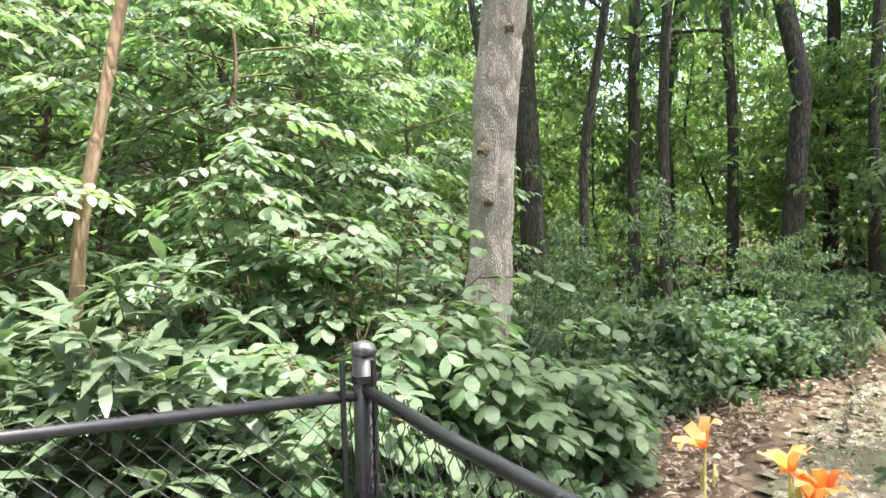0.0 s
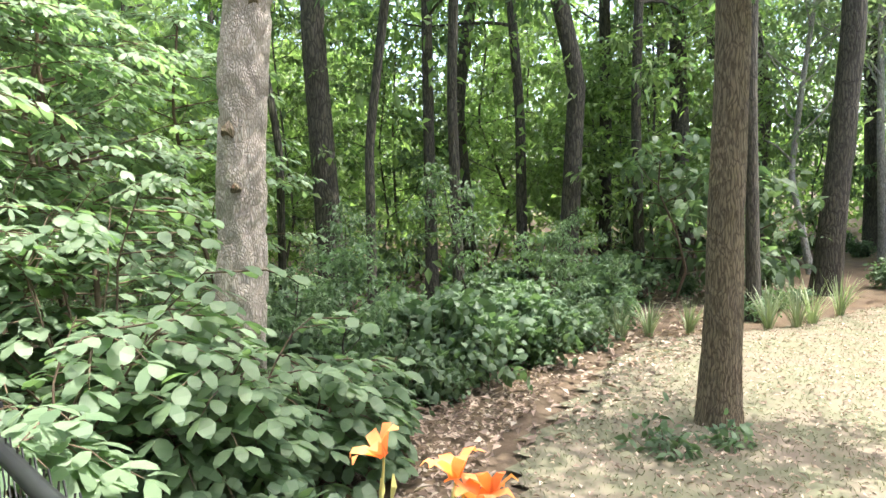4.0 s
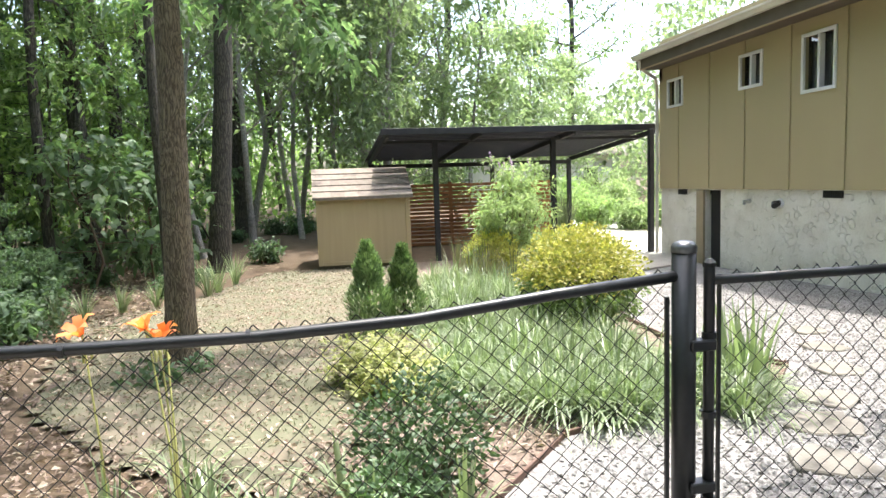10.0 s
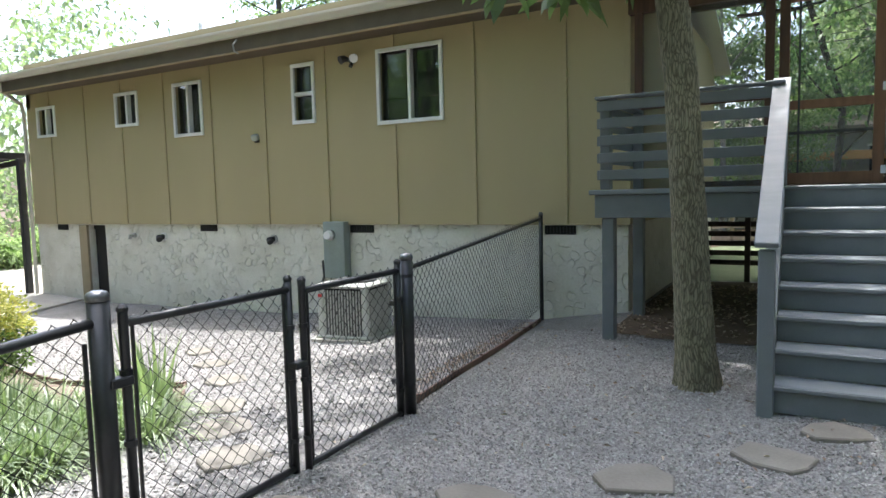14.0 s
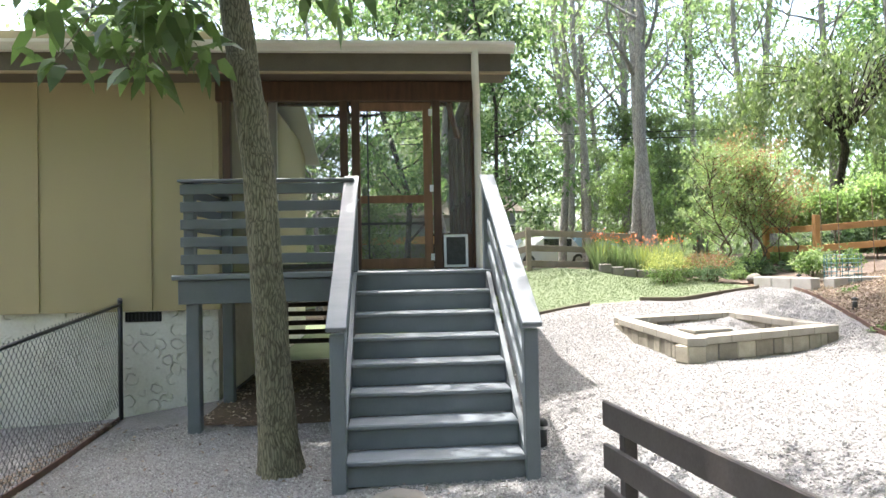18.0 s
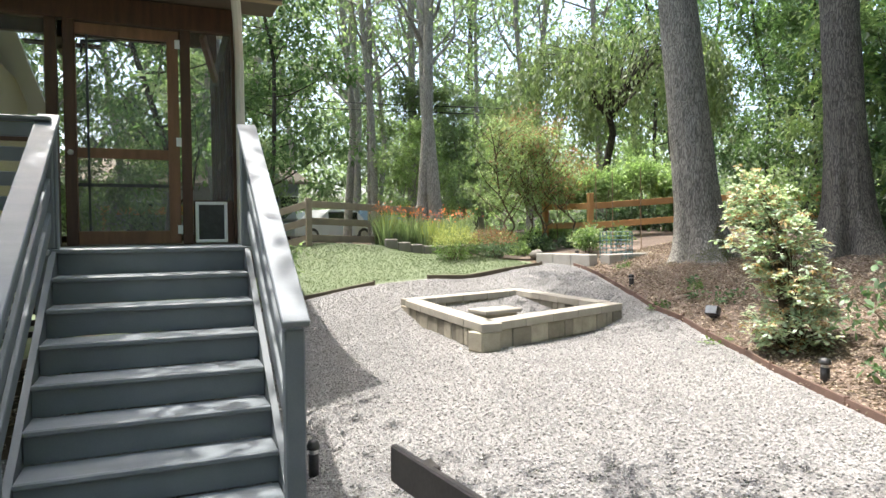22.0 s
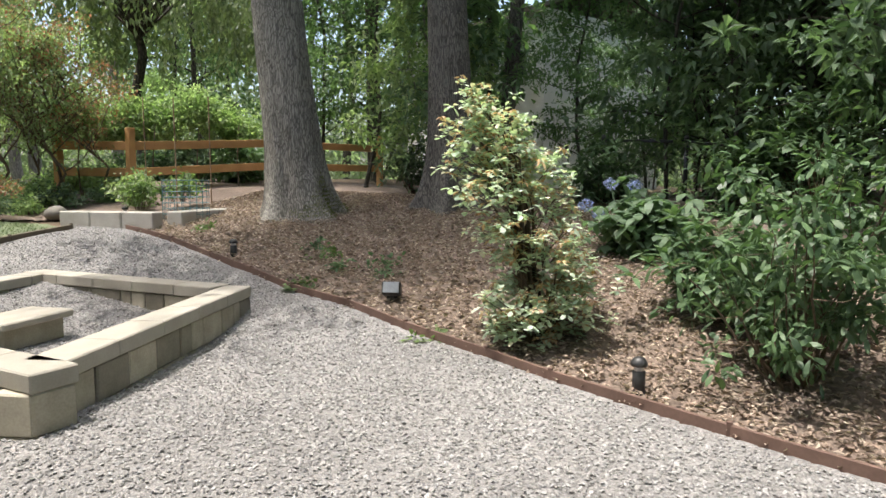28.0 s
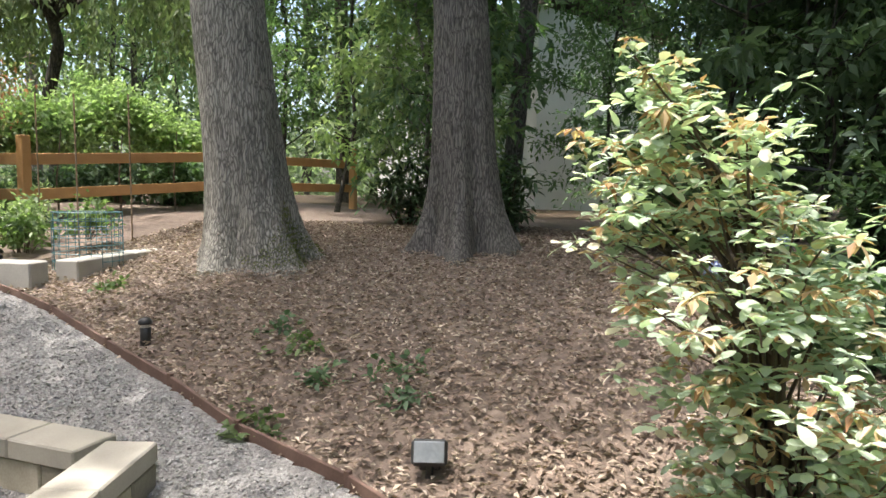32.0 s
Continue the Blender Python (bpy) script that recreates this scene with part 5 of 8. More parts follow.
# ---------------------------------------------------------------- trees
def bark_relief(v, axis_p, sides, rough, seed):
    """Pushes the skin of a trunk in and out along its ridges and flakes: depth, cells across and up a metre."""
    amp, across, upward = rough[:3]
    c = np.repeat(axis_p, sides, 0)
    out = unit(v - c)
    d = np.empty(len(v))
    for i, (x, y, z) in enumerate((v - c * [1, 1, 0]).tolist()):
        w = noise.noise((x * 5, y * 5, z * 2 + seed)) * 0.35
        a = noise.noise((x * across + w * 3, y * across, z * upward + seed))
        b = noise.noise((x * across * 0.3, y * across * 0.3, z * upward * 0.45 + 7 + seed))
        d[i] = min(1.0, abs(a) * 4.0) - 0.6 + b * 1.4
    return v + out * (amp * d)[:, None]


def trunk_mesh(h, r0, r1, lean=(0, 0), wob=0.05, sides=14, seed=0, flare=(0.55, 14, 0.16), n=26, lumps=0.05, rough=None):
    if rough:
        sides, n = rough[3], rough[4]
    rg = np.random.default_rng(seed)
    z = np.linspace(0, 1, n) ** 1.4
    k = rg.normal(0, wob, (5, 2))
    off = np.stack([np.interp(z, np.linspace(0, 1, 5), k[:, i] - k[0, i]) for i in (0, 1)], 1)
    p = np.column_stack([lean[0] * z * h + off[:, 0], lean[1] * z * h + off[:, 1], z * h - 0.1])
    v, f = tube_arrays(p, r0 + (r1 - r0) * z, sides, lumps if not rough else 0.0, seed, flare)
    if rough:
        v = bark_relief(v, p, sides, rough, seed)
    return (v, f), p


def limb(rg, p0, d, length, r, n=6, bend=0.25, up=0.1):
    pts, dirv = [np.array(p0, float)], unit(np.array(d, float))
    for i in range(n):
        dirv = unit(dirv + rg.normal(0, bend / n * 2, 3) + [0, 0, up / n * 2])
        pts.append(pts[-1] + dirv * length / n)
    return np.array(pts), np.linspace(r, r * 0.25, n + 1)


def tree_meshes(name, seed, h, r0, r1, crown_from, crown_r, n_limbs, n_leaf, leaf_len, leaf_w, bark_m, leaf_m, lean=(0, 0), wob=0.15, detail=2, sides=12, clump=0.9, flare=(0.5, 14, 0.15), droop=0.25, limb_up=0.25, twigs=3, low=0.0, flat=0.6, rough=None):
    """Trunk with limbs, and a crown of leaf clumps at the ends of the limbs."""
    rg = np.random.default_rng(seed)
    (tv, tf), axis_p = trunk_mesh(h, r0, r1, lean, wob, sides, seed, flare, rough=rough)
    pieces, cents, rad = [(tv, tf)], [], []
    for i in range(n_limbs):
        f = crown_from + (1 - crown_from) * ((i + rg.random()) / n_limbs) ** 0.9
        zi = f * h
        base = np.array([np.interp(zi, axis_p[:, 2], axis_p[:, k]) for k in range(3)])
        a = i * 2.4 + rg.uniform(-0.5, 0.5)
        shape = math.sin(min(1.0, (1 - f) / (1 - crown_from) * 0.9 + 0.18) * 1.75)
        ln = crown_r * max(0.3, shape) * rg.uniform(0.65, 1.2)
        rr = max(0.012, (r0 + (r1 - r0) * f) * 0.42)
        pts, rd = limb(rg, base, (math.cos(a), math.sin(a), limb_up + rg.uniform(-0.1, 0.3)), ln, rr, 6, 0.5, 0.15)
        pieces.append(tube_arrays(pts, rd, 5))
        for q in range(2, 7):
            if q >= 3 or low:
                cents.append(pts[q] + rg.normal(0, 0.15 * clump, 3))
                rad.append(clump * rg.uniform(0.5, 1.1))
        for t in range(twigs):
            k = rg.integers(2, 6)
            tp, tr = limb(rg, pts[k], rg.normal(0, 1, 3) * [1, 1, 0.5], ln * rg.uniform(0.25, 0.5), rd[k] * 0.5, 4, 0.5, 0.1)
            pieces.append(tube_arrays(tp, tr, 4))
            cents.append(tp[-1])
            rad.append(clump * rg.uniform(0.45, 1.0))
    v, f = join_arrays(pieces)
    wood = np_mesh(name + "_wood", v, f, bark_m, True)
    lv, lf = clump_leaves(rg, np.array(cents), np.array(rad), n_leaf, leaf_len, leaf_w, flat, detail, droop)
    return wood, np_mesh(name + "_leaf", lv, lf, leaf_m)


def tree(name, meshes, at, turn, label, category="tree", group="", size=1.0):
    o = thing(name, label, category, group, at, turn)
    o.scale = (size, size, size)
    part("trunk", meshes[0], None, o)
    if meshes[1] is not None:
        part("crown", meshes[1], None, o)
    return o


# the dead snag by the fence corner
(sv, sf_), sp = trunk_mesh(9.0, 0.168, 0.125, (0.08, -0.075), 0.05, 20, 3, (0.2, 10, 0.08), rough=(0.02, 13, 5, 72, 280))
snag = thing("dead_tree", "bare pale dead trunk with flaking bark and knot holes", "dead tree", at=on_ground(2.33, 3.90))
part("trunk", np_mesh("snag_trunk", sv, sf_, B_SNAG, True), B_SNAG, snag)
rg0 = np.random.default_rng(8)
for z, a, s in ((2.17, 3.6, 0.075), (1.80, 3.9, 0.05), (3.3, 4.1, 0.06), (3.0, 4.4, 0.045), (4.0, 4.3, 0.06)):
    i = np.argmin(abs(sp[:, 2] - z))
    c = sp[i]
    r = 0.160
    k = [(c[0] + math.cos(a) * (r + o), c[1] + math.sin(a) * (r + o), z + dz) for o, dz in ((-0.03, 0), (0.015, 0.01), (0.045, 0.02))]
    part("knot", tube(k, [s * 0.8, s * 0.6, s * 0.3], 8, lumps=0.3, seed=int(z * 10)), B_BROWN, snag, "broken branch stub")

# the standing garden trees
big = tree_meshes("walnut", 11, 13, 0.14, 0.08, 0.32, 4.2, 16, 9000, 0.16, 0.075, B_BROWN, L_WOODS, (0.0, 0.0), 0.06, low=1, rough=(0.010, 24, 3.2, 84, 150))
T_LAWN = tree("tree", big, on_ground(5.25, 1.68), 20, "straight brown trunk with furrowed bark on the dry lawn")
dk = tree_meshes("yard_tree", 21, 9.5, 0.13, 0.075, 0.50, 3.4, 18, 8200, 0.19, 0.085, B_DECK, L_SUNNY, (0.10, 0.01), 0.05, flare=(0.7, 16, 0.25), rough=(0.006, 28, 5, 64, 170))
T_DECK = tree("tree", dk, on_ground(-1.42, -4.62), 0, "slender leaning tree with lichen-grey bark beside the stair")
oak1 = tree_meshes("oak", 31, 17, 0.33, 0.16, 0.46, 5.2, 20, 24000, 0.17, 0.09, B_OAK, L_WOODS, (0.042, -0.043), 0.08, clump=1.05, twigs=4, flare=(1.1, 18, 0.35), rough=(0.011, 22, 2.6, 120, 150))
OAK = tree("oak_tree", oak1, on_ground(-10.45, -8.75), 0, "thick grey oak trunk with flared mossy roots")
rgm = np.random.default_rng(19)
ov = np.zeros(len(oak1[0].vertices) * 3)
oak1[0].vertices.foreach_get("co", ov)
ov = ov.reshape(-1, 3)
oa = np.degrees(np.arctan2(ov[:, 1], ov[:, 0]))
ov = ov[(ov[:, 2] > 0) & (ov[:, 2] < 0.1 + 0.45 * np.exp(-((oa - 85) / 28) ** 2)) & (abs(oa - 80) < 60)]
mp_ = ov[rgm.integers(0, len(ov), 1500)] + rgm.normal(0, 0.012, (1500, 3))
tagged(part("moss_patch", np_mesh("moss", *leaves(mp_, rgm.normal(0, 0.7, (1500, 3)) + [0.2, 0.8, 0.5], rgm.normal(0, 1, (1500, 3)), 0.022, 0.014), L_MOSS), None, OAK, "yellow-green moss on the root flare"), kind="stuff")
oak2 = tree_meshes("oak_b", 37, 17, 0.27, 0.14, 0.5, 3.3, 16, 14000, 0.17, 0.09, B_OAKDK, L_WOODS, (0.065, -0.06), 0.08, flare=(1.25, 16, 0.7), rough=(0.010, 22, 2.6, 110, 150))
tree("oak_tree", oak2, on_ground(-11.55, -7.08), 0, "dark oak trunk with gnarled spreading roots")
thin = tree_meshes("thin", 41, 14, 0.13, 0.09, 0.5, 3, 10, 3500, 0.16, 0.08, B_OAKDK, L_WOODS, (-0.07, 0.07), 0.1)
tree("tree", thin, on_ground(-14.4, -7.55), 0, "thin leaning trunk behind the oaks")
(bv, bf), bp = trunk_mesh(2.6, 0.15, 0.12, (0.02, 0.0), 0.05, 18, 5, (0.2, 10, 0.1), rough=(0.022, 11, 5, 72, 130))
br = thing("dead_tree", "broken grey-white trunk with peeling bark and a burl", "dead tree", at=on_ground(-4.16, -1.28))
part("trunk", np_mesh("birch", bv, bf, B_BIRCH, True), B_BIRCH, br)
part("burl", tube([(0.05, 0.02, 1.62), (0.12, 0.06, 1.72), (0.16, 0.1, 1.84), (0.10, 0.05, 2.0)], [0.05, 0.12, 0.13, 0.04], 10, lumps=0.2, seed=3), B_BIRCH, br)
(tv, tf), tp = trunk_mesh(6.5, 0.042, 0.026, (0.12, 0.02), 0.05, 10, 9, (0.2, 10, 0.1))
ts = thing("sapling", "bare tan leaning sapling stem behind the shrubs", "sapling", at=on_ground(-0.35, 4.2))
part("stem", np_mesh("sapling_stem", tv, tf, B_TAN, True), B_TAN, ts)



def low_branch(o, start, ends, r, n_leaf, L, W, m, seed, bark_m, spread=0.3):
    """A low branch with hanging leaves, or an unseen high one added for shade, as parts of a standing tree."""
    rg = np.random.default_rng(seed)
    pieces, cents = [], []
    for e in ends:
        a, e = np.array(start, float), np.array(e, float)
        mid = (a + e) / 2 + [0, 0, 0.25] + rg.normal(0, 0.08, 3)
        p = np.array([a, a * 0.6 + mid * 0.4 + [0, 0, 0.05], mid, mid * 0.4 + e * 0.6, e])
        pieces.append(tube_arrays(p, np.linspace(r, r * 0.2, 5), 5))
        for q in (p[2], p[3], p[4], p[4] + rg.normal(0, 0.15, 3)):
            t = q + rg.normal(0, spread * 0.6, 3)
            pieces.append(tube_arrays(np.array([q, (q + t) / 2 + [0, 0, 0.04], t]), [r * 0.3, r * 0.2, r * 0.08], 4))
            cents += [q, t]
    v, f = join_arrays(pieces)
    part("low_branch", np_mesh("low_branch", v, f, bark_m, True), None, o)
    cents = np.array(cents)
    lv, lf = clump_leaves(rg, cents, spread * rg.uniform(0.6, 1.1, len(cents)), n_leaf, L, W, 0.6, 4, 0.45, 0.6)
    tagged(part("leaf_spray", np_mesh("leaf_spray", lv, lf, m), None, o), kind="stuff")


low_branch(T_LAWN, (0, 0, 4.6), [(0.1, -1.0, 3.7), (-0.3, -1.7, 3.3), (0.3, -0.6, 4.3), (0.4, -2.0, 3.5), (-0.5, -0.9, 4.2), (-0.2, -2.2, 4.4), (0.2, -1.4, 4.9), (-0.6, -1.6, 5.0)], 0.03, 1500, 0.15, 0.075, L_POKE, 5, B_BROWN)
low_branch(T_DECK, (0.42, 0.03, 4.2), [(0.55, 0.35, 3.15), (0.95, 0.3, 2.95), (1.35, 0.5, 3.0), (1.2, -0.1, 3.35), (0.8, 0.7, 3.3), (-0.5, 0.5, 3.75), (-1.0, 0.3, 3.85), (-0.2, 0.9, 3.8)], 0.018, 460, 0.2, 0.105, L_SUNNY, 6, B_DECK, 0.22)
# Out-of-sight limb high up, added to shade the gravel by the house.
low_branch(T_DECK, (0.6, 0.0, 6.2), [(0.8, -1.2, 7.6), (1.8, -0.6, 7.9), (1.4, -1.8, 8.3), (2.6, -1.0, 8.4), (2.4, 0.2, 8.2), (3.2, -1.8, 8.2), (3.8, -2.6, 8.4), (2.8, -2.8, 8.3), (4.3, -1.8, 8.5), (3.5, -3.4, 8.6), (2.2, -2.2, 8.0)], 0.04, 8500, 0.19, 0.1, L_WOODS, 17, B_DECK, 0.75)
# Second unseen limb, added as overhead canopy to shade the near gravel.
low_branch(T_DECK, (0.6, 0.05, 6.4), [(1.5, 1.5, 7.5), (0.5, 2.5, 8.0), (2.2, 0.2, 7.5), (0.4, 1.2, 8.2), (2.6, 1.8, 8.5), (1.2, 3.2, 8.6), (3.0, 0.8, 8.0), (-0.4, 1.8, 7.6), (2.0, 2.8, 9.0), (3.2, -0.6, 8.4)], 0.04, 3400, 0.19, 0.1, L_WOODS, 16, B_DECK, 0.75)

# woods
WOOD_SETS = [tree_meshes("woods%d" % i, 100 + i, h, r, r * 0.45, cf, cr, 18, nl, 0.27, 0.13, B_WOODS, L_WOODS if i % 2 else L_SUNNY, (0.0, 0.0), 0.3, sides=8, clump=1.1, twigs=2)
             for i, (h, r, cf, cr, nl) in enumerate([(17, 0.17, 0.26, 4.2, 3000), (15, 0.12, 0.18, 3.6, 2900), (19, 0.22, 0.34, 4.8, 3200), (12, 0.08, 0.10, 2.8, 2600)])]
SAPLINGS = [tree_meshes("under%d" % i, 140 + i, h, 0.03, 0.012, 0.12, cr, 14, 1500, 0.16, 0.075, B_WOODS, m, (0.02, 0.02), 0.15, sides=5, clump=0.45, twigs=2, flare=(0.1, 10, 0.0), flat=0.4)
            for i, (h, cr, m) in enumerate([(4.5, 1.8, L_SHADE), (3.2, 1.5, L_SHADE), (5.5, 2.0, L_WOODS)])]
HIGH_SETS = [tree_meshes("high%d" % i, 170 + i, h, r, r * 0.6, cf, cr, 12, 1500, 0.24, 0.12, B_WOODS, L_WOODS if i % 2 else L_SUNNY, (0.0, 0.0), 0.25, sides=10, clump=1.0, twigs=2)
             for i, (h, r, cf, cr) in enumerate([(17, 0.17, 0.38, 3.6), (15, 0.12, 0.36, 3.0), (19, 0.22, 0.42, 4.0), (11, 0.08, 0.40, 2.4)])]
WEST_SETS = [tree_meshes("west%d" % i, 150 + i, h, r, r * 0.45, cf, cr, 22, 6500, 0.22, 0.11, B_WOODS, L_WOODS, (0.0, 0.0), 0.3, sides=8, clump=1.0, twigs=3)
             for i, (h, r, cf, cr) in enumerate([(15, 0.12, 0.14, 3.8), (12, 0.08, 0.10, 3.0), (17, 0.17, 0.2, 4.2)])]
rw = random.Random(77)
placed = []
WEST = [(-11.8, -1.5), (-13.5, -3.2), (-14.4, -0.8), (-12.6, 0.9), (-10.2, 0.6), (-16.8, -2.6), (-16.5, 1.0), (-19.2, -0.5), (-9.0, 2.0), (-11.0, 3.4), (-14.0, 3.0), (-17.6, -12.0), (-20.5, -4.0)]


def clear_of_yard(x, y, low=False):
    """Keeps the woods off the yards, lawns and houses."""
    if low and x > 2.2 and y > 1 and math.hypot(x, y) < 13.5:
        return False
    if not low and x > 4 and y > 1 and math.hypot(x, y) < 15:
        return False
    if x <= 4 and x > -7 and y > 3 and math.hypot(x, y) < 11:
        return False
    if -6.5 < x < 14 and -16 < y < 2.6:
        return False
    if x > 2 and y > -20 and y < 2.0 and x < 36:
        return False
    if -13.5 < x < -6 and -12.5 < y < -2.2:
        return False
    if -9 < x < -3 and -3.5 < y < 3.5:
        return False
    if -0.8 < x < 9.5 and 2 < y < 5.2:
        return False
    if y < -9 and -19 < x < 10:
        return False
    return True


def open_view(x, y):
    """The thin stretch of wood before the white house, the open sky past the house, a sunny clearing deep in the woods."""
    if x < -12 and 0.335 < (y + 2.2) / (x + 3) < 0.405:
        return True
    if x > 29 and y < -16.0:
        return True
    return x > 0 and y > 0 and 16.5 < math.hypot(x, y) < 33 and 0.5 < math.atan2(y, x) < 0.95


def scatter(sets, name, label, count, ring, gap, group, size=(0.8, 1.25)):
    first, n, tries = {}, 0, 0
    while n < count and tries < count * 60:
        tries += 1
        x, y = rw.uniform(-34, 40), rw.uniform(-40, 36)
        d = math.hypot(x + 1, y + 3)
        if not ring[0] < d < ring[1] or not clear_of_yard(x, y, sets is SAPLINGS):
            continue
        if any((x - a) ** 2 + (y - b) ** 2 < gap * gap for a, b in placed):
            continue
        placed.append((x, y))
        i = rw.randrange(len(sets))
        s, turn = rw.uniform(*size), rw.uniform(0, 360)
        if not open_view(x, y):
            tree(name, sets[i], on_ground(x, y), turn, label, "tree", group, s)
        n += 1


for i, (x, y, r) in enumerate([(5.2, 7.4, 0.055), (7.4, 8.9, 0.235), (5.5, 5.95, 0.068), (9.7, 8.7, 0.123), (8.5, 7.0, 0.095), (11.8, 9.3, 0.155), (11.6, 7.8, 0.12), (10.8, 6.3, 0.183), (13.4, 6.8, 0.142), (11.9, 5.3, 0.1),
                               (14.1, 5.2, 0.2), (16.2, 5.3, 0.17), (18.3, 5.0, 0.18), (13.6, 2.5, 0.22), (10.6, 2.9, 0.1), (1.6, 11.9, 0.155), (0.1, 14.1, 0.17), (3.8, 15.5, 0.124)]):
    k = 2 if r > 0.19 else 0 if r > 0.13 else 1 if r > 0.09 else 3
    o = tree("woodland_tree", HIGH_SETS[k], on_ground(x, y), i * 77, "tall straight woodland trunk with a high crown", "tree", "woods", 1.0)
    q = r / (0.22, 0.17, 0.12, 0.08)[(2, 0, 1, 3).index(k)]
    o.scale = (q, q, 1.0)
    placed.append((x, y))
for i, (x, y) in enumerate(WEST):
    tree("woodland_tree", WEST_SETS[i % 3], on_ground(x, y), i * 91, "dense dark woodland tree with low branches", "tree", "woods", 0.95)
    placed.append((x, y))
for i in range(34):
    x, y = rw.uniform(-18, -9.5), rw.uniform(-5.0, 2.5)
    if x > -13 and y < -2.6:
        x -= 4
    turn = rw.uniform(0, 360)
    if open_view(x, y):
        continue
    tree("understory_sapling", SAPLINGS[i % 3], on_ground(x, y), turn, "thin understory sapling with layered green leaves", "tree", "understory", rw.uniform(0.7, 1.2))
scatter(WOOD_SETS, "woodland_tree", "tall woodland tree with dark trunk and green crown", 95, (5, 42), 2.1, "woods")
scatter(SAPLINGS, "understory_sapling", "thin understory sapling with layered green leaves", 95, (5, 24), 1.1, "understory", (0.7, 1.3))
# Unseen oak limb, added so that its leaves dapple the gravel.
low_branch(OAK, (0.1, 0, 7.3), [(4.0, -1.2, 8.0), (4.5, -0.3, 8.3), (3.4, -1.9, 8.2), (3.5, 0.3, 8.5), (4.7, -1.2, 8.8), (2.9, -0.8, 7.8), (3.9, 0.9, 9.0), (2.6, 1.2, 8.6)], 0.05, 4200, 0.17, 0.09, L_WOODS, 44, B_OAK, 0.62)

# ---------------------------------------------------------------- shrubs and flowers
def stems_and_tips(rg, count, spread, h, r, lean=0.5, base=0.08, n=5, bend=0.35):
    """Stems fanning out of one root, with side twigs; gives the wood and the tip points."""
    pieces, tips = [], []
    for i in range(count):
        a, q = rg.uniform(0, 6.283), math.sqrt(rg.random())
        hh = h * rg.uniform(0.55, 1.0) * (1 - 0.3 * q)
        d = np.array([math.cos(a) * q * spread / h * 1.1, math.sin(a) * q * spread / h * 1.1, 1.0])
        p, rd = limb(rg, (math.cos(a) * base * q, math.sin(a) * base * q, -0.03), d, hh, r, n, bend, 0.1)
        pieces.append(tube_arrays(p, rd, 4))
        tips.append(p[-1])
        for k in range(2):
            j = rg.integers(max(1, n // 2), n)
            t, tr = limb(rg, p[j], rg.normal(0, 1, 3) * [1, 1, 0.35], hh * rg.uniform(0.2, 0.42), rd[j] * 0.7, 3, 0.4, 0.15)
            pieces.append(tube_arrays(t, tr, 3))
            tips.append(t[-1])
    return pieces, np.array(tips)


def shrub(name, label, at, spread, h, stems, n_leaf, length, width, leaf_m, seed, clump=0.16, detail=2, wood=None, r=0.012, flat=0.75, droop=0.2, lean=0.5, base=0.08, group="", category="shrub", fill=0.5, turn=0.0, up=0.65):
    """A bush: stems out of one root and small leaf clumps at their tips and along them."""
    rg = np.random.default_rng(seed)
    pieces, tips = stems_and_tips(rg, stems, spread, h, r, lean, base)
    inner = np.concatenate([p[0].reshape(-1, 3)[rg.integers(len(p[0]) // 2, len(p[0]), 2)] for p in pieces])
    cents = np.concatenate([tips, inner[: int(len(tips) * fill)]])
    rad = clump * rg.uniform(0.6, 1.3, len(cents))
    v, f = join_arrays(pieces)
    o = thing(name, label, category, group, at, turn)
    part("woody_base", np_mesh("stems", v, f, wood or B_TWIG, True), None, o)
    lv, lf = clump_leaves(rg, cents, rad, n_leaf, length, width, flat, detail, droop, up)
    lv[:, 2] = np.maximum(lv[:, 2], 0.01)
    part("foliage", np_mesh("foliage", lv, lf, leaf_m), None, o)
    return o, tips


def sprays(rg, P, D, ln, pairs, L, W, droop=0.35):
    """Side shoots with two ranks of level leaves; gives the shoots and the leaves."""
    D = unit(D)
    side = unit(np.cross(D, [0, 0, 1.0]))
    twigs, lp, ld = [], [], []
    for p, d, sd_, l_ in zip(P, D, side, ln):
        t = np.linspace(0.15, 1, pairs)
        q = p + d * l_ * t[:, None] - np.array([0, 0, droop * l_]) * (t ** 2)[:, None]
        twigs.append(tube_arrays(np.vstack([p[None], q[pairs // 2][None], q[-1][None]]), [0.005, 0.004, 0.002], 4))
        for g in (-1, 1):
            lp.append(q + rg.normal(0, 0.008, q.shape))
            ld.append(unit(d * 0.75 + g * sd_ * 0.8 + [0, 0, -0.25] + rg.normal(0, 0.14, q.shape)))
        lp.append(q[-1:])
        ld.append(unit(d + [0, 0, -0.45])[None])
    lp, ld = np.concatenate(lp), np.concatenate(ld)
    n = unit(np.array([0, 0, 1.0]) + rg.normal(0, 0.24, lp.shape))
    lv = leaves(lp, ld, n, L * rg.uniform(0.65, 1.15, len(lp)), W * rg.uniform(0.75, 1.1, len(lp)), 6, 0.3, 0.12)
    return twigs, lv


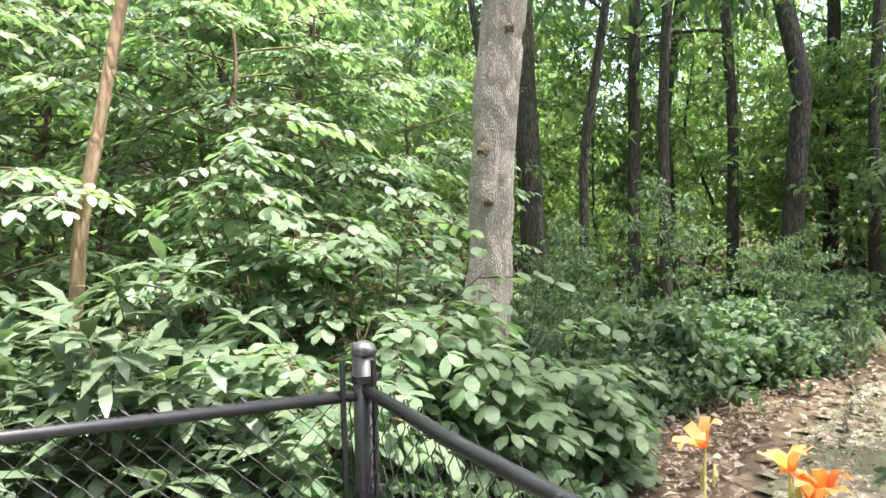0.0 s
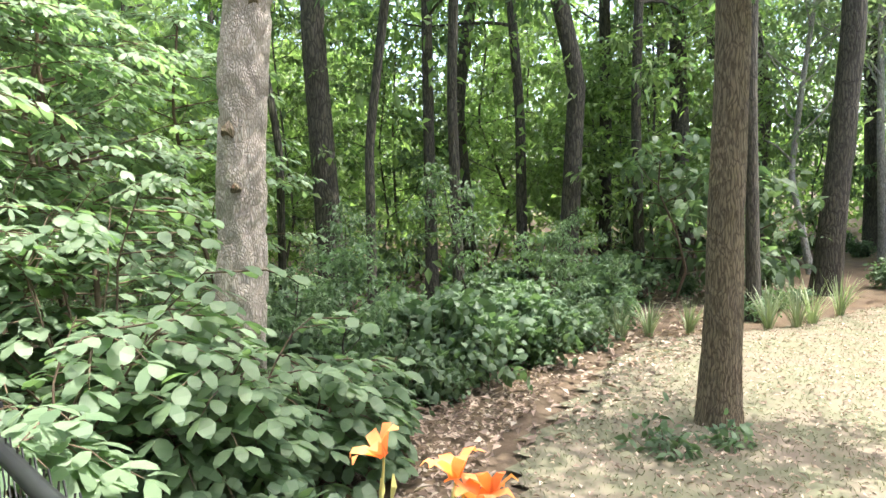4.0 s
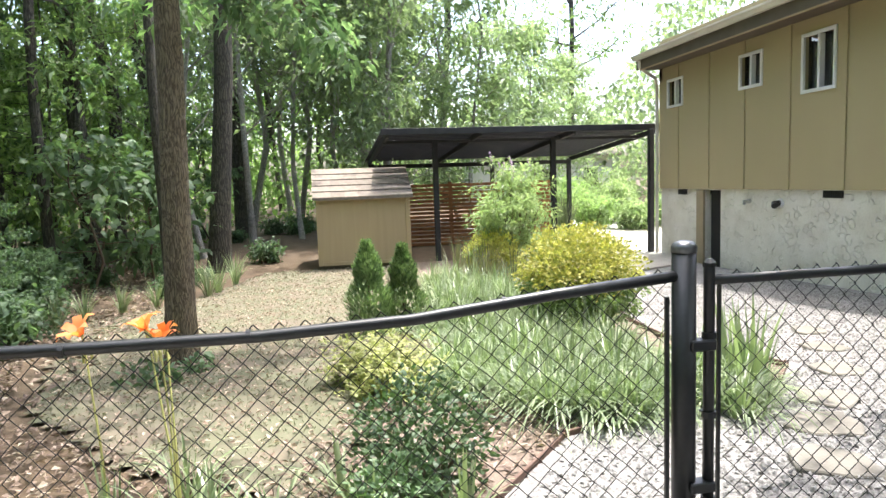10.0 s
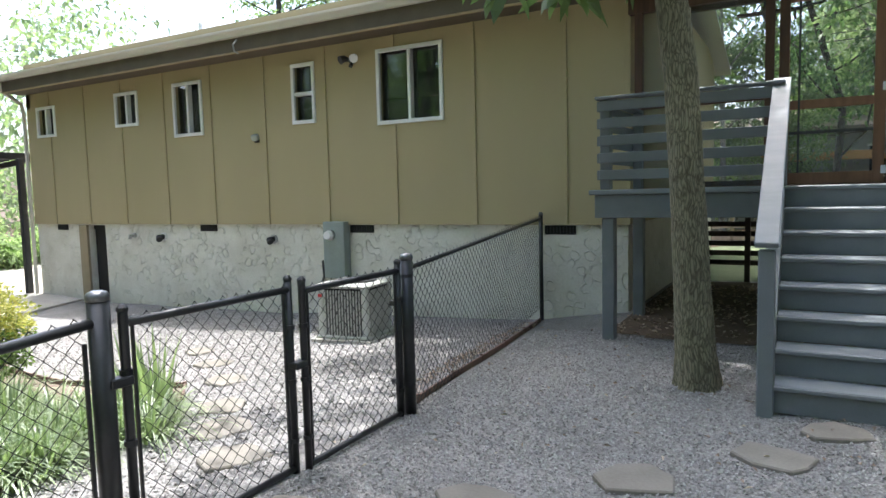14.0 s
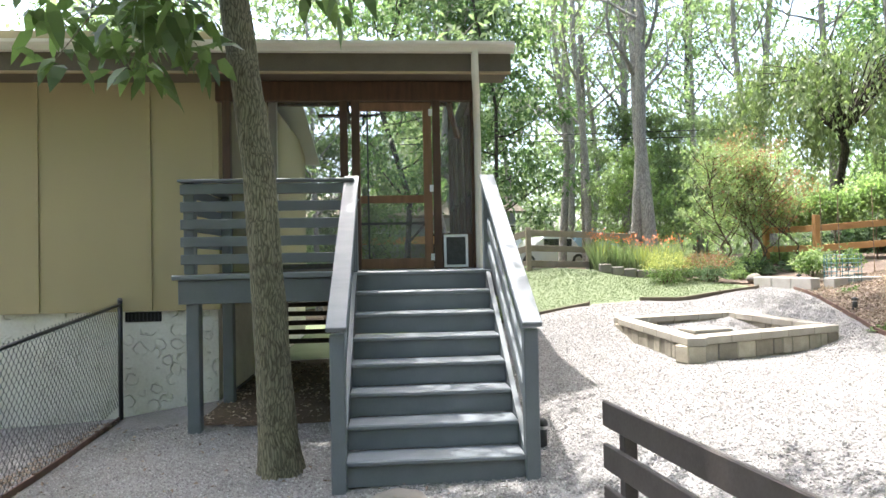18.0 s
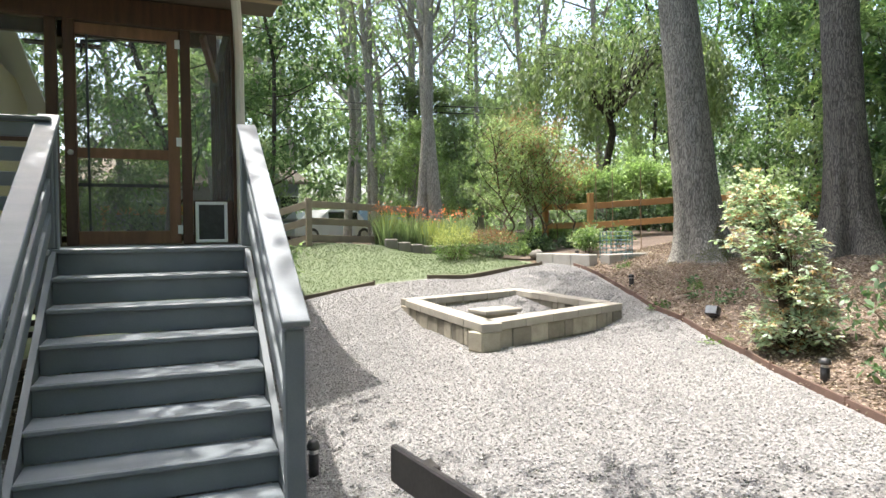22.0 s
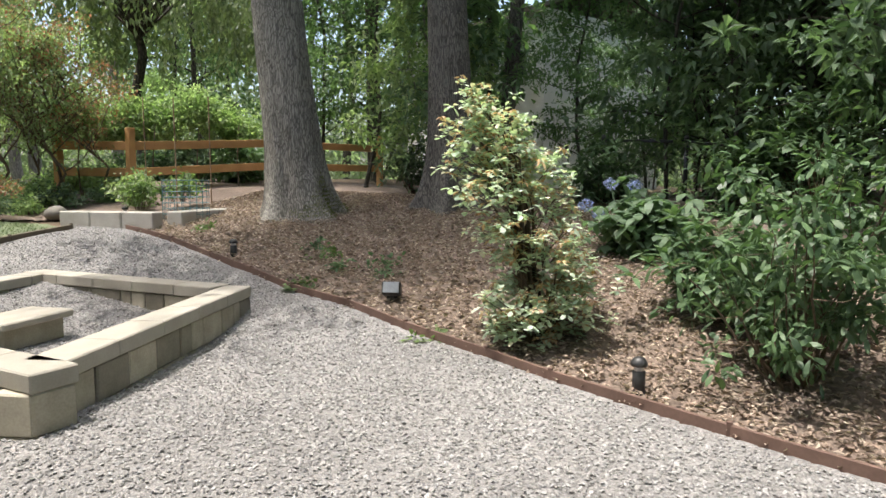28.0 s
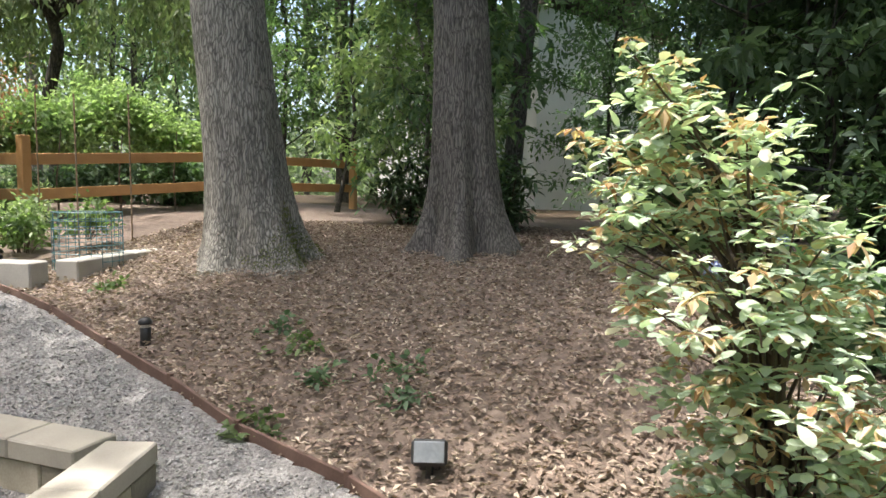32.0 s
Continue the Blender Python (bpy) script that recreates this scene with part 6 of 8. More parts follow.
def spray_shrub(name, label, at, spread, h, stems, shoots, L, W, leaf_m, seed, group=""):
    """Arching stems with level two-ranked leafy shoots."""
    rg = np.random.default_rng(seed)
    pieces, P, D = [], [], []
    for i in range(stems):
        a = i * 2.4 + rg.uniform(-0.4, 0.4)
        out, top = spread * rg.uniform(0.3, 1.0), h * rg.uniform(0.45, 1.0)
        u = np.array([math.cos(a), math.sin(a), 0])
        t = np.linspace(0, 1, 7)[:, None]
        p = u * (0.06 + out * t ** 1.6) + np.array([0, 0, 1.0]) * top * (1.25 * t - 0.25 * t ** 3) + rg.normal(0, 0.015, (7, 3))
        p[0, 2] = -0.03
        pieces.append(tube_arrays(p, np.linspace(0.011, 0.003, 7), 5))
        for k in range(shoots):
            f = rg.uniform(1.2, 6)
            c = np.array([np.interp(f, np.arange(7), p[:, j]) for j in range(3)])
            b = a + rg.uniform(-1.5, 1.5)
            P.append(c)
            D.append([math.cos(b), math.sin(b), rg.uniform(0.0, 0.45)])
    tw, (v, f) = sprays(rg, np.array(P), np.array(D), rg.uniform(0.2, 0.45, len(P)), 4, L, W)
    o = thing(name, label, "shrub", group, at)
    part("woody_base", np_mesh("stems", *join_arrays(pieces + tw), B_TWIG, True), None, o)
    part("foliage", np_mesh("foliage", v, f, leaf_m), None, o)
    return o


def spray_tree(name, seed, h, cr, limbs, per, L, W, leaf_m):
    """A thin trunk with level limbs, each feathered with leafy shoots."""
    rg = np.random.default_rng(seed)
    (tv, tf), ap = trunk_mesh(h, 0.04, 0.015, (0.02, 0.02), 0.15, 6, seed, (0.1, 10, 0))
    pieces, P, D = [(tv, tf)], [], []
    for i in range(limbs):
        f = 0.16 + 0.84 * (i + rg.random()) / limbs
        base = np.array([np.interp(f * h, ap[:, 2], ap[:, k]) for k in range(3)])
        a = i * 2.4 + rg.uniform(-0.5, 0.5)
        pts, rd = limb(rg, base, (math.cos(a), math.sin(a), 0.25), cr * (1.1 - 0.7 * f) * rg.uniform(0.7, 1.2), 0.012, 6, 0.3, -0.1)
        pieces.append(tube_arrays(pts, rd, 4))
        for k in range(per):
            u = rg.uniform(1.3, 6)
            P.append([np.interp(u, np.arange(7), pts[:, j]) for j in range(3)])
            b = a + (1 if k % 2 else -1) * rg.uniform(0.3, 1.2)
            D.append([math.cos(b), math.sin(b), rg.uniform(-0.1, 0.15)])
    tw, (v, f) = sprays(rg, np.array(P), np.array(D), rg.uniform(0.25, 0.55, len(P)), 5, L, W, 0.25)
    return np_mesh(name + "_wood", *join_arrays(pieces + tw), B_TWIG, True), np_mesh(name + "_leaf", v, f, leaf_m)


def whorls(rg, tips, per, length, width, tilt=0.25, detail=4):
    """Leaves in rosettes round each shoot tip."""
    k = len(tips)
    a = np.tile(np.arange(per) * 6.283 / per, k) + np.repeat(rg.uniform(0, 6, k), per) + rg.normal(0, 0.2, k * per)
    e = rg.normal(tilt, 0.38, k * per)
    d = np.column_stack([np.cos(a) * np.cos(e), np.sin(a) * np.cos(e), np.sin(e)])
    p = np.repeat(tips, per, 0) + d * 0.01
    n = unit(np.column_stack([-np.cos(a) * np.sin(e), -np.sin(a) * np.sin(e), np.cos(e)]) + rg.normal(0, 0.15, (k * per, 3)))
    return leaves(p, d, n, length * rg.uniform(0.7, 1.15, k * per), width * rg.uniform(0.8, 1.15, k * per), detail, 0.2, 0.1)


def rosette_shrub(name, label, at, spread, h, stems, per, length, width, leaf_m, seed, extra=2, tilt=0.25, turn=0.0, jitter=0.12, group=""):
    rg = np.random.default_rng(seed)
    pieces, tips = stems_and_tips(rg, stems, spread, h, 0.012)
    more = [tips] + [tips + rg.normal(0, jitter, tips.shape) for _ in range(extra)]
    tips = np.concatenate(more)
    tips[:, 2] = np.maximum(tips[:, 2], 0.06)
    v, f = join_arrays(pieces)
    o = thing(name, label, "shrub", group, at, turn)
    part("woody_base", np_mesh("stems", v, f, B_TWIG, True), None, o)
    lv, lf = whorls(rg, tips, per, length, width, tilt)
    part("foliage", np_mesh("foliage", lv, lf, leaf_m), None, o)
    return o, tips


def strap_clump(rg, n, length, width, spread, arch=0.6, segs=4, root=0.06):
    """Long narrow leaves out of one root that bow outwards."""
    a = rg.uniform(0, 6.283, n)
    out = np.column_stack([np.cos(a), np.sin(a), np.zeros(n)])
    L = length * rg.uniform(0.6, 1.1, n)
    lean = rg.uniform(0.1, 1.0, n) * spread
    t = np.linspace(0, 1, segs + 1)
    side = np.column_stack([-np.sin(a), np.cos(a), np.zeros(n)])
    base = out * rg.uniform(0, root, n)[:, None]
    rows = []
    for s in t:
        p = base + out * (L * lean * s ** 1.3)[:, None]
        p[:, 2] += L * (s - arch * lean * s ** 2.6)
        w = width * (1 - s) ** 0.6 * (0.6 + 0.4 * min(1, s * 5)) * 0.5 + 0.0004
        rows += [p - side * w, p + side * w]
    v = np.stack(rows, 1)
    k = 2 * (segs + 1)
    o = np.arange(n)[:, None] * k
    f = np.concatenate([np.stack([o[:, 0] + 2 * i, o[:, 0] + 2 * i + 1, o[:, 0] + 2 * i + 3, o[:, 0] + 2 * i + 2], 1) for i in range(segs)])
    return v.reshape(-1, 3), f


def strap_plant(name, label, at, n, length, width, spread, leaf_m, seed, arch=0.6, root=0.06, group="", category="plant"):
    o = thing(name, label, category, group, at)
    v, f = strap_clump(np.random.default_rng(seed), n, length, width, spread, arch, 4, root)
    part("leaf_clump", np_mesh("leaf_clump", v, f, leaf_m), None, o)
    return o


rs = random.Random(5)

# --- by the fence corner: rhododendron, broad pale-leaved bush, layered saplings
for i, (x, y, s, h) in enumerate([(-0.12, 2.95, 0.5, 1.5), (-0.75, 3.0, 0.5, 1.3), (0.05, 4.3, 0.75, 1.35), (-0.75, 3.9, 0.7, 1.25), (-1.7, 3.9, 0.8, 1.3), (-0.2, 5.3, 0.9, 1.7)]):
    rosette_shrub("rhododendron", "rhododendron with whorls of long pale green leaves", on_ground(x, y), s, h, 15, 8, 0.19, 0.062, L_RHODO, 60 + i, 2, 0.15, group="rhododendrons")
for i, (x, y, s, h) in enumerate([(1.35, 3.75, 0.75, 1.75), (0.85, 3.1, 0.6, 1.15), (1.75, 3.15, 0.5, 1.0), (2.35, 3.15, 0.4, 0.85), (1.0, 4.6, 0.9, 2.1)]):
    spray_shrub("broadleaf_shrub", "bush with large oval pale green leaves at the fence", on_ground(x, y), s * 1.15, h, 16, 9, 0.135, 0.078, L_POKE, 70 + i, "broadleaf shrubs")
for i, (x, y, s, h) in enumerate([(-0.6, 2.5, 0.5, 0.5), (0.2, 2.6, 0.45, 0.55), (0.9, 2.35, 0.4, 0.5), (-1.5, 2.6, 0.5, 0.5), (1.6, 2.4, 0.35, 0.4), (-0.1, 3.3, 0.5, 0.7), (2.9, 3.2, 0.4, 0.5)]):
    shrub("groundcover_plant", "low leafy plant under the fence", on_ground(x, y), s, h, 14, 650, 0.10, 0.065, L_SHADE, 80 + i, 0.16, 4, r=0.006, group="low plants")
LAYER = [spray_tree("layered%d" % i, 160 + i, h, cr, 26, 11, 0.135, 0.062, L_PALE) for i, (h, cr) in enumerate([(4.6, 2.0), (5.6, 2.3)])]
for i, (x, y, k, s) in enumerate([(0.6, 5.3, 0, 0.85), (-0.9, 5.6, 1, 0.8), (2.2, 5.6, 0, 0.8), (0.2, 6.9, 1, 1.0), (2.5, 7.0, 1, 1.0), (-1.8, 6.2, 1, 0.9), (1.3, 7.8, 1, 1.2), (-0.4, 8.0, 0, 1.3), (4.3, 7.4, 0, 0.9), (3.2, 9.2, 1, 1.15)]):
    tree("understory_tree", LAYER[k], on_ground(x, y), i * 67, "small understory tree with flat layers of pale leaves", "tree", "understory", s)

# Two of the sets use the leaf colour brightened as if backlit.
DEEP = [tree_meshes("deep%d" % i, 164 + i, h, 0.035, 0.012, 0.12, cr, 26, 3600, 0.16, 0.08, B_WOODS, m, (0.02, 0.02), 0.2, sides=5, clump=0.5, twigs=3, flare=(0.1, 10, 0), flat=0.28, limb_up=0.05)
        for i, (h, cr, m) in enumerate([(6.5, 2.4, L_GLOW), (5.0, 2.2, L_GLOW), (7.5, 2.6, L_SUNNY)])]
for i in range(40):
    a, r = 0.28 + 1.35 * ((i * 0.618) % 1), 13.5 + 11 * ((i * 0.414) % 1)
    x, y = r * math.cos(a), r * math.sin(a)
    if y > 5.2:
        tree("understory_tree", DEEP[i % 3], on_ground(x, y), i * 83, "thin understory tree with flat sprays of bright leaves", "tree", "understory", 0.75 + 0.5 * ((i * 0.73) % 1))

for i in range(7):
    tree("understory_sapling", SAPLINGS[i % 2], on_ground(2.8 + 7.4 * ((i * 0.618) % 1), 4.0 + 1.6 * ((i * 0.414) % 1)), i * 59, "low sapling rising out of the undergrowth", "tree", "understory", 0.28 + 0.22 * ((i * 0.73) % 1))

# --- green undergrowth along the woods' edge beside the lawn
UNDER = []
for i, (s, h, m, L) in enumerate([(0.75, 0.95, L_SHADE, 0.11), (0.6, 0.7, L_SHADE, 0.09), (0.9, 1.25, L_SHADE, 0.13), (0.55, 0.6, L_WOODS, 0.08)]):
    o, _ = shrub("undergrowth_shrub", "green undergrowth shrub at the edge of the woods", on_ground(3.0 + i, 4.2), s, h, 16, 800, L, L * 0.66, m, 200 + i, 0.22, 4, r=0.008, group="undergrowth")
    UNDER.append(o)
for k in range(150):
    t = rs.random()
    if k < 60:
        x = 2.6 + t * 7.2
        y0 = 3.6 + 0.35 * min(t * 2, 1)
        y = y0 + rs.uniform(0, 1.8)
    elif k < 100:
        x, y = rs.uniform(3, 14), rs.uniform(5.5, 13)
    elif k < 120:
        x, y = rs.uniform(9.5, 18), rs.uniform(2.6, 7)
    elif k < 135:
        x, y = rs.uniform(13.6, 24), rs.uniform(0.5, 6)
    else:
        x, y = rs.uniform(-4, 2), rs.uniform(5, 11)
    copy_thing(UNDER[rs.randrange(4)], pose(*on_ground(x, y), 0, 0, rs.uniform(0, 360)) @ Matrix.Scale(rs.uniform(0.5, 1.05), 4))
for i, (x, y) in enumerate([(8.1, 3.9), (8.6, 3.7), (9.0, 3.3), (9.5, 2.9), (10.2, 2.2), (10.6, 2.1), (9.9, 2.5), (11.5, 1.9)]):
    strap_plant("iris_clump", "clump of long arching green blades at the lawn edge", on_ground(x, y), 46, 0.65 if i < 4 else 0.85, 0.018, 0.75, L_STRAP if i % 2 else L_GRASS, 300 + i, group="iris clumps")
BROAD = [tree_meshes("broad%d" % i, 190 + i, h, 0.03, 0.012, 0.15, cr, 14, 420, 0.24, 0.13, B_TWIG, L_POKE, (0.03, 0.02), 0.15, sides=6, clump=0.4, twigs=2, flare=(0.1, 10, 0), flat=0.35, limb_up=0.1, detail=4)
         for i, (h, cr) in enumerate([(3.0, 1.3), (2.2, 1.1)])]
for i, (x, y, k, s) in enumerate([(11.4, 4.5, 0, 0.95), (12.5, 3.6, 1, 1.1), (13.2, 4.6, 0, 1.0)]):
    tree("broadleaf_sapling", BROAD[k], on_ground(x, y), i * 71, "sapling with tiers of broad pale green leaves", "sapling", "broadleaf saplings", s)
shrub("lawn_sapling", "spindly shrub at the foot of the lawn tree", on_ground(4.35, 1.75), 0.4, 0.4, 10, 160, 0.10, 0.05, L_SHADE, 401, 0.16, 4, r=0.006)
shrub("lawn_sapling", "spindly shrub at the foot of the lawn tree", on_ground(4.75, 1.35), 0.22, 0.3, 6, 70, 0.10, 0.05, L_SHADE, 402, 0.12, 4, r=0.006)


def blossom(rg, petals, size):
    """A trumpet of recurved petals, as arrays."""
    vs, fs, o = [], [], 0
    for i in range(petals):
        a = 6.283 * i / petals + rg.uniform(-0.1, 0.1)
        c, s = math.cos(a), math.sin(a)
        rows = []
        for u, w, z in ((0.05, 0.25, 0.0), (0.45, 0.42, 0.5), (0.85, 0.40, 0.72), (1.1, 0.08, 0.55)):
            w *= rg.uniform(0.85, 1.15)
            for q in (-w, w):
                rows.append((size * (u * c - q * 0.6 * s), size * (u * s + q * 0.6 * c), size * (z + rg.uniform(-0.05, 0.05))))
        vs.append(np.array(rows))
        fs.append(np.array([(0, 1, 3, 2), (2, 3, 5, 4), (4, 5, 7, 6)]) + o)
        o += 8
    return np.concatenate(vs), np.concatenate(fs)


def daylily(x, y, heads, seed, label):
    rg = np.random.default_rng(seed)
    o = thing("daylily", label, "flower", "daylilies", on_ground(x, y))
    z0 = ground_z(x, y)
    part("leaf_clump", np_mesh("leaf_clump", *strap_clump(rg, 26, 0.5, 0.018, 0.8), L_STRAP), None, o)
    for hx, hy, hz, sz in heads:
        p = np.array([(0, 0, 0), ((hx - x) * 0.3, (hy - y) * 0.3, (hz - z0) * 0.5), ((hx - x) * 0.8, (hy - y) * 0.8, (hz - z0) * 0.9), (hx - x, hy - y, hz - z0)])
        stalk = part("flower_stalk", tube(p, [0.006, 0.005, 0.004, 0.004], 5), L_BUD, o)
        v, f = blossom(rg, 6, sz)
        t = np.array(Euler((rg.uniform(-0.9, 0.3), rg.uniform(-0.6, 0.6), 0)).to_matrix())
        part("blossom", np_mesh("blossom", v @ t.T + p[-1], f, L_ORANGE, True), None, stalk)
        for b in range(2):
            q = p[2] + rg.normal(0, 0.02, 3)
            part("bud", tube([q, q + [0.01, 0.0, 0.03], q + [0.02, 0.01, 0.06]], [0.004, 0.009, 0.003], 5), L_BUD, stalk)


daylily(0.97, 1.1, [(1.12, 1.20, 0.76, 0.08)], 11, "orange daylily in bloom beside the fence")
daylily(0.86, 0.8, [(1.12, 0.95, 0.765, 0.078), (1.13, 0.90, 0.70, 0.078), (1.17, 0.88, 0.72, 0.06)], 12, "orange daylily with three open flowers beside the fence")

# --- planting bed beyond the fence
def cone_shrub(x, y, h, r, seed, label):
    rg = np.random.default_rng(seed)
    o = thing("arborvitae", label, "shrub", "arborvitae", on_ground(x, y))
    part("stem", tube([(0, 0, -0.03), (0.01, 0, h * 0.5), (0, 0, h * 0.92)], [0.03, 0.02, 0.005], 6), B_TWIG, o)
    n = 3600
    z = rg.random(n) ** 0.8
    rad = r * (0.95 - 0.85 * z ** 1.3) * (0.75 + 0.4 * rg.random(n)) * (1 + 0.18 * np.sin(z * 17 + seed))
    a = rg.uniform(0, 6.283, n)
    p = np.column_stack([np.cos(a) * rad, np.sin(a) * rad, z * h])
    d = np.column_stack([np.cos(a) * 0.5, np.sin(a) * 0.5, np.full(n, 0.9)]) + rg.normal(0, 0.25, (n, 3))
    v, f = leaves(p, d, np.column_stack([np.cos(a), np.sin(a), np.zeros(n)]) + rg.normal(0, 0.3, (n, 3)), 0.075 * rg.uniform(0.6, 1.2, n), 0.026, 2, 0)
    part("foliage", np_mesh("foliage", v, f, L_JUNI), None, o)


cone_shrub(6.05, -0.33, 1.12, 0.32, 1, "cone-shaped green arborvitae at the lawn edge")
cone_shrub(6.25, -0.78, 1.05, 0.30, 2, "smaller cone-shaped arborvitae at the lawn edge")


def dome_shrub(name, label, x, y, r, h, n, L, W, m, seed, low=0.1, under=None, detail=2, group=""):
    """A clipped rounded bush: leaves through a lumpy shell over a tangle of stems."""
    rg = np.random.default_rng(seed)
    o = thing(name, label, "shrub", group, on_ground(x, y))
    pieces, tips = stems_and_tips(rg, 16, r * 0.8, h * 0.85, 0.014)
    v, f = join_arrays(pieces)
    part("woody_base", np_mesh("stems", v, f, B_TWIG, True), None, o)
    q = unit(rg.normal(size=(n, 3)))
    lump = 1 + 0.13 * np.sin(q[:, 0] * 7 + seed) * np.cos(q[:, 1] * 6 + 2 * seed) + 0.09 * np.sin(q[:, 2] * 13 + q[:, 0] * 9)
    k = (rg.random(n) ** 0.35) * lump
    p = np.column_stack([q[:, 0] * r * k, q[:, 1] * r * k, h * 0.52 + q[:, 2] * h * 0.5 * k])
    p[:, 2] = np.maximum(p[:, 2], low * rg.random(n))
    d = q + rg.normal(0, 0.6, (n, 3)) + [0, 0, 0.25]
    nn = q + rg.normal(0, 0.5, (n, 3)) + [0, 0, 0.6]
    hi = p[:, 2] > h * (0.42 + 0.16 * rg.random(n))
    for sel, mm, nm in ((hi, m, "top_foliage"), (~hi, under or m, "lower_foliage")):
        lv, lf = leaves(p[sel], d[sel], nn[sel], L * rg.uniform(0.7, 1.25, sel.sum()), W * rg.uniform(0.7, 1.2, sel.sum()), detail, 0.15)
        part(nm, np_mesh(nm, lv, lf, mm), None, o)
    return o


dome_shrub("golden_shrub", "rounded shrub with golden-yellow new leaves over green", 5.1, -2.62, 0.68, 1.22, 16000, 0.05, 0.032, L_YELLOW, 3, under=L_SUNNY, group="golden shrubs")
dome_shrub("golden_shrub", "small rounded golden-yellow shrub", 10.0, -2.95, 0.52, 0.95, 4500, 0.07, 0.036, L_YELLOW, 4, under=L_YELLOW, group="golden shrubs")
ob, tips = shrub("butterfly_bush", "butterfly bush with pale green leaves and purple flower spikes", on_ground(10.4, -3.45), 1.0, 2.75, 26, 6500, 0.12, 0.04, L_WEEP, 9, 0.24, 2, droop=0.25, fill=1.0)
rgb = np.random.default_rng(2)
for t in tips[np.argsort(-tips[:, 2])[:9]]:
    n = 60
    s = rgb.random(n)
    p = t + np.column_stack([s * 0.08, s * 0.03, s * 0.22]) + rgb.normal(0, 0.018, (n, 3)) * (1.2 - s)[:, None]
    v, f = leaves(p, rgb.normal(0, 1, (n, 3)), rgb.normal(0, 1, (n, 3)), 0.022, 0.018)
    tagged(part("flower_spike", np_mesh("flower_spike", v, f, L_PURPLE), None, ob), kind="stuff")
rosette_shrub("azalea", "low azalea with yellow-green leaves", on_ground(3.55, -0.22), 0.65, 0.55, 34, 6, 0.055, 0.024, L_YAZALEA, 33, 6, 0.4, jitter=0.09)
rosette_shrub("azalea", "low azalea with yellow-green leaves", on_ground(3.0, -0.32), 0.5, 0.45, 20, 6, 0.055, 0.024, L_YAZALEA, 34, 5, 0.4, jitter=0.09)
shrub("dead_azalea", "half-dead low shrub with brown leaves", on_ground(2.5, -0.15), 0.35, 0.25, 14, 160, 0.045, 0.02, L_LITTER, 35, 0.08, 2, r=0.005)
dome_shrub("holly", "small dark glossy-leaved shrub by the fence", 1.15, -0.22, 0.34, 0.60, 2300, 0.04, 0.022, L_GLOSSY, 36, detail=4)
dome_shrub("holly", "small dark glossy-leaved shrub by the fence", 0.78, -0.05, 0.2, 0.36, 900, 0.04, 0.022, L_GLOSSY, 37, detail=4)
k = 0
for x, y, L in [(3.78, -1.02, 0.53), (3.06, -1.18, 0.51), (2.5, -1.26, 0.53), (3.46, -1.66, 0.56), (2.82, -1.82, 0.55), (2.26, -1.74, 0.51), (2.58, -2.34, 0.51), (3.38, -2.22, 0.53), (4.1, -1.58, 0.53), (4.1, -2.3, 0.53), (4.66, -1.18, 0.51), (4.74, -1.9, 0.51), (2.02, -2.18, 0.42), (1.9, -1.5, 0.42), (2.3, -2.46, 0.42), (3.06, -0.82, 0.42), (6.34, -1.26, 0.59), (6.74, -1.74, 0.64), (7.22, -1.5, 0.64), (7.38, -2.16, 0.64), (6.5, -2.06, 0.59), (8.34, -2.02, 0.64), (8.51, -2.63, 0.64), (6.98, -2.54, 0.64), (5.46, -1.18, 0.55), (5.38, -1.66, 0.55), (9.53, -1.78, 0.64)]:
    for j in range(3):
        strap_plant("daylily_clump", "arching pale green strap leaves of a daylily clump", on_ground(x + rs.uniform(-0.25, 0.25), y + rs.uniform(-0.25, 0.25)), 115, L * rs.uniform(0.95, 1.3), 0.018, 1.35, L_STRAP, 500 + k, 0.80, 0.17, "daylily clumps")
        k += 1
for i, (x, y) in enumerate([(9.02, -2.3), (9.53, -2.67), (10.24, -2.29), (8.68, -2.48), (10.79, -2.72), (8.02, -2.73)]):
    strap_plant("plume_grass", "dry tan plumes of ornamental grass", on_ground(x, y), 40, 0.95, 0.02, 0.45, L_DRYGRASS, 600 + i, 0.35, 0.1, "plume grasses")
for i, (x, y) in enumerate([(2.36, -2.85), (2.22, -2.7), (2.48, -2.75)]):
    strap_plant("iris_fan", "upright fan of sword-shaped iris leaves", on_ground(x, y), 14, 0.7, 0.042, 0.42, L_STRAP, 620 + i, 0.12, 0.1, "iris fans")
for i, (x, y) in enumerate([(0.85, 0.45), (1.0, 0.7), (0.75, 0.05), (1.25, 0.15), (0.8, -0.35), (0.62, 0.95), (0.7, 1.35), (1.5, 0.9)]):
    strap_plant("daylily_clump", "low strap leaves close behind the fence", on_ground(x, y), 22, 0.42, 0.02, 0.9, L_STRAP, 640 + i, 0.7, 0.05, "daylily clumps")

